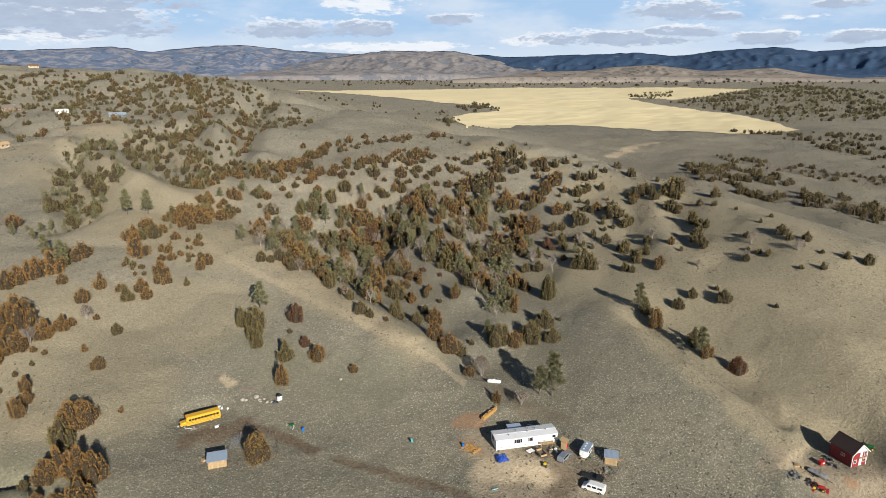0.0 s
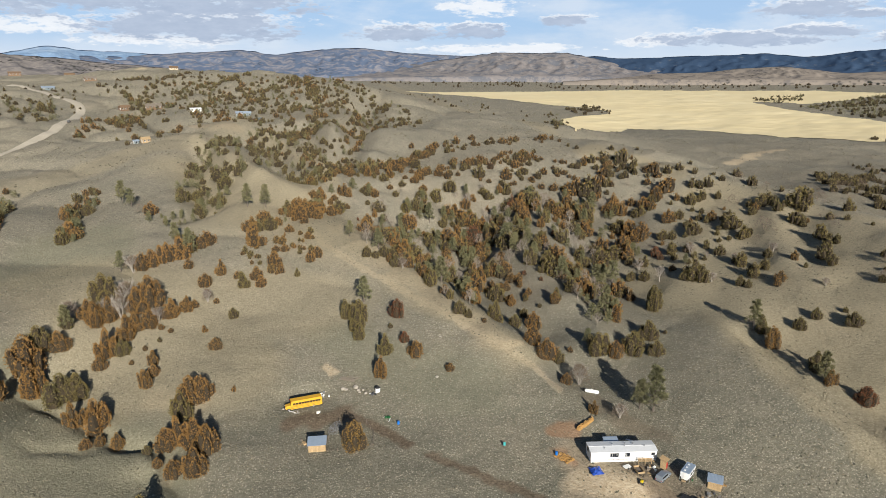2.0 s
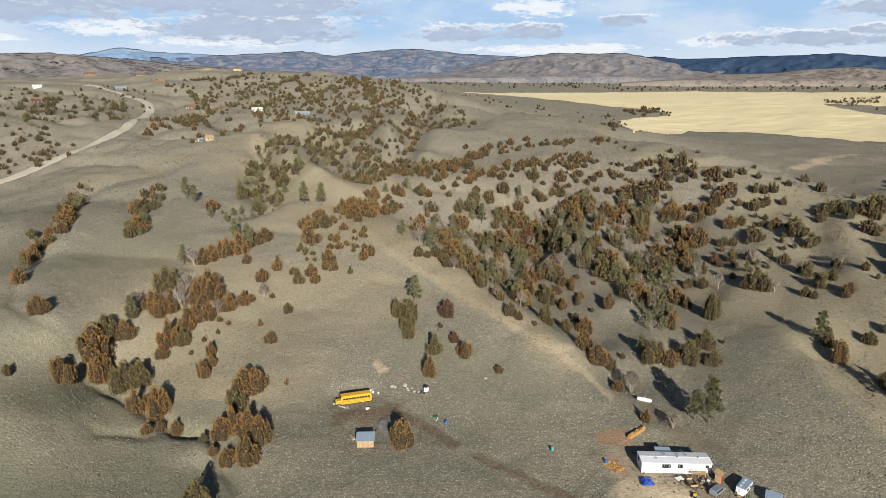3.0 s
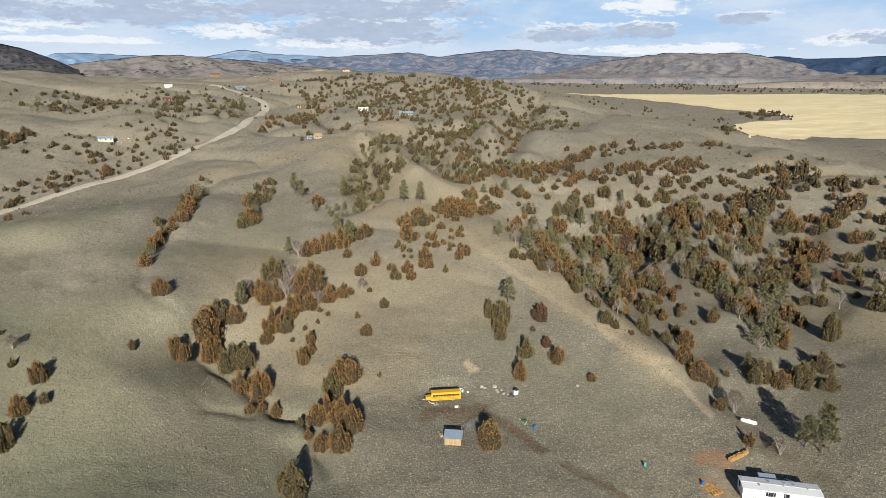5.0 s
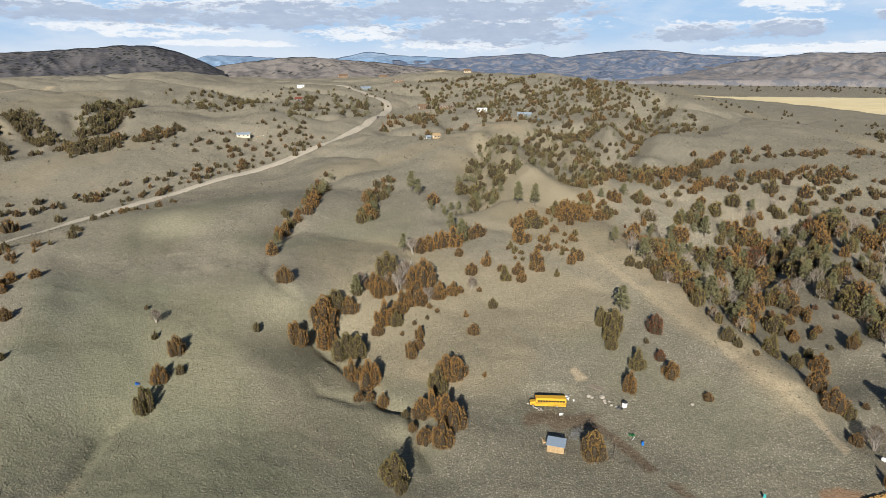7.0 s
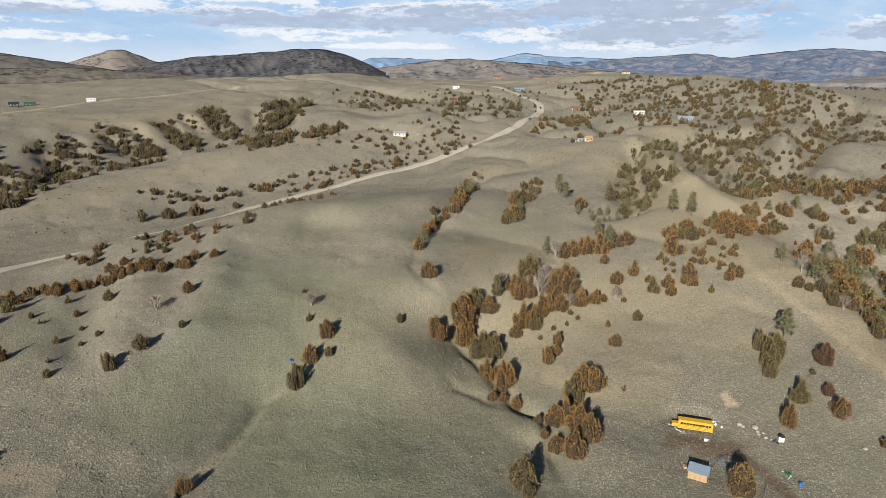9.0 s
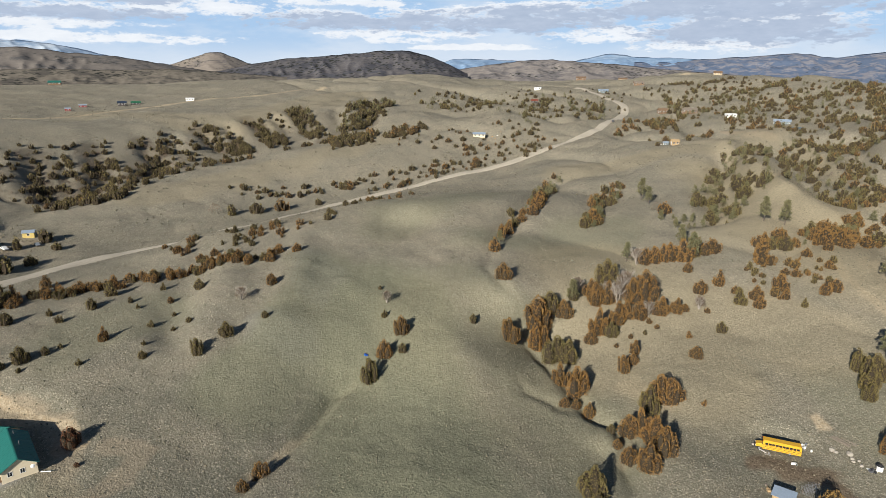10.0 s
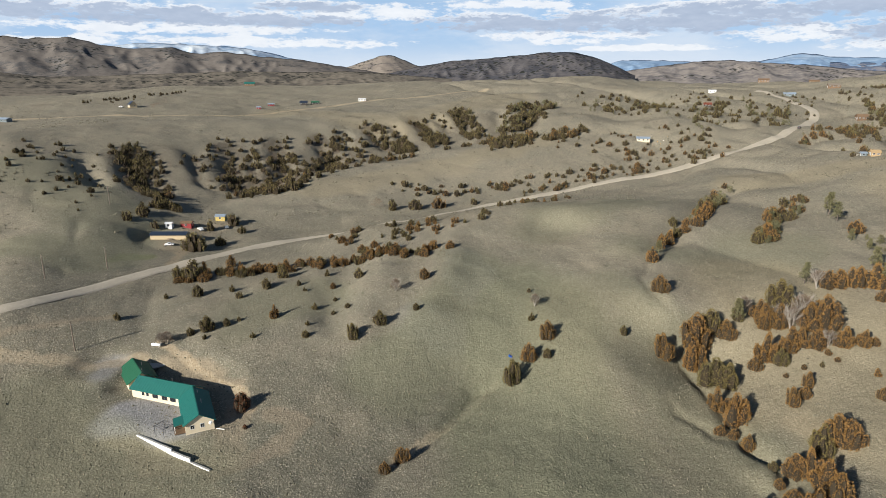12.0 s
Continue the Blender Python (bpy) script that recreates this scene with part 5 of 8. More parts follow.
# ---- the red barn ----
def red_barn():
    b = thing("red_barn", "red two-storey barn with white gable and dark roof", "barn", 102.5, 136.9, 110, -3.0)
    L, W, H, R = 5.9, 5.0, 3.9, 2.1
    wall = gable_walls(b, 0, 0, 0, L, W, H, R, BARNRED)
    for s in (-1, 1):
        for i in range(19):
            part("batten", boxed(-L / 2 + (i + 0.5) * L / 19, s * (W / 2 + 0.012), H / 2, 0.06, 0.03, H), BARNRED, wall)
    gable_roof(b, 0, 0, 0, L, W, H, R, 0.4, 0.14, SHINGLE)
    g = prism([(-W / 2 + 0.02, H), (W / 2 - 0.02, H), (0, H + R - 0.06)], -0.05, 0.05)
    g.transform(pose(-L / 2 - 0.05, 0, 0, 0, 0, 90))
    part("gable", g, WHITE, b, "white boarded gable")
    for s in (-1, 1):
        for q in (-1, 1):
            part("corner_board", boxed(s * L / 2, q * W / 2, H / 2, 0.16, 0.16, H), WHITE if s < 0 else BARNRED, b)
        slope = math.atan2(R, W / 2)
        rb = boxed(0, 0, 0, 0.08, (W / 2 + 0.4) / math.cos(slope), 0.22)
        rb.transform(Matrix.Translation((-L / 2 - 0.42, s * (W / 4 + 0.2), H + R / 2 - 0.12)) @ Matrix.Rotation(-s * slope, 4, "X"))
        part("barge_board", rb, WHITE, b)
    door_on(b, -L / 2, -0.4, 1.1, 1.0, 2.1, 90, WHITE)
    door_on(b, -L / 2, -0.4, 3.1, 0.8, 1.4, 90, WHITE)
    window_on(b, -L / 2, 1.4, 1.4, 0.8, 1.0, 90, WHITE)
    window_on(b, -L / 2, -1.8, 1.4, 0.8, 1.0, 90, WHITE)
    window_on(b, -L / 2, -1.8, 3.2, 0.8, 1.1, 90, WHITE)
    window_on(b, -0.4, W / 2, 2.2, 0.9, 0.7, 0, WHITE)
    part("ledge", boxed(-L / 2 - 0.2, -0.4, 2.3, 0.5, 2.0, 0.12), PLANK, b)


red_barn()


def tractor(x, y, turn, paint, label):
    t = thing("tractor", label, "tractor", x, y, turn)
    part("bonnet", boxed(0.7, 0, 0.95, 1.5, 0.7, 0.6, 0, 0.1), paint, t)
    part("seat", boxed(-0.6, 0, 1.1, 0.5, 0.5, 0.45, 0, 0.05), BLACK, t)
    part("fender", boxed(-0.7, 0.62, 1.15, 1.1, 0.3, 0.1, 0, 0.03), paint, t)
    part("fender", boxed(-0.7, -0.62, 1.15, 1.1, 0.3, 0.1, 0, 0.03), paint, t)
    part("loader", boxed(2.0, 0, 0.4, 0.6, 1.5, 0.5, 0, 0.05), paint, t)
    part("roll_bar", rods(((-1.0, 0.5, 0.8), (-1.0, 0.5, 2.1), 0.05), ((-1.0, -0.5, 0.8), (-1.0, -0.5, 2.1), 0.05), ((-1.0, -0.5, 2.1), (-1.0, 0.5, 2.1), 0.05)), BLACK, t)
    for s in (-1, 1):
        wheel_on(t, -0.7, s * 0.65, 0.65, 0.35, MACHINE)
        wheel_on(t, 1.2, s * 0.55, 0.4, 0.25, MACHINE)


tractor(109.8, 140.6, -30, GREENPAINT, "green farm tractor parked behind the barn")
tractor(90.6, 128.4, -35, REDPAINT, "small red tractor among scrap by the barn")
chest = thing("red_box", "red steel job box beside the barn", "toolbox", 94.6, 134.6, 20)
part("box", boxed(0, 0, 0.55, 1.5, 0.9, 0.9, 0, 0.05), REDPAINT, chest)
part("lid", boxed(0, 0, 1.05, 1.6, 1.0, 0.1, 0, 0.03), REDPAINT, chest)
part("label_plate", boxed(0.2, -0.46, 0.6, 0.6, 0.04, 0.3), TANKWHITE, chest, "white plate")


def boat():
    b = thing("boat_on_trailer", "grey tarped boat on a trailer", "boat", 92.3, 131.5, -58)
    bm = bmesh.new()
    rings = []
    for i in range(9):
        u = i / 8
        w = 0.9 * (1 - max(0, (u - 0.45) / 0.55) ** 2.2) + 0.02
        x = -2.3 + 4.6 * u
        top = 1.05 + 0.25 * u * u
        rings.append([bm.verts.new(p) for p in ((x, -w, top), (x, -w * 0.8, 0.7), (x, 0, 0.5 + 0.2 * u * u), (x, w * 0.8, 0.7), (x, w, top), (x, w * 0.4, top + 0.28), (x, -w * 0.4, top + 0.3 + 0.08 * (i % 2)))])
    for a, c in zip(rings, rings[1:]):
        for j in range(7):
            bm.faces.new((a[j], c[j], c[(j + 1) % 7], a[(j + 1) % 7]))
    bm.faces.new(rings[0][::-1])
    bm.faces.new(rings[-1])
    bmesh.ops.recalc_face_normals(bm, faces=bm.faces[:])
    part("hull", bm, plain("mottled_tarp", (0.36, 0.36, 0.38), 0.7, vary=0.5, scale=3), b, "mottled grey cover")
    part("frame", rods(((-2, 0.5, 0.4), (2.0, 0.4, 0.4), 0.06), ((-2, -0.5, 0.4), (2.0, -0.4, 0.4), 0.06), ((2.0, 0, 0.4), (3.4, 0, 0.4), 0.06)), BLACK, b)
    for s in (-1, 1):
        wheel_on(b, -0.8, s * 0.95, 0.3, 0.18, STEEL)


boat()
clutter("sawn boards stacked loosely on the ground by the barn", 88.8, 133.2, -40, 11, (PLANK, PLANK, OLDWOOD), 14, 2.4)
clutter("black, green and grey scrap by the dirt bank", 86.2, 130.8, 0, 12, (BLACK, TRIM_GREY, GREENPAINT, OLDWOOD, STEEL), 18, 2.2)
clutter("red and black machine parts and tyres in the yard", 89.6, 129.3, 0, 13, (REDPAINT, BLACK, BLACK, TRIM_GREY, STEEL), 16, 2.0)
clutter("dark sheets piled against the barn wall", 97.6, 136.5, 20, 14, (BLACK, TRIM_GREY), 9, 1.3)
clutter("long timbers lying beside the barn", 97.0, 133.6, -30, 15, (OLDWOOD, TRIM_GREY), 7, 1.6)


# ---- the school bus and the hut ----
def school_bus():
    b = thing("school_bus", "old yellow school bus parked on dry grass", "bus", -65.5, 148.6, 211)
    L, W = 10.2, 2.4
    bm = prism([(3.6, 0.55), (3.6, 2.55), (3.45, 2.8), (-5.0, 2.8), (-5.1, 2.6), (-5.1, 0.55)], -W / 2, W / 2, 0.10)
    bmesh.ops.bevel(bm, geom=[e for e in bm.edges if abs(e.verts[0].co.z - e.verts[1].co.z) < 0.01 and e.verts[0].co.z > 2.4], offset=0.16, segments=3, affect="EDGES")
    body = part("body", bm, YELLOW, b)
    hood = prism([(3.6, 0.6), (5.1, 0.6), (5.15, 1.35), (4.9, 1.5), (3.6, 1.65)], -0.85, 0.85, 0.1)
    bmesh.ops.bevel(hood, geom=hood.edges[:], offset=0.08, segments=2, affect="EDGES")
    part("hood", hood, YELLOW, b)
    part("roof", boxed(-0.7, 0, 2.83, 8.3, 1.9, 0.08, 0, 0.03), YELLOW, body)
    for i in range(10):
        for s in (-1, 1):
            part("window", boxed(2.7 - i * 0.78, s * (W / 2 - 0.06), 2.05, 0.66, 0.1, 0.52), GLASS, body, "dark bus window")
    part("windscreen", boxed(3.6, 0, 2.1, 0.06, 2.0, 0.75), GLASS, body)
    part("rear_window", boxed(-5.08, 0, 2.1, 0.06, 1.7, 0.55), GLASS, body)
    for z in (0.85, 1.25, 1.62):
        for s in (-1, 1):
            part("rub_rail", boxed(-0.75, s * (W / 2 + 0.01), z, 8.6, 0.04, 0.06), BLACK, body)
    part("grille", boxed(5.16, 0, 1.05, 0.06, 1.0, 0.5), BLACK, b)
    part("bumper", boxed(5.3, 0, 0.62, 0.16, 2.2, 0.25, 0, 0.03), BLACK, b)
    part("bumper", boxed(-5.2, 0, 0.62, 0.14, 2.3, 0.25, 0, 0.03), BLACK, b)
    for s in (-1, 1):
        part("fender", boxed(4.3, s * 0.98, 0.95, 1.3, 0.32, 0.45, 0, 0.1), YELLOW, b)
        part("headlight", rods(((5.1, s * 0.95, 1.0), (5.2, s * 0.95, 1.0), 0.13, None, 12)), LAMP, b)
        part("mirror", boxed(3.7, s * 1.45, 2.1, 0.1, 0.25, 0.4), BLACK, b)
        part("warning_light", rods(((3.55, s * 0.8, 2.72), (3.68, s * 0.8, 2.72), 0.1, None, 10)), REDLAMP, b)
        wheel_on(b, 4.25, s * 1.02, 0.48, 0.28, STEEL)
        wheel_on(b, -2.6, s * 0.98, 0.48, 0.4, STEEL)


school_bus()
hut = planked_hut("plank_hut", "raw plank hut with a blue-grey metal roof", -55.0, 131.4, 17, 4.3, 2.8, 2.0, 0.55, PLANK, GALV)


def mesh_panels():
    f = thing("wire_pen", "grey wire mesh panels leaning by a juniper", "fence", -53.4, 139.4, 20)
    for i in range(3):
        bm = bmesh.new()
        for k in range(9):
            rod(bm, (k * 0.3, 0, 0), (k * 0.3, 0.5, 1.8), 0.02, sides=4)
        for k in range(7):
            rod(bm, (0, k * 0.083, k * 0.3), (2.4, k * 0.083, k * 0.3), 0.02, sides=4)
        bm.transform(pose(-1.4 + i * 0.7, -1.2 + i * 1.1, 0, 0, 0, 15 * i))
        part("panel", bm, STEEL, f)


mesh_panels()
rail_fence("low wire fence round the juniper by the hut", [(-52.2, 130.7), (-47.0, 132.0), (-41.3, 134.8), (-42.6, 140.5), (-45.9, 144.6)], 2.4, 1.1, 3)
rail_fence("short run of leaning poles beside the hut", [(-53.4, 133.8), (-54.0, 138.0), (-53.0, 143.0)], 2.0, 1.4, 2)


def timber_pile():
    p = thing("timber_pile", "weathered logs and poles lying in a pile", "logs", -56.2, 161.6, -12)
    rng = random.Random(21)
    for i in range(12):
        y = -1.3 + i * 0.24
        part("log", rods(((-2.8 + rng.uniform(0, 1), y, 0.15), (2.0 + rng.uniform(0, 1), y + rng.uniform(-.6, .6), 0.18 + 0.12 * (i % 2)), 0.13, 0.09, 7)), OLDWOOD, p)


timber_pile()


def boulder(x, y, r, seed):
    s = thing("boulder", "pale rough boulder resting on the grass", "rock", x, y, 37 * seed, group="boulders")
    bm = bmesh.new()
    bmesh.ops.create_icosphere(bm, subdivisions=2, radius=r)
    for v in bm.verts:
        v.co *= 1 + 0.35 * noise.noise(v.co * (1.6 / r) + Vector((seed, 0, 0)))
        v.co.z = v.co.z * 0.7 + r * 0.35
    part("stone", bm, STONE, s)


for i, (x, y, r) in enumerate([(-56.6, 157.1, 0.7), (-55.6, 157.0, 0.5), (-53.1, 158.3, 0.8), (-52.0, 157.2, 0.5), (-51.4, 156.4, 0.45), (-50.6, 157.4, 0.4), (-49.4, 156.0, 0.45), (-30, 165, 0.5), (-70.6, 146.4, 0.4)]):
    boulder(x, y, r, i + 1)
clutter("white and dark junk piled near the bus", -62.4, 155.0, 0, 31, (TANKWHITE, BLACK, STEEL), 10, 1.8)
clutter("grey sheets dropped beside the bus", -66.5, 145.4, 0, 32, (STEEL, TANKWHITE), 6, 1.6)
clutter("white tub and dark lids by the boulders", -46.8, 156.4, 0, 33, (TANKWHITE, BLACK, TRIM_GREY), 9, 1.0)
clutter("hand cart and bent rod on the dirt", -59.8, 146.2, 0, 34, (TANKWHITE, OLDWOOD, BLACK), 6, 1.0)
clutter("green and white garden oddments on the slope", -40.4, 147.6, 0, 35, (GREENPAINT, TANKWHITE, OLDWOOD), 9, 1.3)
clutter("scattered planks beside the hut", -59.6, 132.6, 0, 36, (OLDWOOD, PLANK), 7, 1.3)
barrel(-37.2, 145.6, BARREL, "bright blue plastic barrel on the dry slope")
wash = thing("water_tank", "dark-lidded white water tank near boulders", "tank", -46.2, 157.4, 0)
part("tub", rods(((0, 0, 0), (0, 0, 1.3), 0.7, 0.75, 18)), TANKWHITE, wash)
part("lid", rods(((0, 0, 1.3), (0, 0, 1.75), 0.8, 0.25, 18)), BLACK, wash, "black domed lid")
frame_thing = thing("ladder", "grey ladder lying on the slope", "ladder", -41.8, 150.0, 70)
for s in (-1, 1):
    part("rail", boxed(0, s * 0.4, 0.1, 3.0, 0.08, 0.1), OLDWOOD, frame_thing)
for i in range(7):
    part("rung", boxed(-1.3 + i * 0.43, 0, 0.1, 0.06, 0.8, 0.06), OLDWOOD, frame_thing)


# ---- the long house with the green roof ----
def long_house():
    z = 1.2
    h = thing("ranch_house", "long cream house with three green metal-roofed wings", "house", -180.0, -18.0, 0, z)
    H = 2.9

    def wing(cx, cy, turn, L, W, rise, roof, eave=H):
        w = gable_walls(h, cx, cy, turn, L, W, eave, rise, CREAM)
        r = gable_roof(h, cx, cy, turn, L, W, eave, rise, 0.55, 0.12, roof, int(L / 0.9))
        g = boxed(0, 0, 0, L + 1.0, 0.14, 0.16)
        return w, r
    # wing nearest, gable end to the yard
    cx, cy = 11.5, 7.6
    wing(cx, cy, 186, 16.5, 7.2, 2.2, TEAL)
    # middle wing, windows to the gravel yard
    wing(-3.8, -0.6, 50.4, 19.5, 7.2, 2.15, TEAL)
    # far wing
    wing(-17.6, -9.6, 17, 12.0, 7.8, 2.4, DEEPGREEN, 2.8)
    c, s = math.cos(radians(50.4)), math.sin(radians(50.4))

    def on_middle(u):
        return -3.8 + c * u + s * 3.6, -0.6 + s * u - c * 3.6
    for u, wd, tl in ((-5.6, 0.8, 1.0), (-4.0, 0.8, 1.0), (-1.2, 1.9, 1.3), (2.2, 1.9, 1.3), (5.2, 1.9, 1.3)):
        x, y = on_middle(u)
        window_on(h, x, y, 1.75, wd, tl, 180 + 50.4, TRIM_GREY)
    # gable end windows and door
    t = radians(186)
    gx, gy = cx - math.cos(t) * 8.25, cy - math.sin(t) * 8.25
    for v in (-1.9, 0.6):
        window_on(h, gx + math.sin(t) * v, gy - math.cos(t) * v, 1.7, 0.95, 1.15, 186 + 90, WHITE)
    dish = bmesh.new()
    bmesh.ops.create_cone(dish, cap_ends=True, segments=16, radius1=0.5, radius2=0.15, depth=0.16, matrix=pose(gx + 0.3, gy + 2.7, 2.2, 0, 75, 0))
    part("satellite_dish", dish, TANKWHITE, h, "white round dish")
    # porch roof on posts beside the gable
    porch = part("porch_roof", boxed(gx - 2.6, gy - 5.0, 2.75, 4.6, 3.2, 0.12, 6, 0, (8, 0)), TEAL, h)
    for dx, dy in ((-4.6, -6.2), (-0.6, -6.2)):
        part("porch_post", boxed(gx + dx, gy + dy, 1.2, 0.14, 0.14, 2.6), WHITE, h)
    part("porch_floor", boxed(gx - 2.6, gy - 5.0, 0.2, 4.6, 3.2, 0.3, 6), LOGHOUSE, h, "brown porch deck")
    for x, y in ((-14.0, -8.0), (-19.0, -8.5), (-4.0, 1.0), (6.0, 8.0), (12, 9.0)):
        part("vent_pipe", rods(((x, y, 3.5), (x, y, 5.6), 0.07)), STEEL, h)
    part("walkway", boxed(-18.3, -15.6, 0.05, 10.0, 1.6, 0.16, 17), CONCRETE, h, "pale concrete walk")
    part("downspout", rods(((gx + 0.2, gy + 4.0, 0.1), (gx + 1.2, gy + 6.0, 0.05), 0.12)), TANKWHITE, h, "white drain pipe")


long_house()
slab = thing("concrete_slab", "pale concrete slab behind the green-roofed house", "slab", -204.5, -23.5, 17)
part("slab", boxed(0, 0, 0.02, 7.0, 5.0, 0.3, 0, 0.03), CONCRETE, slab)


def pergola():
    p = thing("pergola", "dark steel pergola frame on the gravel", "pergola", -163.4, -18.6, 41)
    for x in (-1.8, 1.8):
        for y in (-1.5, 1.5):
            part("post", boxed(x, y, 1.1, 0.12, 0.12, 2.6), TRIM_GREY, p)
    for i in range(5):
        part("beam", boxed(0, -1.5 + i * 0.75, 2.4, 4.2, 0.1, 0.12), TRIM_GREY, p)
    for x in (-1.8, 1.8):
        part("beam", boxed(x, 0, 2.3, 0.12, 3.4, 0.14), TRIM_GREY, p)


pergola()


def white_wall():
    """A stepped white block wall in short lengths."""
    w = thing("retaining_wall", "long stepped white retaining wall below the yard", "wall", -155.8, -16.6, 40.9, 0.0)
    n = 12
    ends = [lift1(-155.8 + math.cos(radians(40.9)) * q, -16.6 + math.sin(radians(40.9)) * q) for q in (-13.7, 13.7)]
    for i in range(n):
        u = (i + 0.5) / n * 27.4 - 13.7
        x, y = -155.8 + math.cos(radians(40.9)) * u, -16.6 + math.sin(radians(40.9)) * u
        foot = lift1(x, y) - 0.5
        top = ends[0] + (ends[1] - ends[0]) * (i // 3) / 3 + (0.5, 1.0, 0.9, 0.5)[i // 3]
        top = max(top - 0.25, foot + 0.7)
        part("block_course", boxed(u, 0, (foot + top) / 2, 27.4 / n - 0.03, 0.38, top - foot, 0, 0.04), TANKWHITE, w)
        part("cap", boxed(u, 0.1, top + 0.05, 27.4 / n - 0.05, 0.5, 0.08, 0, 0.02), CONCRETE, w)


white_wall()


def power_pole(x, y, h=10.0):
    p = thing("power_pole", "weathered wooden power pole with a crossarm", "pole", x, y, 30, group="power poles")
    part("pole", rods(((0, 0, -0.5), (0, 0, h), 0.24, 0.18, 8)), BRUSHWOOD, p)
    part("crossarm", boxed(0, 0, h - 0.6, 2.2, 0.12, 0.12), BRUSHWOOD, p)
    for q in (-0.95, 0, 0.95):
        part("insulator", rods(((q, 0, h - 0.55), (q, 0, h - 0.3), 0.05, None, 6)), STEEL, p)


for x, y in ((-212.6, -46.7), (-268.1, -64.8), (-282.0, -45.2), (-363.1, -52.6)):
    power_pole(x, y, 9.5)


# ---- the low home by the road ----
def road_home():
    x, y = -329.0, -23.0
    h = thing("road_home", "tan mobile home with a dark low roof", "mobile home", x, y, 70, 15.0)
    gable_walls(h, 0, 0, 0, 17.5, 5.6, 2.3, 1.0, TANWALL)
    gable_roof(h, 0, 0, 0, 17.5, 5.6, 2.3, 1.0, 0.4, 0.1, NAVY, 18)
    for u in (-6.5, -3.5, -0.5, 3.0, 6.2):
        window_on(h, u, -2.6, 1.6, 1.2, 0.9, 180, WHITE)
    door_on(h, 1.2, -2.6, 1.1, 0.9, 2.0, 180, WHITE)
    part("porch", boxed(1.2, -3.4, 0.5, 2.6, 1.6, 0.15), OLDWOOD, h)


road_home()
house("shed", "small white garden shed with pale roof", -346.0, -24.0, 70, 3.4, 2.6, 2.2, 0.5, WHITE, ROOF_WHITE, windows=1, category="shed")
house("shed", "rust-red boarded shed with a low roof", -347.6, -15.5, 70, 5.5, 3.4, 2.3, 0.7, BARNRED, LOGHOUSE, windows=1, category="shed")
house("shed", "yellow shed with a pale grey roof", -358.0, 1.6, 75, 5.0, 3.6, 2.4, 0.8, plain("yellow_wall", (0.62, 0.47, 0.16), 0.8), GALV, windows=1, category="shed")
CAR = [(2.1, 0.35), (2.15, 0.7), (1.95, 0.85), (0.95, 0.95), (0.35, 1.4), (-0.9, 1.42), (-1.6, 1.0), (-2.1, 0.92), (-2.15, 0.4)]
PICKUP = [(2.6, 0.4), (2.65, 0.95), (1.35, 1.08), (0.85, 1.7), (-0.4, 1.74), (-0.55, 1.1), (-2.6, 1.1), (-2.65, 0.45)]
for x, y, t, shape, paint, label, kind in (
        (-343.6, -9.0, 20, PICKUP, WHITECAR, "white pickup truck parked by the sheds", "pickup"),
        (-316.6, -23.0, 80, CAR, WHITECAR, "white car parked before the tan mobile home", "car"),
        (-346.0, 4.0, 10, CAR, SILVER, "pale blue-grey car beside the yellow shed", "car"),
        (-353.0, 416.5, 120, BOXY, BLACK, "dark car standing on the gravel road", "car"),
        (-697.0, -79.0, 40, PICKUP, WHITECAR, "white pickup beside the gabled house", "pickup")):
    vehicle("car" if kind == "car" else "pickup", label, x, y, t, shape, 1.85, paint, ((-0.25, 0.6, 1.0, 1.38),), (-1.4, 1.4), 0.34, category=kind)


# ---- houses on the ridges ----
DARKWALL = plain("dark_brown_wall", (0.06, 0.05, 0.045), 0.8)
house("gabled_house", "tan steep-gabled house with a navy roof", -697.9, -69.0, 20, 7.92, 6.48, 2.79, 3.06, TANWALL, NAVY, windows=3)
house("ridge_house", "dark house with a dark roof on the bench", -717.6, 101.0, 80, 7.92, 6.48, 2.51, 1.77, DARKWALL, NAVY, windows=3)
house("ridge_annex", "long dark green shed beside the dark house", -719.0, 114.0, 80, 8.64, 5.04, 2.09, 1.22, DARKWALL, DEEPGREEN, windows=3)
house("white_cabin", "small white house with a white roof", -708.8, 165.2, 70, 7.92, 4.32, 1.95, 0.95, WHITE, ROOF_WHITE, windows=3)
house("red_cabin", "small red-walled cabin with pale roof", -721.1, 66.3, 80, 6.48, 3.6, 1.81, 0.95, BARNRED, GALV, windows=2)
house("red_cabin", "little red shed with a pale roof", -689.0, 50.6, 80, 4.32, 2.88, 1.67, 0.82, BARNRED, GALV, windows=1)
house("far_house", "orange-walled house with a teal roof on the plateau", -985.0, 62.0, 80, 14.4, 8.64, 3.13, 2.18, LOGHOUSE, TEAL, windows=4)
house("grey_house", "low grey house beside the ridge road", -634.0, -163.0, 60, 11.52, 5.76, 2.09, 1.09, GREYWALL, GALV, windows=4)
house("yellow_house", "small unfinished timber house with a yellow wall", -252.1, 359.4, 55, 4.68, 3.96, 1.95, 1.22, PLANK, PLANK, windows=2)
house("yellow_house_shed", "dark shed next to the timber house", -257.5, 357.5, 55, 2.88, 2.3, 1.67, 0.62, GREYWALL, GALV, windows=1, category="shed")
house("blue_house", "blue-grey house with a low blue roof", -213.6, 435.5, 30, 8.64, 5.04, 2.09, 1.02, GREYWALL, plain("blue_roof", (0.07, 0.12, 0.16), 0.45), windows=3)
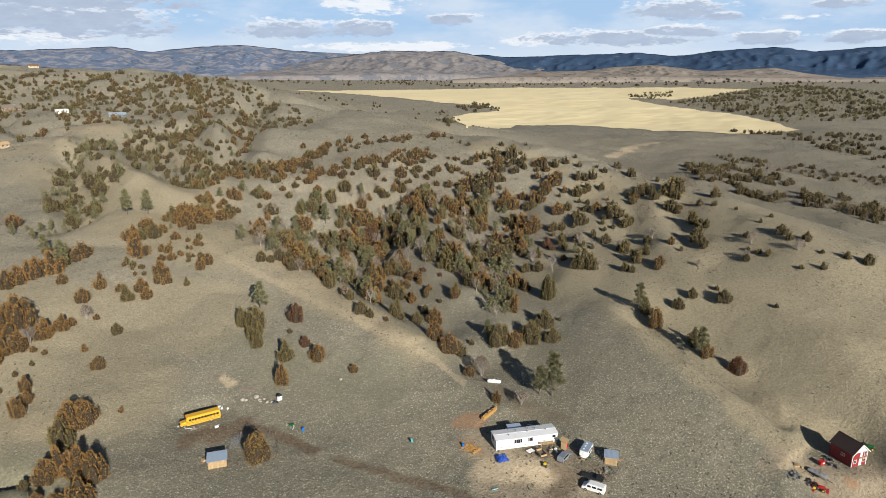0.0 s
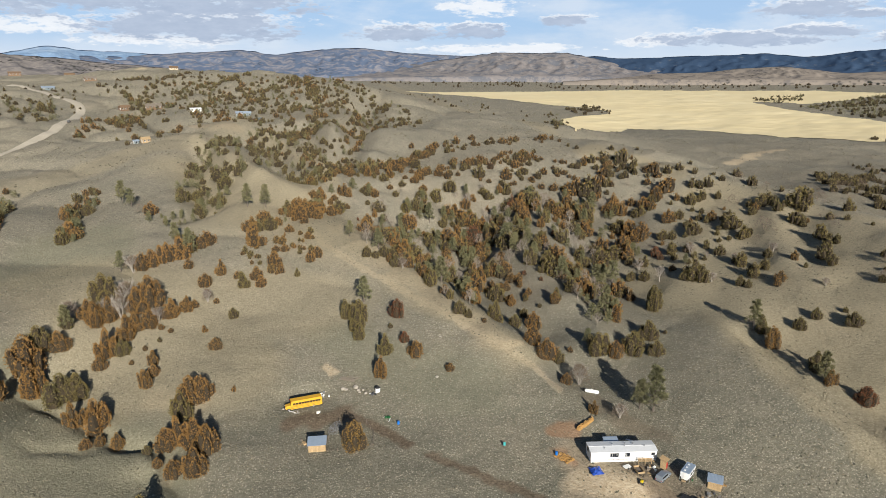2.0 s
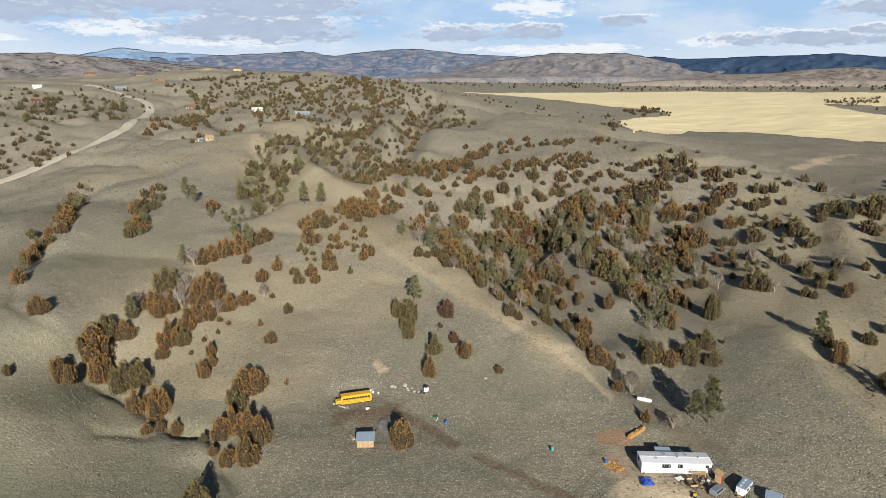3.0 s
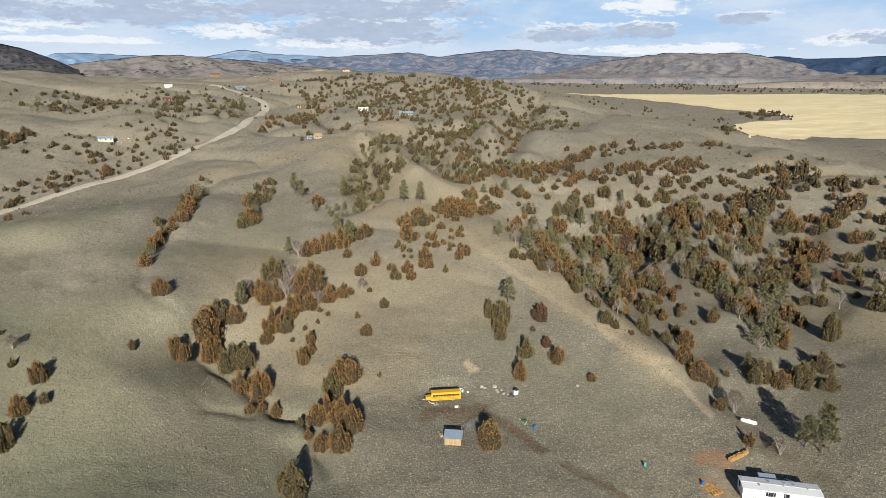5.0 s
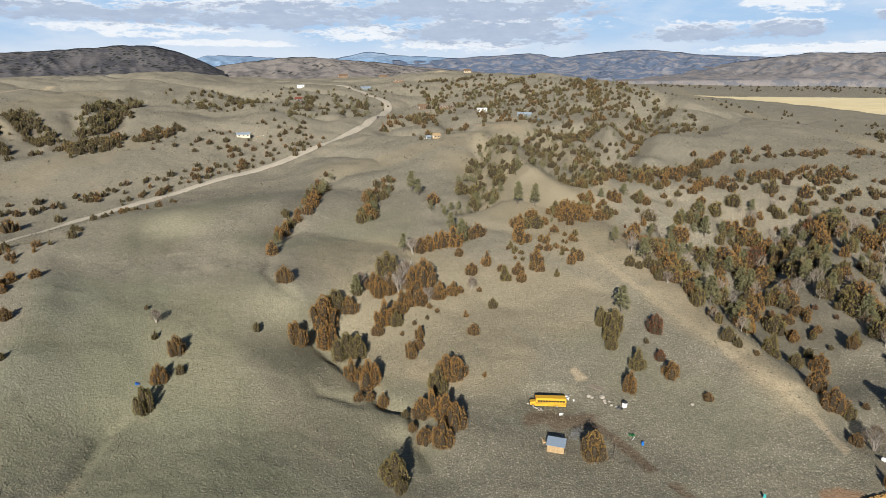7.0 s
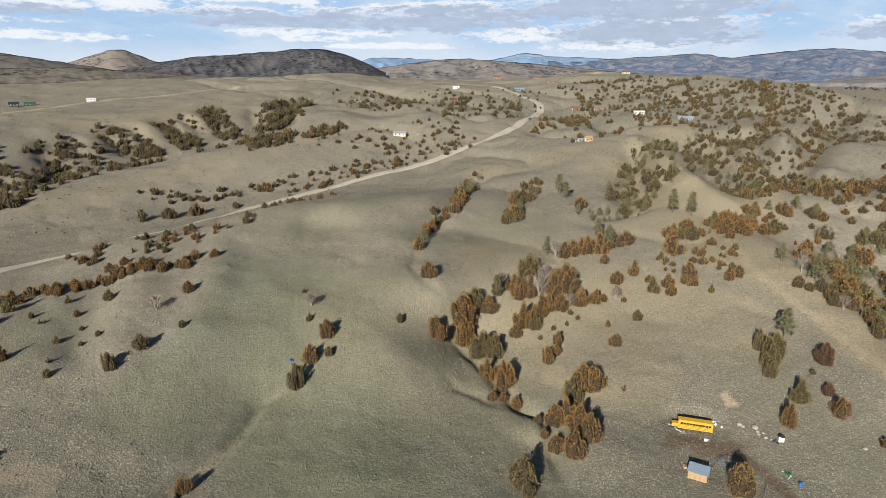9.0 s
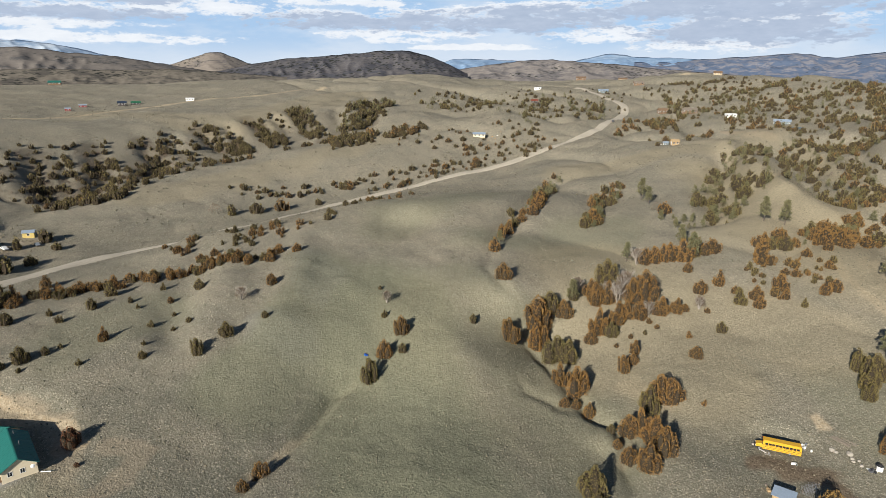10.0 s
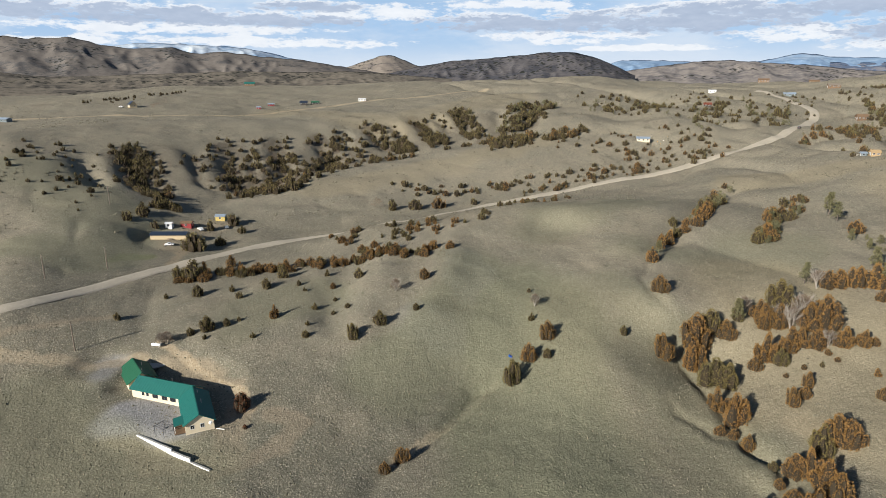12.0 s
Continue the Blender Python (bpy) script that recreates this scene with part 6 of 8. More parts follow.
house("blue_house_wing", "dark grey building with a white roof beside it", -236.4, 461.3, 30, 10.8, 5.76, 2.23, 1.09, GREYWALL, GALV, windows=4)
house("white_cabin", "low white building in a clearing", -278.7, 465.1, 40, 7.92, 4.32, 1.81, 0.82, WHITE, ROOF_WHITE, windows=3)
house("log_house", "honey log house with a weathered roof among junipers", -333.0, 491.4, 40, 12.24, 6.48, 2.37, 1.9, LOGHOUSE, OLDWOOD, windows=4, chimney=True)
house("log_house", "orange log cabin among junipers", -358.8, 489.2, 60, 7.92, 5.76, 2.23, 1.77, LOGHOUSE, LOGHOUSE, windows=3)
house("crest_house", "tan house standing on the hill crest", -432.0, 684.0, 40, 8.64, 6.48, 2.79, 1.7, TANWALL, LOGHOUSE, windows=3)
house("crest_house", "white house just behind the hill crest", -262.0, 706.0, 20, 15.84, 6.48, 2.23, 1.22, WHITE, ROOF_WHITE, windows=5)
house("roadside_house", "brown house on the plateau beside the road", -466.0, 588.0, 50, 10.8, 6.48, 2.37, 1.63, LOGHOUSE, OLDWOOD, windows=3)
house("stone_house", "pale unfinished house among scrap in the basin", -395.9, 309.0, 55, 9.36, 5.76, 1.95, 1.09, CREAM, GALV, windows=3)
house("red_roofed_house", "dark house with a red-brown roof among trees", -464.6, 430.8, 50, 6.48, 5.04, 2.09, 1.5, DARKWALL, plain("red_roof", (0.18, 0.05, 0.03), 0.6), windows=2)
house("white_cabin", "small white shed on the open plateau", -531.8, 497.6, 40, 7.2, 3.6, 1.81, 0.82, WHITE, ROOF_WHITE, windows=2)
house("plateau_house", "honey-coloured house on the skyline", -642.2, 683.0, 45, 12.96, 7.2, 2.79, 1.77, LOGHOUSE, LOGHOUSE, windows=4)
house("plateau_house", "pale grey house beside the gravel road", -486.2, 553.7, 45, 10.8, 5.76, 2.09, 1.22, GREYWALL, GALV, windows=3)
house("plateau_house", "tan house on the plateau edge", -568.1, 683.7, 45, 10.8, 6.48, 2.65, 1.77, TANWALL, LOGHOUSE, windows=3)
clutter("building scrap and boards round the pale house", -388.0, 316.0, 0, 41, (PLANK, TANKWHITE, OLDWOOD, GOLDWOOD), 16, 7)
clutter("building scrap lying beside the timber house", -262.0, 357.0, 0, 42, (TANKWHITE, OLDWOOD, BLACK), 12, 5)
clutter("pale tub and rags under a juniper", -165.8, 84.6, 0, 43, (BARREL, BLUE), 4, 0.7)


# ---- trees and shrubs ----
def spire_radius(s):
    """Girth of a juniper spire from its foot (0) to its tip (1)."""
    return (0.70 + 0.9 * s) * (1 - s) ** 0.55 if s < 0.4 else 1.06 * (1 - s) ** 0.55


def spires_of(kind, rng):
    """The upright leaders of a juniper one metre high: place at the foot and at the tip, height and girth."""
    turn = rng.uniform(0, 6.28)
    if kind == "bush":
        wide = rng.uniform(0.46, 0.56)
        out = [(0, 0, 0, 0, 1.0, wide * 0.62)]
        for i in range(9):
            a, s = turn + 2.4 * i, math.sqrt((i + 0.6) / 9)
            out.append((math.cos(a) * wide * 0.55 * s, math.sin(a) * wide * 0.55 * s, math.cos(a) * wide * 0.8 * s, math.sin(a) * wide * 0.8 * s, (1.0 - 0.42 * s * s) * rng.uniform(0.82, 1.0), wide * rng.uniform(0.36, 0.5)))
        return out
    form = rng.random()
    wide = rng.uniform(0.27, 0.34) if form < 0.4 else rng.uniform(0.38, 0.50)
    out = [(0, 0, rng.uniform(-.06, .06), rng.uniform(-.06, .06), 1.0, wide * rng.uniform(0.50, 0.66))]
    for i in range(rng.choice((4, 5, 6, 7))):
        a = turn + 2.4 * i + rng.uniform(-.4, .4)
        foot, tip = wide * rng.uniform(0.3, 0.62), wide * rng.uniform(0.45, 0.85)
        out.append((math.cos(a) * foot, math.sin(a) * foot, math.cos(a) * tip, math.sin(a) * tip, rng.uniform(0.42, 0.92), wide * rng.uniform(0.34, 0.58)))
    return out


def crown_shape(kind, rng, sprays, core, fine=1.0):
    """Crown of a tree one metre high: a heart of twigs darkened as crown shade and many small upright sprays of leaf,
    with gaps.
    """
    vs, fs = [], []
    heart = 0

    def blade(c, way, ln, wd):
        side = way.cross(Vector((rng.uniform(-1, 1), rng.uniform(-1, 1), rng.uniform(-.4, .4)))).normalized() * wd
        n = len(vs)
        vs.extend((tuple(c - side), tuple(c + side), tuple(c + way * ln)))
        fs.append((n, n + 1, n + 2))

    if kind in ("juniper", "bush"):
        spires = spires_of(kind, rng)
        sides, levels = (6, (0.03, 0.3, 0.62, 0.88)) if core else (4, (0.03, 0.35, 0.85))
        for bx, by, tx, ty, top, girth in spires:
            n = len(vs)
            for s in levels:
                r = girth * spire_radius(s) * 0.74
                for j in range(sides):
                    a = 6.283 * j / sides
                    q = r * rng.uniform(0.8, 1.1)
                    vs.append((bx + (tx - bx) * s + math.cos(a) * q, by + (ty - by) * s + math.sin(a) * q, s * top))
            for k in range(len(levels) - 1):
                for j in range(sides):
                    b, c = n + k * sides + j, n + k * sides + (j + 1) % sides
                    fs.append((b, c, c + sides, b + sides))
        heart = len(fs)
        weight = [p[4] * p[5] for p in spires]
        shift = rng.uniform(0, 50)
        made = tries = 0
        while made < sprays and tries < sprays * 4:
            tries += 1
            bx, by, tx, ty, top, girth = rng.choices(spires, weight)[0]
            s, a = rng.random() ** 1.25 * 0.99, rng.uniform(0, 6.283)
            clump = noise.noise((math.cos(a) * 2.1 + shift, math.sin(a) * 2.1 + tx * 9, s * top * 7.5))
            if clump < -0.12 and rng.random() < 0.8:
                continue
            made += 1
            r = girth * spire_radius(s) * (0.9 + 0.42 * clump + rng.uniform(-.14, .1))
            d = Vector((math.cos(a), math.sin(a), 0))
            c = Vector((bx + (tx - bx) * s, by + (ty - by) * s, s * top)) + d * r
            way = (d * rng.uniform(0.1, 0.9) + Vector((rng.uniform(-.35, .35), rng.uniform(-.35, .35), rng.uniform(0.5, 1.2)))).normalized()
            ln = rng.uniform(0.035, 0.075) * fine
            blade(c, way, ln, ln * rng.uniform(0.22, 0.4))
    elif kind == "pine":
        clumps = []
        for i in range(17):
            h = 0.26 + 0.70 * (i / 16) ** 0.9
            a = i * 2.4 + rng.uniform(-.5, .5)
            out = 0.23 * (1.12 - h) * rng.uniform(0.5, 1.15)
            clumps.append((math.cos(a) * out, math.sin(a) * out, h, 0.10 * (1.25 - h) + rng.uniform(0.015, 0.04)))
        for i in range(sprays):
            cx, cy, cz, r = rng.choice(clumps)
            d = Vector((rng.gauss(0, 1), rng.gauss(0, 1), rng.gauss(0.25, 0.7))).normalized()
            c = Vector((cx, cy, cz)) + Vector((d.x, d.y, d.z * 0.6)) * r * rng.uniform(0.45, 1.0)
            way = (d + Vector((0, 0, rng.uniform(0, 0.9)))).normalized()
            ln = rng.uniform(0.035, 0.07) * fine
            blade(c, way, ln, ln * rng.uniform(0.16, 0.3))
    else:
        # fine twigs at the ends of bare limbs
        for i in range(sprays):
            a, s = rng.uniform(0, 6.283), math.sqrt(rng.random())
            h = rng.uniform(0.35, 0.98)
            spread = (0.36 if kind == "shrub" else 0.26) * math.sin(min(1.0, (1.08 - h) * 1.7) * 1.57)
            c = Vector((math.cos(a) * s * spread, math.sin(a) * s * spread, h - 0.12 * s))
            way = (Vector((math.cos(a) * s, math.sin(a) * s, rng.uniform(0.4, 1.2))) + Vector((rng.uniform(-.4, .4), rng.uniform(-.4, .4), 0))).normalized()
            blade(c, way, rng.uniform(0.06, 0.13), rng.uniform(0.004, 0.007) * (1.5 if kind == "shrub" else 0.8) * fine)
    return vs, fs, heart


def trunk_shape(kind, rng):
    """Tapered trunk with its limbs, for a tree one metre high."""
    vs, fs = [], []

    def limb(p, q, ra, rb, sides=5):
        d = (q - p).normalized()
        u = d.orthogonal().normalized()
        w = d.cross(u)
        n = len(vs)
        for c, r in ((p, ra), (q, rb)):
            for j in range(sides):
                a = 6.283 * j / sides
                vs.append(tuple(c + u * math.cos(a) * r + w * math.sin(a) * r))
        for j in range(sides):
            k = (j + 1) % sides
            fs.append((n + j, n + k, n + sides + k, n + sides + j))
    if kind in ("shrub", "bare"):
        stems = 8 if kind == "shrub" else 1
        for i in range(stems):
            a, s = rng.uniform(0, 6.283), rng.uniform(0.1, 0.36) if stems > 1 else 0.02
            fork = Vector((math.cos(a) * s * 0.5, math.sin(a) * s * 0.5, 0.4 if stems > 1 else 0.3))
            limb(Vector((0, 0, -0.05)), fork, 0.02 if stems > 1 else 0.028, 0.014 if stems > 1 else 0.021, 4)
            for j in range(4 if stems > 1 else 8):
                b = a + 2.4 * j + rng.uniform(-.4, .4)
                reach = rng.uniform(0.08, 0.22)
                up = fork + Vector((math.cos(b) * reach, math.sin(b) * reach, rng.uniform(0.12, 0.42)))
                limb(fork, up, 0.013, 0.006, 3)
                for k in range(4):
                    c = b + rng.uniform(-1.3, 1.3)
                    limb(up, up + Vector((math.cos(c) * 0.1, math.sin(c) * 0.1, rng.uniform(0.08, 0.24))), 0.006, 0.0025, 3)
    else:
        thick = 0.022 if kind == "pine" else 0.04
        top = 0.94 if kind == "pine" else 0.7
        bend = Vector((rng.uniform(-.03, .03), rng.uniform(-.03, .03), 0.4))
        limb(Vector((0, 0, -0.06)), bend, thick, thick * 0.7)
        limb(bend, Vector((0, 0, top)), thick * 0.7, 0.005)
        for i in range(13 if kind == "pine" else 6):
            h = rng.uniform(0.16, top - 0.08)
            a = rng.uniform(0, 6.283)
            s = 0.26 * (1.1 - h)
            limb(Vector((0, 0, h)), Vector((math.cos(a) * s, math.sin(a) * s, h + s * 0.25)), 0.009, 0.003, 3)
    return vs, fs


def mesh_of(name, vs, fs, material, heart=0):
    me = bpy.data.meshes.new(name)
    me.from_pydata(vs, [], fs)
    me.materials.append(material)
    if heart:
        me.materials.append(INNER_SHADE)
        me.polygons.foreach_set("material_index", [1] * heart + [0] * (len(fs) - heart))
    return me


KINDS = {"j": ("juniper", "rust"), "o": ("juniper", "olive"), "r": ("juniper", "red"), "y": ("juniper", "straw"), "p": ("pine", "pine"), "s": ("shrub", "twig"), "b": ("bare", "silver")}
# juniper and pine second tones are lowered to add shade within the crowns
LEAF = {
    "rust": foliage("juniper_bronze", (0.295, 0.174, 0.063), (0.064, 0.041, 0.019)),
    "olive": foliage("juniper_olive", (0.205, 0.168, 0.070), (0.047, 0.043, 0.021)),
    "red": foliage("juniper_red", (0.215, 0.096, 0.050), (0.058, 0.031, 0.020)),
    "straw": foliage("willow_straw", (0.30, 0.190, 0.064), (0.13, 0.088, 0.035)),
    "pine": foliage("pine_needles", (0.195, 0.188, 0.102), (0.053, 0.058, 0.034)),
    "twig": foliage("bare_twigs", (0.215, 0.165, 0.125), (0.13, 0.102, 0.082)),
    "silver": foliage("dead_twigs", (0.34, 0.295, 0.25), (0.20, 0.17, 0.145)),
}
# brown of the inner twigs, deepened to stand in for shade between sprays
INNER_SHADE = plain("inner_twigs", (0.052, 0.037, 0.020), 0.95, vary=0.4, scale=6)
BARK = plain("bark", (0.15, 0.12, 0.10), 0.9, vary=0.3, scale=8)
PALE_BARK = plain("weathered_bark", (0.36, 0.32, 0.28), 0.9, vary=0.25, scale=8)
LABELS = {"j": ("juniper_tree", "bronze-tinged bushy juniper growing on dry grass"), "o": ("juniper_tree", "olive-green bushy juniper growing on dry grass"),
          "r": ("juniper_tree", "reddish-brown rounded juniper on the dry slope"), "y": ("shrub", "straw-coloured leafless willow shrub on the dry slope"),
          "p": ("pine_tree", "grey-green open-crowned pine on the hillside"), "s": ("shrub", "grey-brown bare twiggy shrub on the slope"),
          "b": ("bare_tree", "pale grey leafless tree in the wooded draw")}
SHAPES = {}
MIDDLE = {}
for kind, number in (("juniper", 8), ("bush", 5), ("pine", 6), ("shrub", 3), ("bare", 4)):
    for i in range(number):
        r = random.Random(100 + i)
        SHAPES[kind, i] = (crown_shape(kind, r, {"juniper": 3000, "bush": 3000, "pine": 2600, "shrub": 800, "bare": 520}[kind], True, 0.85), trunk_shape(kind, r))
        r = random.Random(100 + i)
        MIDDLE[kind, i] = crown_shape(kind, r, {"juniper": 900, "bush": 900, "pine": 800, "shrub": 420, "bare": 300}[kind], True, 1.35)
CROWNS = {}
SPARSE = {}
for code, (kind, leaf) in KINDS.items():
    for kind, i in [k for k in SHAPES if k[0] == kind or (k[0], kind) == ("bush", "juniper")]:
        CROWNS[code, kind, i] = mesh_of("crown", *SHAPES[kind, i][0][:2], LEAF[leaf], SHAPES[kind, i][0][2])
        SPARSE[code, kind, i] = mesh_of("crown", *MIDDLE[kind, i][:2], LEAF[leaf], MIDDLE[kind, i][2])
TRUNKS = {k: mesh_of("trunk", *v[1], PALE_BARK if k[0] in ("bare", "shrub") else BARK) for k, v in SHAPES.items()}


def solid(shape, wood=None):
    """A far tree's points, triangles and how many of them are its heart, coloured dark as shade, with its limbs where
    it is bare.
    """
    vs, fs, heart = list(shape[0]), [], 0
    for i, f in enumerate(shape[1]):
        fs += [f] if len(f) == 3 else [(f[0], f[1], f[2]), (f[0], f[2], f[3])]
        heart = len(fs) if i < shape[2] else heart
    if wood:
        for f in wood[1]:
            f = [q + len(vs) for q in f]
            fs += [(f[0], f[1], f[2]), (f[0], f[2], f[3])]
        vs += wood[0]
    return np.array(vs), np.array(fs), heart


FAR = {}
NEARER = {}
for kind, number in (("juniper", 4), ("bush", 4), ("pine", 5), ("shrub", 3), ("bare", 3)):
    for i in range(number):
        r = random.Random(300 + i)
        FAR[kind, i] = solid(crown_shape(kind, r, 150 if kind in ("juniper", "bush") else 120, False, 2.3))
        r = random.Random(340 + i)
        NEARER[kind, i] = solid(crown_shape(kind, r, {"juniper": 640, "bush": 640, "pine": 480, "shrub": 120, "bare": 130}[kind], False, 1.6), trunk_shape(kind, r) if kind in ("bare", "pine") else None)
FAR_TREES = {}
grow = random.Random(7)


def tree(x, y, h, code):
    """One tree with its trunk and crown; the small junipers are mostly round bushes."""
    kind = KINDS[code][0]
    if kind == "juniper" and (code in "ry" or grow.random() < (0.7 if h < 5.5 else 0.2)):
        kind = "bush"
    i = grow.randrange(sum(1 for k in SHAPES if k[0] == kind))
    name, label = LABELS[code]
    base = new(name)
    base.matrix_world = Matrix.LocRotScale((x, y, lift1(x, y) - 0.03 * h), Euler((0, 0, grow.uniform(0, 6.28))), (h * grow.uniform(0.95, 1.25), h * grow.uniform(0.95, 1.25), h))
    tagged(base, label, "tree" if code in "jorpb" else "shrub", "trees on the hills")
    crown = CROWNS if math.hypot(x, y) < 235 and h > 2.2 else SPARSE
    for data in (TRUNKS[kind, i], crown[code, kind, i]):
        ob = new(data.name.split(".")[0], data)
        ob.parent = base


def plant(name, places):
    """Single trees; those on the far slopes grow into the woodland there."""
    for x, y, h, code in places:
        if math.hypot(x, y) < 285 or code in "pb":
            tree(x, y, h, code)
        else:
            FAR_TREES.setdefault((name, code), []).append((x, y, h))


def inside(x, y, line):
    hit = False
    for (xa, ya), (xb, yb) in zip(line, line[1:] + line[:1]):
        if (ya > y) != (yb > y) and x < (xb - xa) * (y - ya) / (yb - ya) + xa:
            hit = not hit
    return hit


def stand(name, count, low, high, mix, *line):
    """Trees scattered in an outline on plan, thicker in patches; the far ones grow into one woodland."""
    line = list(line)
    xs, ys = [q[0] for q in line], [q[1] for q in line]
    done = tries = 0
    while done < count and tries < count * 200:
        tries += 1
        x, y = grow.uniform(min(xs), max(xs)), grow.uniform(min(ys), max(ys))
        if not inside(x, y, line) or noise.noise((x / 22, y / 22, 3)) < grow.uniform(-0.7, 0.2):
            continue
        if math.hypot(x, y) > 330 and float(hollow(np.array([x]), np.array([y]))[0]) > grow.uniform(0.08, 1.0):
            continue
        done += 1
        h = (low + (high - low) * grow.random() ** 1.5) * 1.1
        code = grow.choice(mix)
        if code == "s":
            h *= 0.7
        FAR_TREES.setdefault((name, code), []).append((x, y, h))


def row_of(name, count, width, low, high, mix, *line):
    """Trees strung along a draw or gully."""
    lens = [math.hypot(b[0] - a[0], b[1] - a[1]) for a, b in zip(line, line[1:])]
    for i in range(count):
        u = grow.uniform(0, sum(lens))
        for (a, b), ln in zip(zip(line, line[1:]), lens):
            if u <= ln:
                break
            u -= ln
        k = min(1, u / ln)
        x = a[0] + (b[0] - a[0]) * k + grow.gauss(0, width * 0.5)
        y = a[1] + (b[1] - a[1]) * k + grow.gauss(0, width * 0.5)
        code = grow.choice(mix)
        h = (low + (high - low) * grow.random() ** 1.5) * (0.75 if code == "s" else 1.1)
        FAR_TREES.setdefault((name, code), []).append((x, y, h))


# prominent trees: place on plan, height, kind
plant("creek", [(-193.6, 160.4, 6.2, "j"), (-166.7, 142.4, 6.5, "j"), (-193.4, 105.5, 1.7, "o"), (-183.7, 102.8, 4.9, "s"),
    (-177.4, 98.0, 3.0, "o"), (-166.3, 98.0, 6.5, "j"), (-161.3, 88.5, 6.3, "j"), (-158.7, 94.1, 3.2, "o"),
    (-155.9, 80.5, 7.6, "o"), (-157.1, 121.3, 3.3, "o"), (-149.3, 131.4, 8.8, "j"), (-149.5, 144.0, 11.9, "j"),
    (-145.7, 140.8, 11.1, "j"), (-148.6, 160.1, 8.7, "p"), (-143.3, 166.7, 8.7, "j"), (-148.1, 177.5, 9.8, "o"),
    (-134.9, 176.2, 8.8, "j"), (-132.5, 180.1, 11.1, "j"), (-141.7, 171.4, 7.4, "s"), (-123.9, 178.6, 6.5, "j"),
    (-120.9, 182.9, 5.8, "j"), (-132.8, 156.4, 9.7, "j"), (-128.6, 158.3, 5.5, "o"), (-131.7, 151.9, 4.8, "j")])
plant("creek", [(-133.8, 138.9, 9.3, "o"), (-124.6, 131.2, 7.6, "j"), (-117.9, 130.9, 9.9, "j"), (-130.9, 140.7, 7.9, "o"),
    (-117.0, 156.5, 4.7, "j"), (-113.3, 147.0, 5.8, "j"), (-113.9, 152.0, 3.9, "j"), (-86.6, 148.9, 1.8, "j"),
    (-102.0, 167.1, 4.0, "j"), (-110.6, 175.5, 2.4, "j"), (-105.7, 186.2, 4.0, "o"), (-114.6, 191.5, 2.1, "j"),
    (-123.4, 171.5, 2.0, "j"), (-120.0, 171.3, 1.7, "j"), (-120.8, 166.1, 1.7, "o"), (-122.8, 161.4, 1.9, "j"),
    (-123.4, 155.2, 1.6, "j"), (-95.9, 142.0, 9.0, "j"), (-94.3, 144.2, 7.3, "j"), (-95.8, 137.1, 8.3, "o"),
    (-91.3, 128.2, 8.0, "j"), (-93.8, 126.2, 6.3, "j"), (-86.0, 126.9, 8.4, "j"), (-81.7, 125.1, 7.7, "j")])
plant("creek", [(-80.7, 117.9, 7.4, "j"), (-87.1, 118.3, 4.9, "j"), (-115.0, 123.2, 3.0, "j"), (-112.8, 125.9, 3.0, "j"),
    (-108.3, 126.8, 4.8, "j"), (-92.0, 119.3, 2.8, "j"), (-97.4, 123.2, 2.5, "o"), (-83.3, 101.0, 8.6, "o"),
    (-79.9, 98.7, 4.0, "o"), (-133.1, 205.9, 4.0, "j"), (-122.1, 198.0, 5.3, "j"), (-109.9, 202.6, 6.1, "o"),
    (-120.9, 207.0, 6.3, "j"), (-117.5, 190.8, 5.2, "s"), (-106.7, 207.9, 5.4, "j"), (-103.4, 204.5, 4.5, "j")])
plant("spur", [(-62.5, 199.3, 10.0, "p"), (-60.5, 183.9, 7.6, "o"), (-66.3, 190.4, 7.0, "o"), (-61.1, 189.4, 7.8, "o"),
    (-58.3, 179.6, 5.2, "o"), (-48.9, 192.8, 6.4, "r"), (-49.5, 186.0, 1.8, "o"), (-48.2, 173.8, 6.8, "o"), (-46.9, 163.9, 6.6, "j"), (-43.2, 179.3, 3.8, "r"),
    (-38.6, 173.4, 5.6, "j"), (-26.6, 168.2, 2.6, "j"), (-46.0, 134.2, 7.9, "y"), (-27.7, 195.3, 4.6, "o"),
    (-24.4, 193.7, 3.3, "o"), (-25.0, 220.9, 5.9, "j"), (-15.8, 202.9, 7.6, "o"), (-18.9, 192.7, 1.8, "j"),
    (-12.0, 228.2, 4.3, "j")])
plant("spur", [(-6.6, 230.8, 3.1, "j"), (-9.4, 207.2, 4.9, "o"), (-3.1, 210.9, 6.4, "j"),
    (-6.7, 218.9, 3.7, "o"), (-1.1, 222.6, 1.8, "o"), (4.8, 223.1, 5.6, "o"), (-2.7, 189.5, 6.5, "j"), (2.0, 184.3, 7.0, "j"), (5.7, 184.7, 4.5, "o"), (9.6, 191.5, 2.0, "j"),
    (8.1, 173.4, 3.7, "j"), (12.0, 174.8, 7.4, "s"), (15.4, 159.9, 4.0, "j"), (18.0, 191.1, 7.8, "o"),
    (15.1, 194.4, 6.5, "p"), (23.9, 191.0, 5.9, "j"), (29.8, 194.7, 8.1, "o"), (35.6, 203.1, 7.0, "o"),
    (36.9, 193.3, 5.4, "o"), (31.8, 162.5, 14.1, "p"), (28.3, 163.4, 9.4, "p"), (22.2, 216.8, 11.6, "p")])
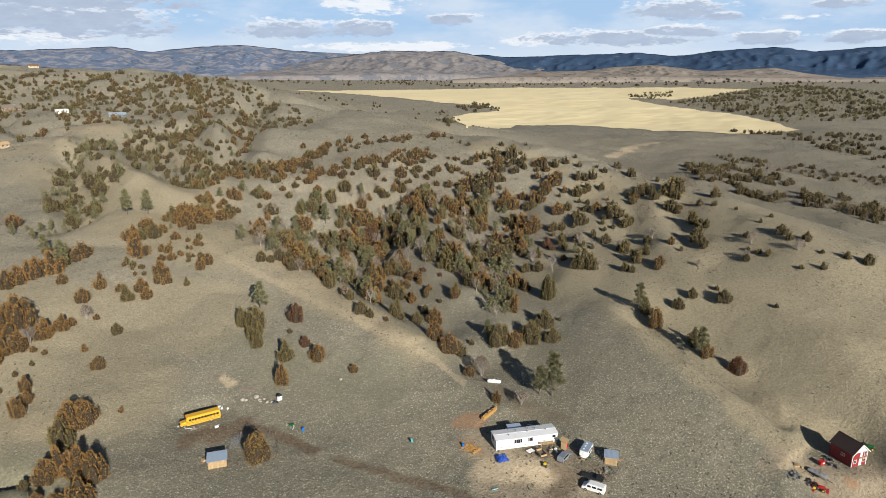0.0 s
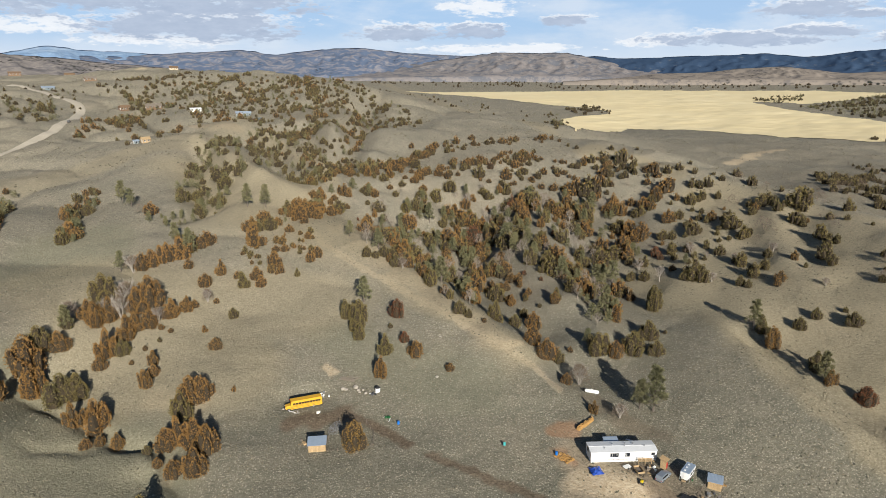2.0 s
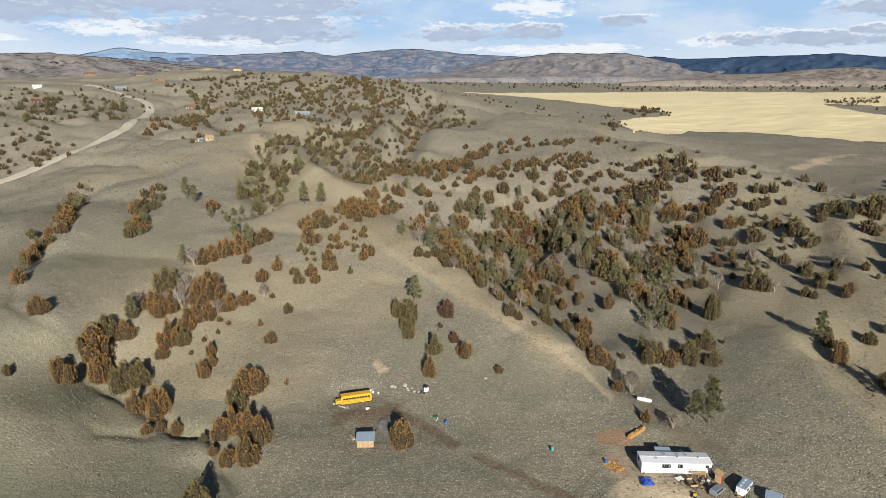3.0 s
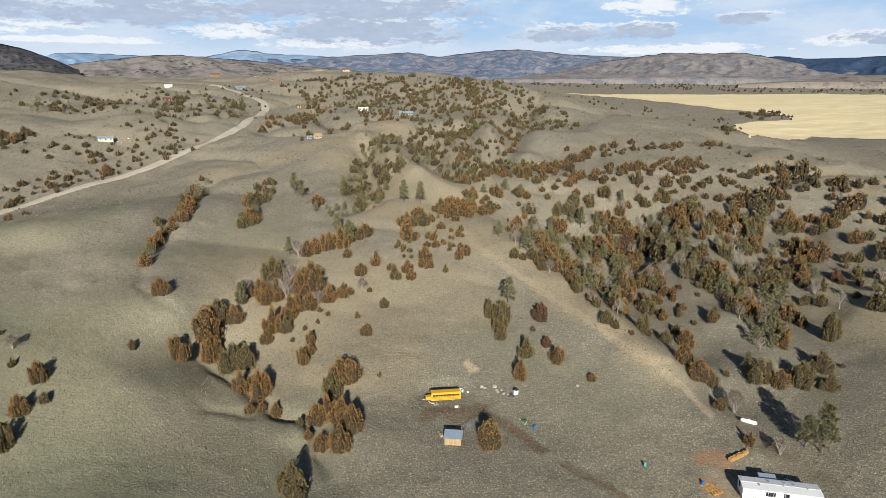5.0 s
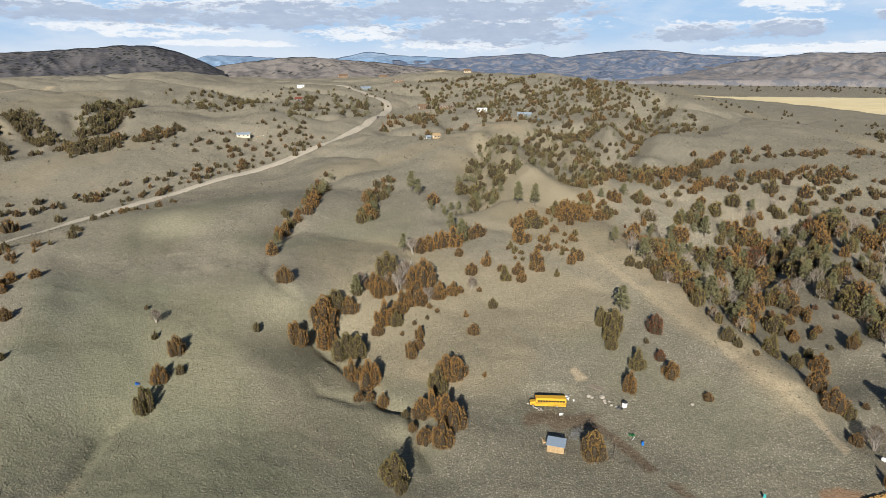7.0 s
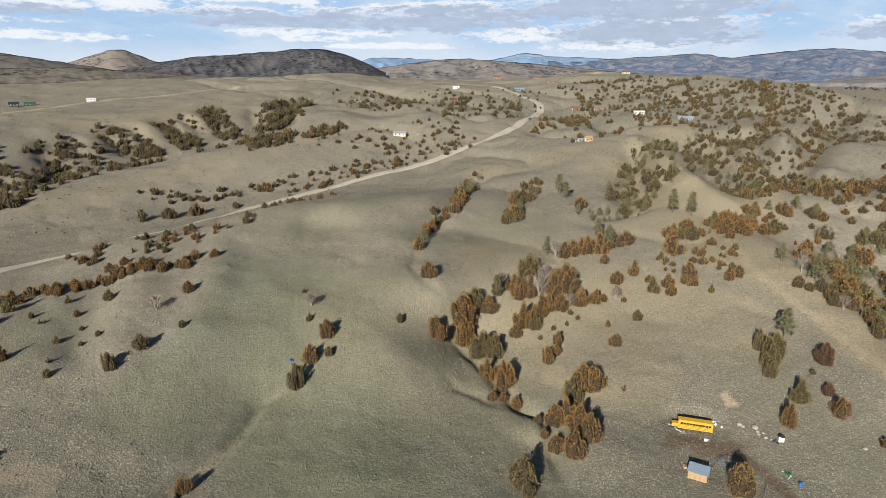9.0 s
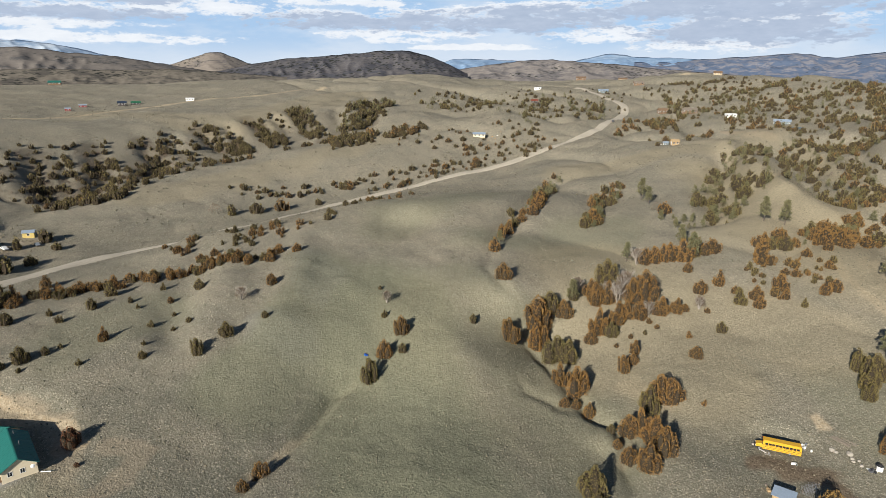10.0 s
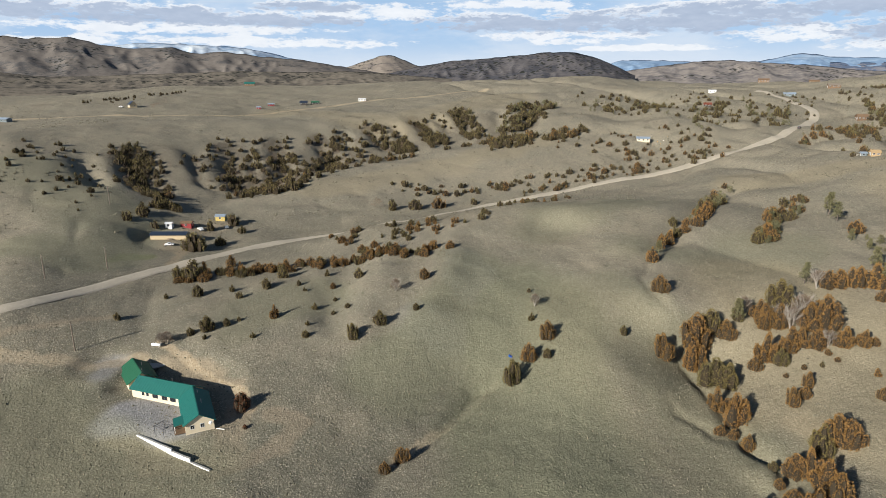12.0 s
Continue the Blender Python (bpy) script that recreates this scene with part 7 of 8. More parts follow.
plant("spur", [(25.3, 213.3, 6.4, "j"), (33.5, 236.0, 4.7, "j"), (40.4, 225.5, 9.9, "o"), (41.5, 205.2, 1.4, "o"),
    (22.4, 158.4, 4.6, "s"), (-103.9, 217.3, 6.3, "j"),
    (-92.5, 212.3, 3.3, "o"), (-91.0, 222.2, 5.5, "j"), (-89.0, 225.2, 4.7, "j")])
plant("knoll", [(-229.4, -36.2, 2.8, "o"), (-243.2, -21.0, 2.2, "o"), (-268.0, -17.4, 6.3, "o"), (-265.6, -11.5, 9.0, "o"),
    (-266.4, -7.1, 7.3, "j"), (-265.5, -14.4, 4.8, "o"), (-277.1, 3.7, 5.4, "j"), (-242.5, -9.8, 4.8, "o"),
    (-242.6, 2.7, 2.9, "o"), (-235.6, 4.8, 2.8, "o"), (-261.6, 10.5, 3.8, "j"), (-240.4, 15.3, 4.4, "o"),
    (-249.2, 22.9, 5.7, "o"), (-238.7, 27.6, 2.4, "o"), (-231.7, 28.8, 1.8, "o"), (-213.9, 15.4, 5.0, "j"),
    (-215.7, 3.7, 1.7, "o"), (-213.8, -0.5, 2.9, "o"), (-212.8, -7.0, 5.4, "o"), (-212.6, -12.3, 2.9, "o"),
    (-210.6, -19.5, 5.0, "s"), (-211.4, -21.3, 4.3, "s"), (-207.9, -7.9, 1.7, "o"), (-203.3, 7.4, 2.1, "o")])
plant("knoll", [(-204.9, 25.8, 1.9, "o"), (-198.1, 24.0, 2.7, "o"), (-216.3, 30.3, 2.6, "o"), (-231.5, 39.8, 2.5, "j"),
    (-211.4, 36.1, 1.7, "o"), (-221.3, 38.7, 1.8, "o"), (-211.1, 41.2, 2.0, "o"), (-189.8, 38.5, 5.5, "o"),
    (-193.7, 48.8, 5.1, "o"), (-233.2, 50.6, 4.4, "o"), (-211.7, 59.6, 5.5, "s"), (-216.0, 72.3, 4.5, "j"),
    (-195.9, 62.4, 2.7, "o"), (-244.1, 39.9, 2.9, "o"), (-168.3, 1.6, 5.4, "r"), (-159.0, 1.7, 1.4, "r"),
    (-136.6, 38.9, 4.8, "j"), (-133.9, 33.7, 3.4, "j")])
plant("east slope", [(98.1, 203.7, 4.9, "o"), (89.7, 210.3, 4.0, "o"), (83.9, 207.5, 4.4, "o"), (69.0, 205.0, 10.7, "p"), (72.4, 196.4, 7.3, "j"), (71.2, 204.1, 6.4, "o"),
    (80.8, 178.2, 9.8, "p"), (81.5, 185.9, 6.1, "o"), (82.8, 178.0, 4.6, "j"), (89.3, 171.0, 5.6, "r")])
plant("east slope", [(114.2, 223.8, 2.9, "o"), (119.6, 232.6, 5.0, "s"), (130.3, 231.9, 4.5, "o"), (135.2, 223.1, 3.9, "o"),
    (131.5, 204.9, 2.8, "o"), (146.8, 204.9, 4.2, "o"), (121.0, 221.5, 2.9, "o"), (129.6, 217.7, 4.8, "s"),
    (130.3, 293.1, 6.0, "o"), (110.5, 192.8, 1.7, "o"), (126.0, 208.4, 1.8, "o"), (114.7, 225.1, 3.4, "s"),
    (98.0, 209.7, 2.2, "o"), (-140.3, 218.7, 10.0, "o"), (-149.8, 224.4, 9.0, "p"), (-137.5, 264.6, 11.3, "p"),
    (-129.4, 266.6, 11.2, "p"), (-117.5, 230.3, 9.9, "j"), (-105.8, 254.7, 4.2, "j")])
plant("road home", [(-311.7, -11.7, 9.5, "o"), (-343.4, -4.0, 6.5, "o"), (-318.8, 0.0, 4.9, "o"), (-343.9, -30.5, 4.9, "o"),
    (-350.7, 7.7, 6.7, "o"), (-336.6, 11.3, 4.2, "o"), (-312.7, -9.9, 7.2, "o"), (-398.6, -37.1, 4.5, "o"),
    (-400.6, -25.9, 5.3, "j"), (-354.2, 99.0, 7.6, "o"), (-352.1, 112.5, 7.0, "o"), (-349.3, 126.4, 7.7, "j"),
    (-356.6, 90.2, 8.3, "s")])
plant("creek draw", [(-156.5, 198.7, 8.5, "p"), (-151.5, 198.8, 7.2, "s"), (-149.6, 201.5, 6.8, "j"), (-147.3, 203.8, 6.8, "j"),
    (-145.4, 206.7, 7.3, "j"), (-144.1, 209.5, 7.3, "j"), (-139.4, 177.8, 9.9, "s"), (-137.5, 171.8, 8.7, "s"),
    (-144.6, 167.8, 7.6, "j"), (-141.2, 169.9, 8.7, "j"), (-127.3, 171.3, 6.3, "j"), (-125.8, 174.0, 5.9, "s"),
    (-123.8, 177.7, 6.0, "j"), (-121.7, 183.4, 4.3, "j"), (-119.8, 186.0, 3.0, "j"), (-149.1, 161.1, 6.0, "o"),
    (-149.9, 150.2, 8.0, "o"), (-146.0, 153.3, 6.7, "j"), (-130.9, 163.8, 8.3, "j"), (-130.3, 168.3, 6.3, "j"),
    (-138.3, 215.8, 11.1, "p"), (-140.0, 212.4, 9.3, "j"), (-202.4, 265.0, 11.0, "p"), (-192.9, 258.5, 9.1, "p")])
plant("creek draw", [(-181.2, 248.4, 5.8, "s"), (-177.7, 250.4, 5.8, "j"), (-211.4, 183.1, 6.7, "j"), (-206.6, 174.9, 5.7, "j"),
    (-150.8, 164.7, 6.6, "s"), (-147.0, 168.2, 7.0, "j")])
plant("coulee", [(-87.3, 303.7, 4.6, "j"), (-82.5, 316.8, 3.0, "j"), (-76.3, 313.9, 4.7, "s"), (-77.9, 310.5, 3.5, "o"), (-66.0, 323.0, 3.9, "j"), (-52.8, 332.4, 6.7, "o"), (-44.1, 331.1, 7.6, "p"), (-39.2, 329.2, 3.6, "j"), (-50.3, 344.0, 3.1, "j"), (-38.4, 345.8, 7.5, "o"), (-26.4, 337.5, 4.9, "j"), (-23.6, 350.8, 7.0, "j"), (-14.2, 363.8, 4.6, "o"), (-6.0, 360.9, 5.2, "o"), (5.0, 368.0, 4.6, "o"), (-33.4, 358.0, 4.5, "r"), (-53.6, 351.0, 5.1, "o"), (-88.4, 294.1, 2.8, "o"), (-80.3, 292.0, 8.3, "b"), (-84.3, 290.0, 5.0, "b"), (-76.5, 285.5, 5.4, "b"), (-70.5, 302.1, 7.9, "o"), (-66.9, 306.0, 6.8, "o"), (-58.4, 300.6, 10.7, "p")])
plant("coulee", [(-63.4, 306.1, 5.7, "p"), (-58.3, 323.4, 3.0, "j"), (-51.8, 318.4, 7.7, "j"), (-49.1, 324.0, 4.8, "j"), (-45.6, 321.6, 5.9, "j"), (-49.2, 315.7, 7.0, "p"), (-44.0, 316.7, 5.9, "o"), (-40.3, 316.0, 6.4, "b"), (-42.6, 327.2, 7.8, "b"), (-35.4, 335.2, 5.5, "b"), (-81.3, 243.1, 7.1, "p"), (-88.0, 276.3, 2.1, "r"), (-71.9, 236.3, 6.8, "b"), (-66.3, 233.7, 9.0, "p"), (-69.7, 239.0, 5.5, "b"), (-69.9, 265.3, 6.6, "o"), (-67.1, 266.7, 7.6, "p"), (-68.2, 292.0, 5.5, "s"), (-64.3, 293.8, 5.0, "s"), (-67.9, 284.7, 3.8, "o"), (-68.4, 275.3, 5.2, "j"), (-69.2, 227.2, 4.4, "o"), (-65.7, 227.0, 3.1, "o"), (-62.9, 229.8, 4.9, "o")])
plant("coulee", [(-60.6, 234.1, 3.6, "o"), (-56.8, 223.6, 5.2, "o"), (-53.7, 222.1, 4.7, "s"), (-59.7, 226.3, 3.5, "j"), (-57.3, 268.1, 7.1, "b"), (-60.6, 268.6, 5.1, "b"), (-59.1, 289.6, 3.3, "j"), (-53.9, 284.9, 7.5, "o"), (-50.1, 279.0, 8.9, "p"), (-48.5, 285.8, 5.9, "j"), (-42.9, 276.5, 7.8, "p"), (-43.2, 300.0, 6.7, "j"), (-39.3, 293.4, 7.1, "o"), (-37.6, 297.1, 5.5, "j"), (-36.6, 302.0, 9.5, "r"), (-35.2, 311.1, 6.3, "j"), (-33.1, 317.9, 2.9, "r"), (-50.4, 239.1, 5.0, "j"), (-44.7, 219.4, 5.0, "j"), (-41.5, 214.1, 6.2, "o"), (-48.0, 241.5, 4.6, "o"), (-42.9, 235.8, 10.1, "b"), (-39.3, 225.8, 10.8, "p"), (-45.8, 242.7, 6.9, "p")])
plant("coulee", [(-40.4, 246.3, 8.4, "b"), (-36.9, 239.5, 6.8, "o"), (-34.1, 239.2, 6.4, "b"), (-37.1, 274.2, 9.3, "p"), (-33.2, 274.2, 10.3, "p"), (-30.9, 277.5, 7.8, "j"), (-30.8, 246.0, 7.0, "o"), (-35.4, 210.1, 3.6, "j"), (-32.3, 223.9, 5.6, "p"), (-30.6, 231.5, 5.3, "j"), (-25.9, 208.6, 6.0, "b"), (-27.8, 241.5, 4.6, "o"), (-32.4, 204.2, 3.9, "o"), (-25.6, 242.2, 3.2, "j"), (-22.3, 238.2, 2.7, "j"), (-20.9, 242.3, 3.2, "j"), (-17.3, 240.0, 3.2, "j"), (-15.0, 239.3, 4.1, "j"), (-29.2, 285.3, 7.5, "j"), (-27.2, 290.8, 5.4, "o"), (-27.3, 319.3, 8.8, "p"), (-30.0, 317.0, 6.4, "b"), (-26.3, 323.4, 7.7, "b"), (-22.2, 326.6, 6.0, "o")])
plant("coulee", [(-19.6, 312.7, 7.5, "p"), (-19.1, 325.2, 8.9, "r"), (-14.9, 304.7, 6.1, "o"), (-16.1, 322.5, 7.1, "j"), (-11.9, 315.9, 5.8, "j"), (-9.2, 301.8, 6.6, "j"), (-12.2, 331.5, 4.8, "r"), (-8.5, 345.7, 3.8, "o"), (-5.8, 316.1, 6.3, "j"), (-2.3, 294.6, 5.4, "j"), (-4.0, 305.8, 6.7, "p"), (0.7, 302.5, 5.5, "p"), (2.7, 327.4, 4.2, "o"), (-18.9, 287.0, 9.5, "p"), (-13.7, 268.0, 9.9, "p"), (-9.8, 264.4, 8.8, "b"), (-5.8, 256.3, 8.1, "o"), (-7.8, 273.1, 9.1, "p"), (-4.0, 270.0, 7.5, "o"), (-1.8, 278.2, 6.2, "o"), (1.0, 268.2, 5.0, "s"), (3.1, 284.9, 2.6, "r"), (-18.9, 257.7, 4.8, "j"), (-23.5, 255.0, 5.8, "b")])
plant("coulee", [(-20.7, 250.8, 5.7, "j"), (-16.0, 251.4, 5.2, "j"), (-13.1, 244.1, 4.1, "j"), (-10.1, 243.4, 3.7, "j"), (-8.1, 246.8, 2.3, "r"), (-9.4, 239.3, 4.0, "j"), (-1.1, 240.8, 1.8, "r"), (-5.7, 232.7, 3.1, "j"), (-6.6, 229.3, 2.6, "o"), (-13.2, 230.9, 3.1, "j"), (4.4, 222.3, 4.6, "j"), (-0.9, 247.6, 4.6, "o"), (3.6, 247.0, 8.2, "o"), (7.0, 243.1, 9.9, "p"), (2.4, 254.8, 6.1, "o"), (10.0, 336.8, 4.9, "j"), (9.2, 234.2, 3.0, "o")])
plant("east slope", [(10.5, 255.2, 7.1, "b"), (12.1, 277.3, 9.2, "b"), (15.7, 269.1, 8.5, "o"), (15.2, 296.6, 8.2, "p"), (11.4, 314.9, 7.5, "b"), (18.4, 312.8, 10.3, "p"), (14.4, 328.3, 6.6, "j"), (20.2, 329.8, 7.8, "o"), (11.4, 347.4, 6.9, "j"), (15.9, 350.0, 7.6, "j"), (20.4, 345.2, 8.1, "o"), (22.0, 354.9, 6.4, "o"), (14.3, 229.9, 5.5, "j"), (17.5, 230.4, 6.4, "o"), (17.2, 247.5, 5.6, "j"), (20.3, 377.4, 6.8, "j"), (24.2, 380.7, 5.5, "o"), (24.8, 347.3, 8.2, "o"), (27.0, 352.1, 7.7, "j"), (28.9, 354.6, 5.8, "j"), (31.3, 363.3, 5.9, "j"), (31.8, 352.1, 4.5, "o"), (11.4, 409.8, 2.9, "o"), (16.5, 402.7, 2.9, "o")])
plant("east slope", [(31.0, 390.8, 2.5, "o"), (37.2, 397.5, 3.6, "o"), (32.4, 384.9, 4.9, "o"), (41.6, 380.4, 8.2, "o"), (43.9, 390.8, 4.2, "j"), (48.3, 369.5, 5.4, "o"), (47.9, 382.2, 3.1, "j"), (52.7, 398.4, 2.5, "o"), (41.9, 357.0, 4.5, "o"), (42.4, 349.0, 3.2, "s"), (53.5, 354.2, 3.2, "o"), (57.4, 358.9, 6.5, "j"), (64.4, 357.2, 5.2, "o"), (60.6, 337.3, 7.4, "j"), (62.2, 339.5, 7.5, "j"), (55.5, 332.4, 7.9, "j"), (54.1, 331.1, 4.9, "o"), (52.8, 325.4, 4.2, "j"), (48.5, 329.1, 6.1, "j"), (47.6, 323.5, 4.8, "o"), (51.4, 324.3, 2.4, "o"), (70.9, 358.9, 4.6, "o"), (77.5, 351.7, 3.9, "o"), (80.3, 378.0, 2.8, "o")])
plant("east slope", [(74.3, 339.6, 5.6, "o"), (77.9, 337.3, 4.4, "o"), (81.9, 337.8, 6.3, "o"), (70.9, 324.9, 6.6, "o"), (75.0, 326.4, 3.6, "o"), (77.3, 328.0, 4.9, "o"), (74.0, 301.8, 3.4, "o"), (71.8, 306.2, 3.4, "o"), (66.7, 293.2, 6.6, "o"), (86.6, 349.0, 2.3, "o"), (89.4, 342.7, 3.8, "o"), (98.3, 348.9, 4.6, "o"), (96.6, 339.4, 6.4, "s"), (102.3, 336.3, 5.7, "o"), (105.3, 323.9, 5.5, "s"), (84.3, 326.3, 4.3, "o"), (88.3, 316.9, 6.0, "s"), (95.1, 311.5, 4.1, "o"), (99.8, 310.2, 6.5, "o"), (102.9, 312.0, 5.4, "o"), (58.5, 310.1, 6.9, "j"), (61.9, 325.8, 2.4, "o"), (63.7, 311.6, 4.6, "o"), (53.5, 294.4, 4.9, "o")])
plant("east slope", [(57.7, 292.4, 4.4, "o"), (44.8, 298.6, 9.4, "j"), (39.3, 305.0, 9.0, "j"), (36.0, 310.5, 7.5, "o"), (42.3, 297.6, 5.5, "j"), (45.0, 323.5, 4.8, "o"), (38.5, 327.1, 7.8, "j"), (34.6, 334.3, 7.9, "j"), (32.9, 328.2, 6.0, "o"), (28.8, 331.7, 7.9, "b"), (23.1, 331.8, 10.9, "p"), (21.4, 321.1, 7.7, "o"), (15.7, 321.4, 6.5, "o"), (13.9, 333.2, 5.5, "o"), (24.7, 340.2, 5.0, "j"), (32.1, 344.8, 3.1, "s"), (36.8, 279.1, 6.8, "j"), (37.0, 273.5, 4.1, "o"), (40.2, 266.6, 5.0, "s"), (42.9, 270.3, 5.6, "o"), (48.5, 279.2, 4.7, "r"), (50.1, 274.2, 3.1, "r"), (54.8, 276.6, 6.2, "o"), (54.8, 269.7, 3.6, "o")])
plant("east slope", [(61.7, 272.0, 5.7, "s"), (61.1, 274.8, 4.7, "o"), (67.7, 268.0, 2.6, "s"), (75.9, 287.4, 2.7, "o"), (75.3, 281.0, 2.4, "o"), (79.3, 281.4, 2.4, "o"), (82.4, 291.4, 7.2, "o"), (81.2, 300.1, 4.0, "o"), (91.7, 279.7, 9.2, "s"), (94.0, 277.4, 7.0, "s"), (84.9, 281.3, 6.5, "o"), (87.7, 283.6, 3.3, "o"), (88.3, 273.6, 4.2, "s"), (90.7, 260.6, 4.6, "s"), (84.3, 248.7, 4.4, "o"), (88.3, 258.6, 4.0, "o"), (77.7, 255.0, 6.4, "o"), (76.6, 260.4, 4.0, "s"), (79.2, 243.7, 5.7, "o"), (84.5, 246.1, 2.4, "o"), (58.3, 246.6, 9.5, "o"), (55.2, 246.4, 4.2, "o"), (60.9, 244.4, 7.1, "o"), (64.3, 243.3, 4.2, "s")])
plant("east slope", [(57.8, 261.6, 5.0, "p"), (46.4, 251.7, 7.2, "b"), (36.0, 257.6, 4.4, "o"), (41.3, 256.3, 4.9, "o"), (27.6, 250.8, 11.9, "p"), (24.9, 260.3, 7.3, "p"), (23.6, 281.3, 5.2, "o"), (28.3, 276.5, 3.1, "o"), (16.0, 246.0, 6.9, "b"), (15.9, 275.6, 8.7, "b"), (14.0, 252.8, 5.7, "j"), (116.1, 327.3, 2.5, "s"), (111.8, 321.4, 3.1, "o"), (112.7, 303.7, 9.4, "o"), (116.4, 305.0, 8.9, "o"), (119.0, 302.5, 10.0, "s"), (121.9, 301.3, 7.7, "s"), (108.1, 303.7, 4.1, "o"), (105.9, 299.5, 3.5, "s"), (113.7, 298.7, 4.6, "o"), (107.2, 286.4, 6.1, "o"), (108.7, 282.0, 2.5, "o"), (115.5, 284.7, 3.4, "s"), (115.0, 270.2, 7.0, "s")])
plant("east slope", [(109.9, 265.5, 6.3, "o"), (110.2, 258.8, 4.6, "o"), (112.1, 257.0, 4.1, "o"), (105.3, 249.2, 6.5, "o"), (105.1, 241.8, 4.9, "o"), (97.8, 226.7, 3.2, "s"), (85.9, 235.0, 4.2, "j"), (84.2, 232.0, 3.2, "j"), (73.0, 237.5, 4.2, "o"), (75.1, 234.8, 3.2, "o"), (124.0, 311.2, 4.2, "s")])
# stands of trees: an outline on plan, how many, heights, kinds
stand("coulee", 380, 3.0, 7.5, "jjjoooppppbbs", (-87, 288), (-56, 328), (-8, 345), (36, 337), (44, 280), (21, 198), (12, 226), (-3, 254), (-15, 242), (-28, 199), (-51, 218), (-76, 241))
stand("bench", 110, 2, 4.5, "jjjoo", (-88, 315), (-60, 356), (-9, 395), (40, 385), (67, 359), (54, 330), (-1, 349), (-56, 333))
stand("right face", 30, 2, 4.5, "jooo", (57, 355), (118, 307), (107, 247), (70, 231), (44, 261))
stand("right crest", 14, 1.5, 3.5, "ooos", (107, 317), (131, 273), (157, 214), (139, 185), (111, 226))
stand("hill flank", 1150, 1.6, 4.2, "joooopp", (-466, 610), (-371, 631), (-186, 588), (-154, 556), (-96, 475), (-143, 386), (-224, 404), (-330, 478))
stand("house draw", 140, 2.5, 6, "oopps", (-218, 362), (-196, 401), (-157, 353), (-153, 269), (-177, 264))
stand("hill foot", 220, 2, 4.6, "joop", (-199, 391), (-177, 431), (-131, 385), (-98, 375), (-88, 403), (-91, 336), (-119, 297))
stand("spur draw", 108, 2.5, 6, "jjjop", (-149, 215), (-133, 223), (-114, 287), (-89, 318), (-85, 316), (-106, 252), (-125, 239))
stand("brush slope", 45, 1.5, 3.5, "jjoy", (-122, 205), (-116, 244), (-99, 249), (-90, 221), (-103, 206))
stand("row draw", 42, 3, 6, "jop", (-276, 276), (-267, 272), (-217, 205), (-213, 187), (-195, 161), (-199, 163), (-225, 194))
stand("second row", 45, 3, 6, "jop", (-231, 284), (-219, 271), (-189, 217), (-193, 212), (-231, 260))
stand("road brush", 84, 2, 4.5, "joo", (-398, 110), (-380, 188), (-360, 288), (-346, 344), (-332, 330), (-349, 214), (-378, 115))
stand("road brush", 70, 1.5, 3.5, "joo", (-303, 45), (-271, 114), (-321, 197), (-298, 187), (-258, 108), (-259, 58))
stand("hedge row", 105, 2, 4, "jjo", (-267, -19), (-270, 8), (-263, 39), (-240, 93), (-233, 90), (-254, 37), (-260, 8), (-259, -18))
stand("first gully", 130, 2.5, 5, "ooss", (-467, -63), (-461, -30), (-407, -23), (-384, -39))
stand("second gully", 171, 2.5, 5, "ooss", (-484, 6), (-473, 74), (-399, 54), (-394, 19), (-424, 8))
stand("third gully", 93, 2.5, 5, "ooss", (-508, 80), (-515, 118), (-443, 122), (-441, 84))
stand("fourth gully", 93, 3, 6, "oos", (-541, 125), (-524, 150), (-481, 159), (-485, 139))
stand("fifth gully", 88, 3, 6, "oos", (-531, 163), (-540, 182), (-493, 191), (-484, 170))
stand("sixth gully", 88, 3, 6, "oos", (-560, 211), (-554, 231), (-488, 221), (-494, 206))
stand("seventh gully", 88, 3.5, 7, "oop", (-542, 255), (-574, 336), (-512, 304), (-500, 263), (-481, 232))
stand("gully foot", 104, 3, 6, "joo", (-478, 215), (-452, 290), (-440, 288), (-431, 199))
stand("basin wood", 134, 2, 4.8, "oop", (-617, 379), (-600, 419), (-516, 441), (-448, 378), (-507, 331))
stand("basin row", 98, 2, 4.8, "oop", (-472, 420), (-470, 461), (-363, 349), (-371, 320))
stand("basin clump", 62, 2, 4.8, "oop", (-461, 466), (-431, 494), (-353, 408), (-385, 403))
stand("road wood", 98, 2, 4.8, "joop", (-344, 394), (-339, 485), (-317, 456), (-322, 385))
stand("left slope", 45, 1.5, 3.5, "oo", (-465, -123), (-465, -67), (-340, -56), (-392, -108))
stand("saddle wood", 210, 3, 6, "oops", (-673, 2297), (-315, 1594), (16, 1113), (16, 587), (-87, 1160), (-113, 569))
stand("swale wood", 332, 3, 6, "oosss", (193, 499), (235, 473), (249, 407), (269, 370), (246, 336), (214, 375), (177, 423))
stand("swale slope", 227, 2, 4, "ssso", (235, 556), (322, 449), (297, 412), (232, 494))
stand("right valley wood", 192, 3, 6, "oosp", (377, 832), (531, 755), (346, 484), (375, 676))
stand("field wood", 2300, 3.5, 7.5, "ppo", (486, 1387), (631, 1503), (1101, 2035), (965, 1397), (675, 967), (503, 914), (512, 1117))
stand("field strip", 150, 3.5, 6.5, "ppo", (486, 1692), (630, 1761), (550, 1536), (447, 1463))
stand("field hollow", 43, 4, 8, "oo", (19, 1342), (94, 1401), (116, 1232), (49, 1192))
stand("road pines", 28, 3, 5, "oo", (-329, -53), (-368, -38), (-396, -32), (-366, -16), (-369, -25))
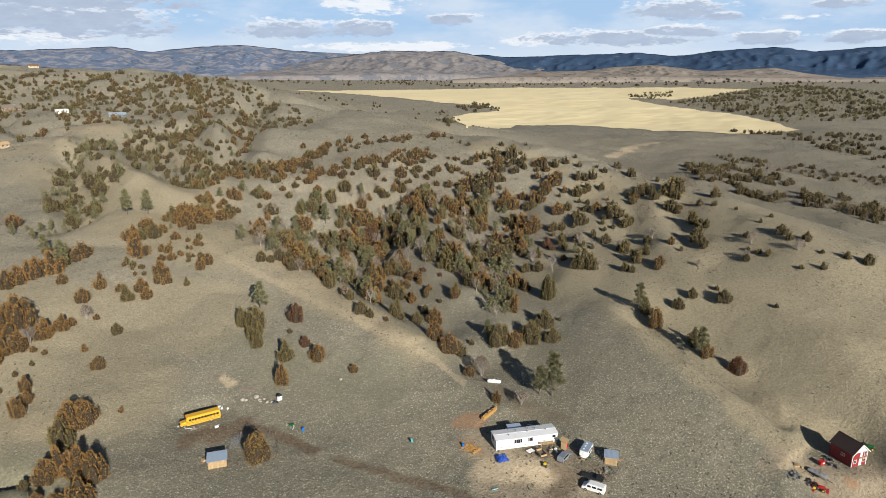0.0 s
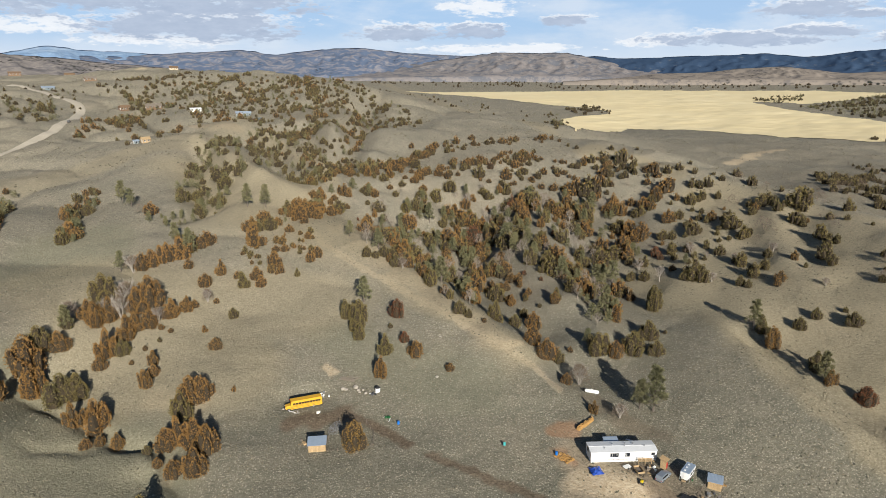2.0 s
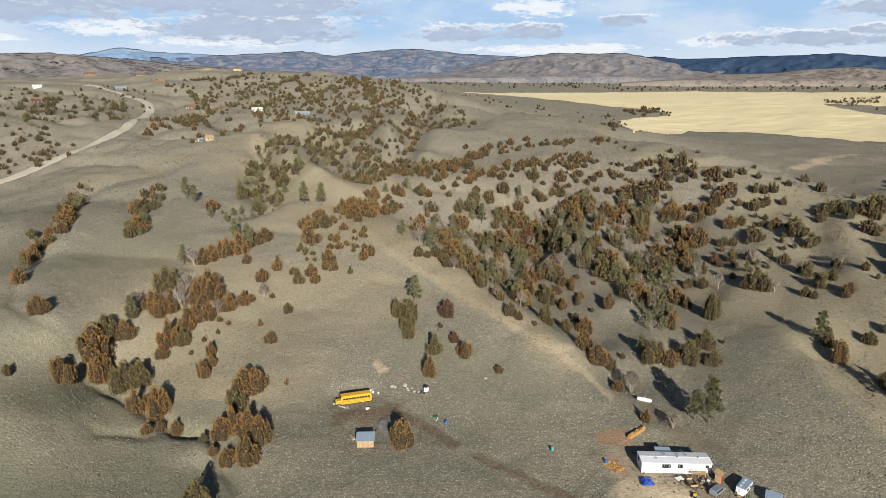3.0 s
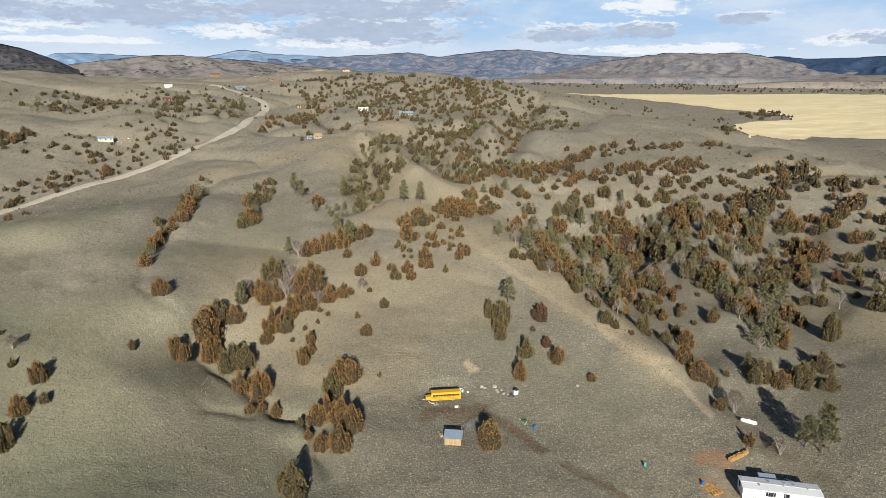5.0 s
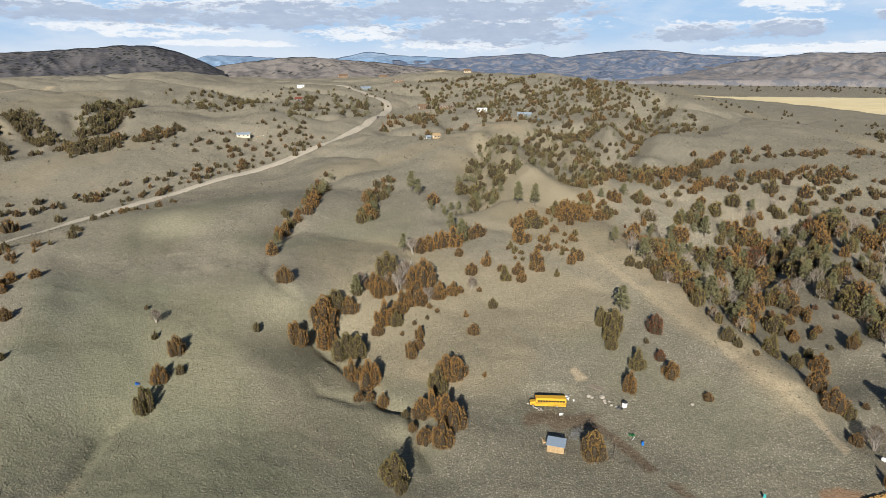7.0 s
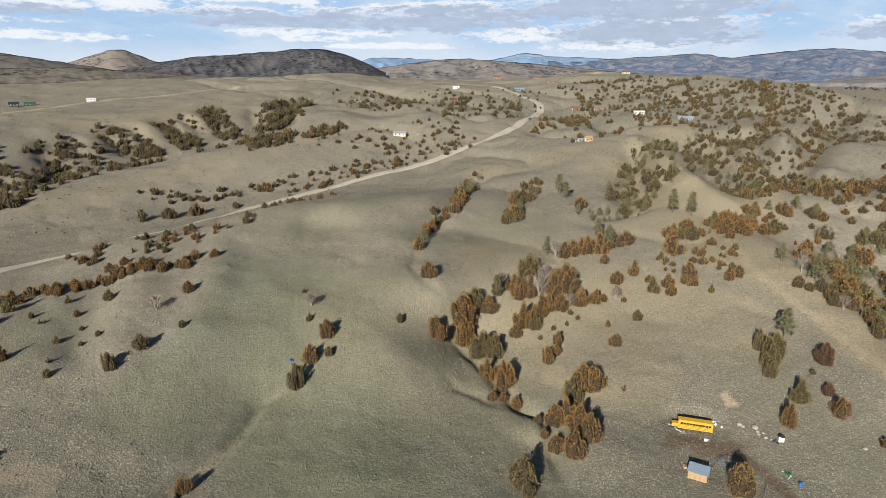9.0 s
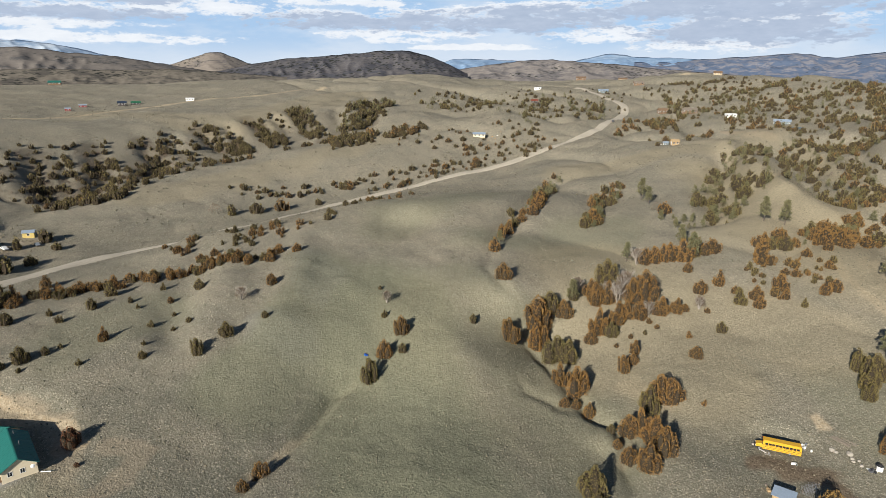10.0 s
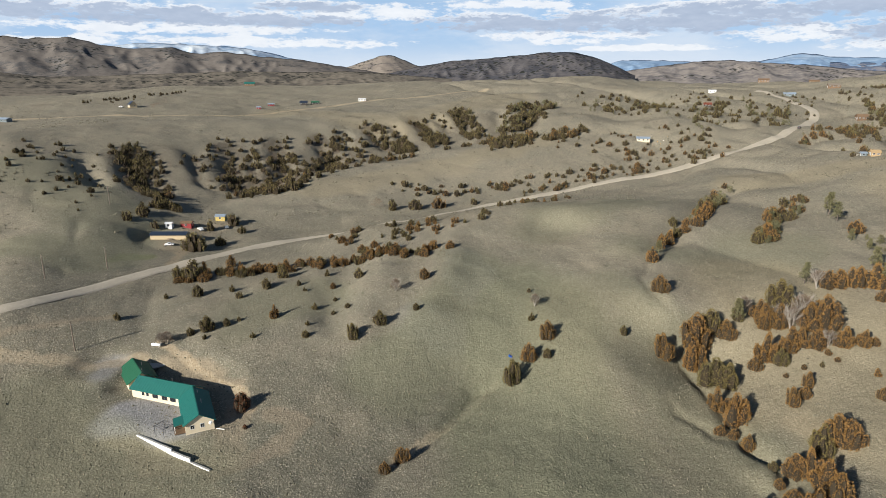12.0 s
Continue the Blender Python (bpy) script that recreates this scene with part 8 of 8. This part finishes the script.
stand("hollow brush", 52, 2, 4, "s", (-687, -54), (-826, -40), (-788, -33), (-688, -42))
stand("plateau brush", 38, 2, 4, "o", (-735, -131), (-798, -97), (-887, -22), (-845, -22), (-744, -91))
stand("scattered", 28, 2, 3.5, "o", (-385, -91), (-518, 82), (-555, 273), (-534, 154), (-486, -27))
stand("scattered slope", 70, 2, 4, "oj", (-469, 255), (-404, 343), (-341, 348), (-352, 233))
stand("scattered basin", 150, 1.6, 4, "oop", (-563, 404), (-519, 537), (-439, 574), (-377, 473), (-392, 349))
stand("scattered house", 45, 2.5, 5, "oj", (-325, 423), (-266, 469), (-222, 455), (-230, 389), (-260, 348))
row_of("first gully", 120, 13, 2.5, 5, "oosss", (-469, -54), (-449, -46), (-424, -39))
row_of("second gully", 100, 13, 2.5, 5, "oosss", (-487, 10), (-471, 11), (-425, 12))
row_of("third gully", 90, 13, 2.5, 5, "oosss", (-498, 44), (-472, 48), (-437, 27))
row_of("fourth gully", 90, 13, 2.5, 5, "oosss", (-512, 81), (-490, 89), (-466, 74))
row_of("fifth gully", 42, 8, 3, 5.5, "oosss", (-532, 128), (-501, 139))
row_of("sixth gully", 42, 8, 3, 5.5, "oosss", (-542, 171), (-502, 179))
row_of("seventh gully", 42, 8, 3, 5.5, "oosp", (-564, 224), (-511, 216))
row_of("eighth gully", 70, 10, 3, 6, "oosp", (-575, 322), (-497, 264), (-485, 228))
row_of("small gully", 18, 6, 2, 4, "oss", (-478, -11), (-433, -4))
row_of("small gully", 20, 6, 2, 4, "oss", (-489, 26), (-446, 24))
row_of("small gully", 18, 6, 2, 4, "oss", (-522, 101), (-492, 105))
row_of("small gully", 18, 6, 2, 4, "oss", (-532, 148), (-503, 154))
row_of("small gully", 18, 6, 2, 4, "oss", (-547, 195), (-515, 198))
row_of("front ridge foot", 95, 9, 2, 4.5, "joos", (-416, 13), (-406, 41), (-437, 71), (-471, 130), (-477, 185), (-458, 257))
row_of("hill draw", 97, 11, 2.2, 5.2, "jooops", (-150, 517), (-132, 400), (-119, 327))
row_of("hill side draw", 52, 9, 2.2, 5.2, "oops", (-175, 446), (-151, 398), (-137, 380))
row_of("house draw", 58, 9, 2.2, 5.2, "oops", (-198, 393), (-157, 353), (-124, 308))
row_of("pine draw", 71, 10, 2.2, 5.2, "opps", (-210, 359), (-198, 328), (-172, 284), (-161, 240))
row_of("upper draw", 46, 10, 2.2, 5.2, "oop", (-436, 570), (-383, 536), (-327, 477))
row_of("upper draw two", 46, 10, 2.2, 5.2, "oop", (-393, 594), (-315, 524), (-269, 456))
row_of("upper draw three", 46, 10, 2.2, 5.2, "ooj", (-332, 611), (-265, 532), (-215, 473))
row_of("upper draw four", 52, 10, 2.2, 5.2, "ooj", (-245, 591), (-195, 510), (-163, 444))
row_of("hill foot row", 55, 9, 2.5, 5.5, "jjo", (-118, 323), (-91, 326), (-81, 375), (-67, 404))
row_of("bench row", 60, 9, 2, 4.5, "jjo", (-99, 364), (-70, 386), (-32, 419), (-1, 429))
row_of("bench row two", 50, 9, 2, 4.5, "jjo", (-74, 333), (-41, 362), (-8, 393))
row_of("saddle row", 40, 9, 3, 6, "oop", (-8, 1203), (18, 1035), (5, 565))
row_of("road brush", 40, 5, 1.5, 3.5, "joo", (-348, 146), (-349, 214), (-342, 297), (-346, 344))


def woodland():
    """All far trees of a stand and kind, as one mesh."""
    for (name, code), places in FAR_TREES.items():
        kind, leaf = KINDS[code]
        looks = (kind, "bush") if kind == "juniper" else (kind,)
        shapes, nearer = [FAR[k] for k in FAR if k[0] in looks], [NEARER[k] for k in NEARER if k[0] in looks]
        vs, fs, dark, n = [], [], [], 0
        xs, ys = np.array([p[0] for p in places]), np.array([p[1] for p in places])
        zs = lift(xs, ys)
        for (x, y, h), z in zip(places, zs):
            away = math.hypot(x, y)
            v, f, heart = grow.choice(nearer if away < 340 else shapes)
            if away > 700:
                f = f[:heart + (len(f) - heart) // (2 if away < 2000 else 6)]
            a, w = grow.uniform(0, 6.283), h * grow.uniform(1.0, 1.45)
            c, s = math.cos(a), math.sin(a)
            vs.append(np.stack([x + (v[:, 0] * c - v[:, 1] * s) * w, y + (v[:, 0] * s + v[:, 1] * c) * w, z - 0.05 * h + v[:, 2] * h], -1))
            fs.append(f + n)
            dark.append(np.arange(len(f)) < heart)
            n += len(v)
        me = bpy.data.meshes.new("woodland")
        me.from_pydata(np.concatenate(vs).tolist(), [], np.concatenate(fs).tolist())
        me.materials.append(LEAF[leaf])
        me.materials.append(INNER_SHADE)
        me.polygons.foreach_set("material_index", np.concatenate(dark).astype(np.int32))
        tagged(new("woodland", me), LABELS[code][1].replace(" growing on dry grass", " scrub scattered over the far draws"), "trees", kind="stuff")


def valley_trees():
    """Dots of trees over the far valley floor."""
    for i in range(900):
        a, r = radians(grow.uniform(-40, 16)), grow.uniform(2450, 3300)
        x, y = -math.sin(a) * r, math.cos(a) * r
        if noise.noise((x / 300, y / 90, 1)) > -0.1:
            FAR_TREES.setdefault(("valley", "p" if i % 2 else "o"), []).append((x, y, grow.uniform(5, 11)))


valley_trees()
woodland()


# ---- sagebrush and bunch grass on the near slopes ----
def tufts(name, label, material, count, near, far, low, high, seed):
    """Small uneven clumps over the open ground, one mesh."""
    rng = np.random.RandomState(seed)
    a = np.radians(rng.uniform(-42, 112, count * 3))
    r = np.sqrt(rng.uniform(near ** 2, far ** 2, count * 3))
    x, y = -np.sin(a) * r, np.cos(a) * r
    keep = grain(x, y, 26, seed) + 0.6 * grain(x, y, 9, seed + 1) > rng.uniform(-0.5, 0.8, len(x))
    x, y = x[keep][:count], y[keep][:count]
    z = lift(x, y)
    n = len(x)
    h = rng.uniform(low, high, n)
    ring_a = np.linspace(0, 2 * np.pi, 5, endpoint=False)[None, :] + rng.uniform(0, 6, (n, 1))
    w = h[:, None] * rng.uniform(0.5, 1.1, (n, 5))
    base = np.stack([x[:, None] + np.cos(ring_a) * w, y[:, None] + np.sin(ring_a) * w, np.repeat(z[:, None], 5, 1) + h[:, None] * rng.uniform(-0.15, 0.35, (n, 5))], -1)
    top = np.stack([x + rng.uniform(-.3, .3, n) * h, y + rng.uniform(-.3, .3, n) * h, z + h], -1)[:, None, :]
    co = np.concatenate([base, top], 1).reshape(-1, 3)
    k = np.arange(n)[:, None] * 6
    fs = np.stack([np.stack([k[:, 0] + j, k[:, 0] + (j + 1) % 5, k[:, 0] + 5], -1) for j in range(5)], 1).reshape(-1, 3)
    me = bpy.data.meshes.new(name)
    me.from_pydata(co.tolist(), [], fs.tolist())
    me.materials.append(material)
    tagged(new(name, me), label, "grass", kind="stuff")


SAGE = foliage("sagebrush", (0.165, 0.152, 0.110), (0.082, 0.076, 0.054))
STRAW = foliage("bunch_grass", (0.25, 0.215, 0.148), (0.16, 0.138, 0.096))
tufts("sagebrush", "small grey-green sagebrush clumps over the slopes", SAGE, 12000, 112, 380, 0.18, 0.42, 3)
tufts("bunch_grass", "pale dry bunch grass tussocks over the slopes", STRAW, 24000, 112, 330, 0.12, 0.30, 5)
tufts("far_sagebrush", "low dark brush dotting the farther slopes", SAGE, 9000, 330, 800, 0.4, 0.9, 8)
STONES = foliage("scattered_stones", (0.33, 0.30, 0.25), (0.19, 0.17, 0.14))
tufts("stones", "small pale stones strewn over the slopes", STONES, 1300, 115, 340, 0.10, 0.26, 12)
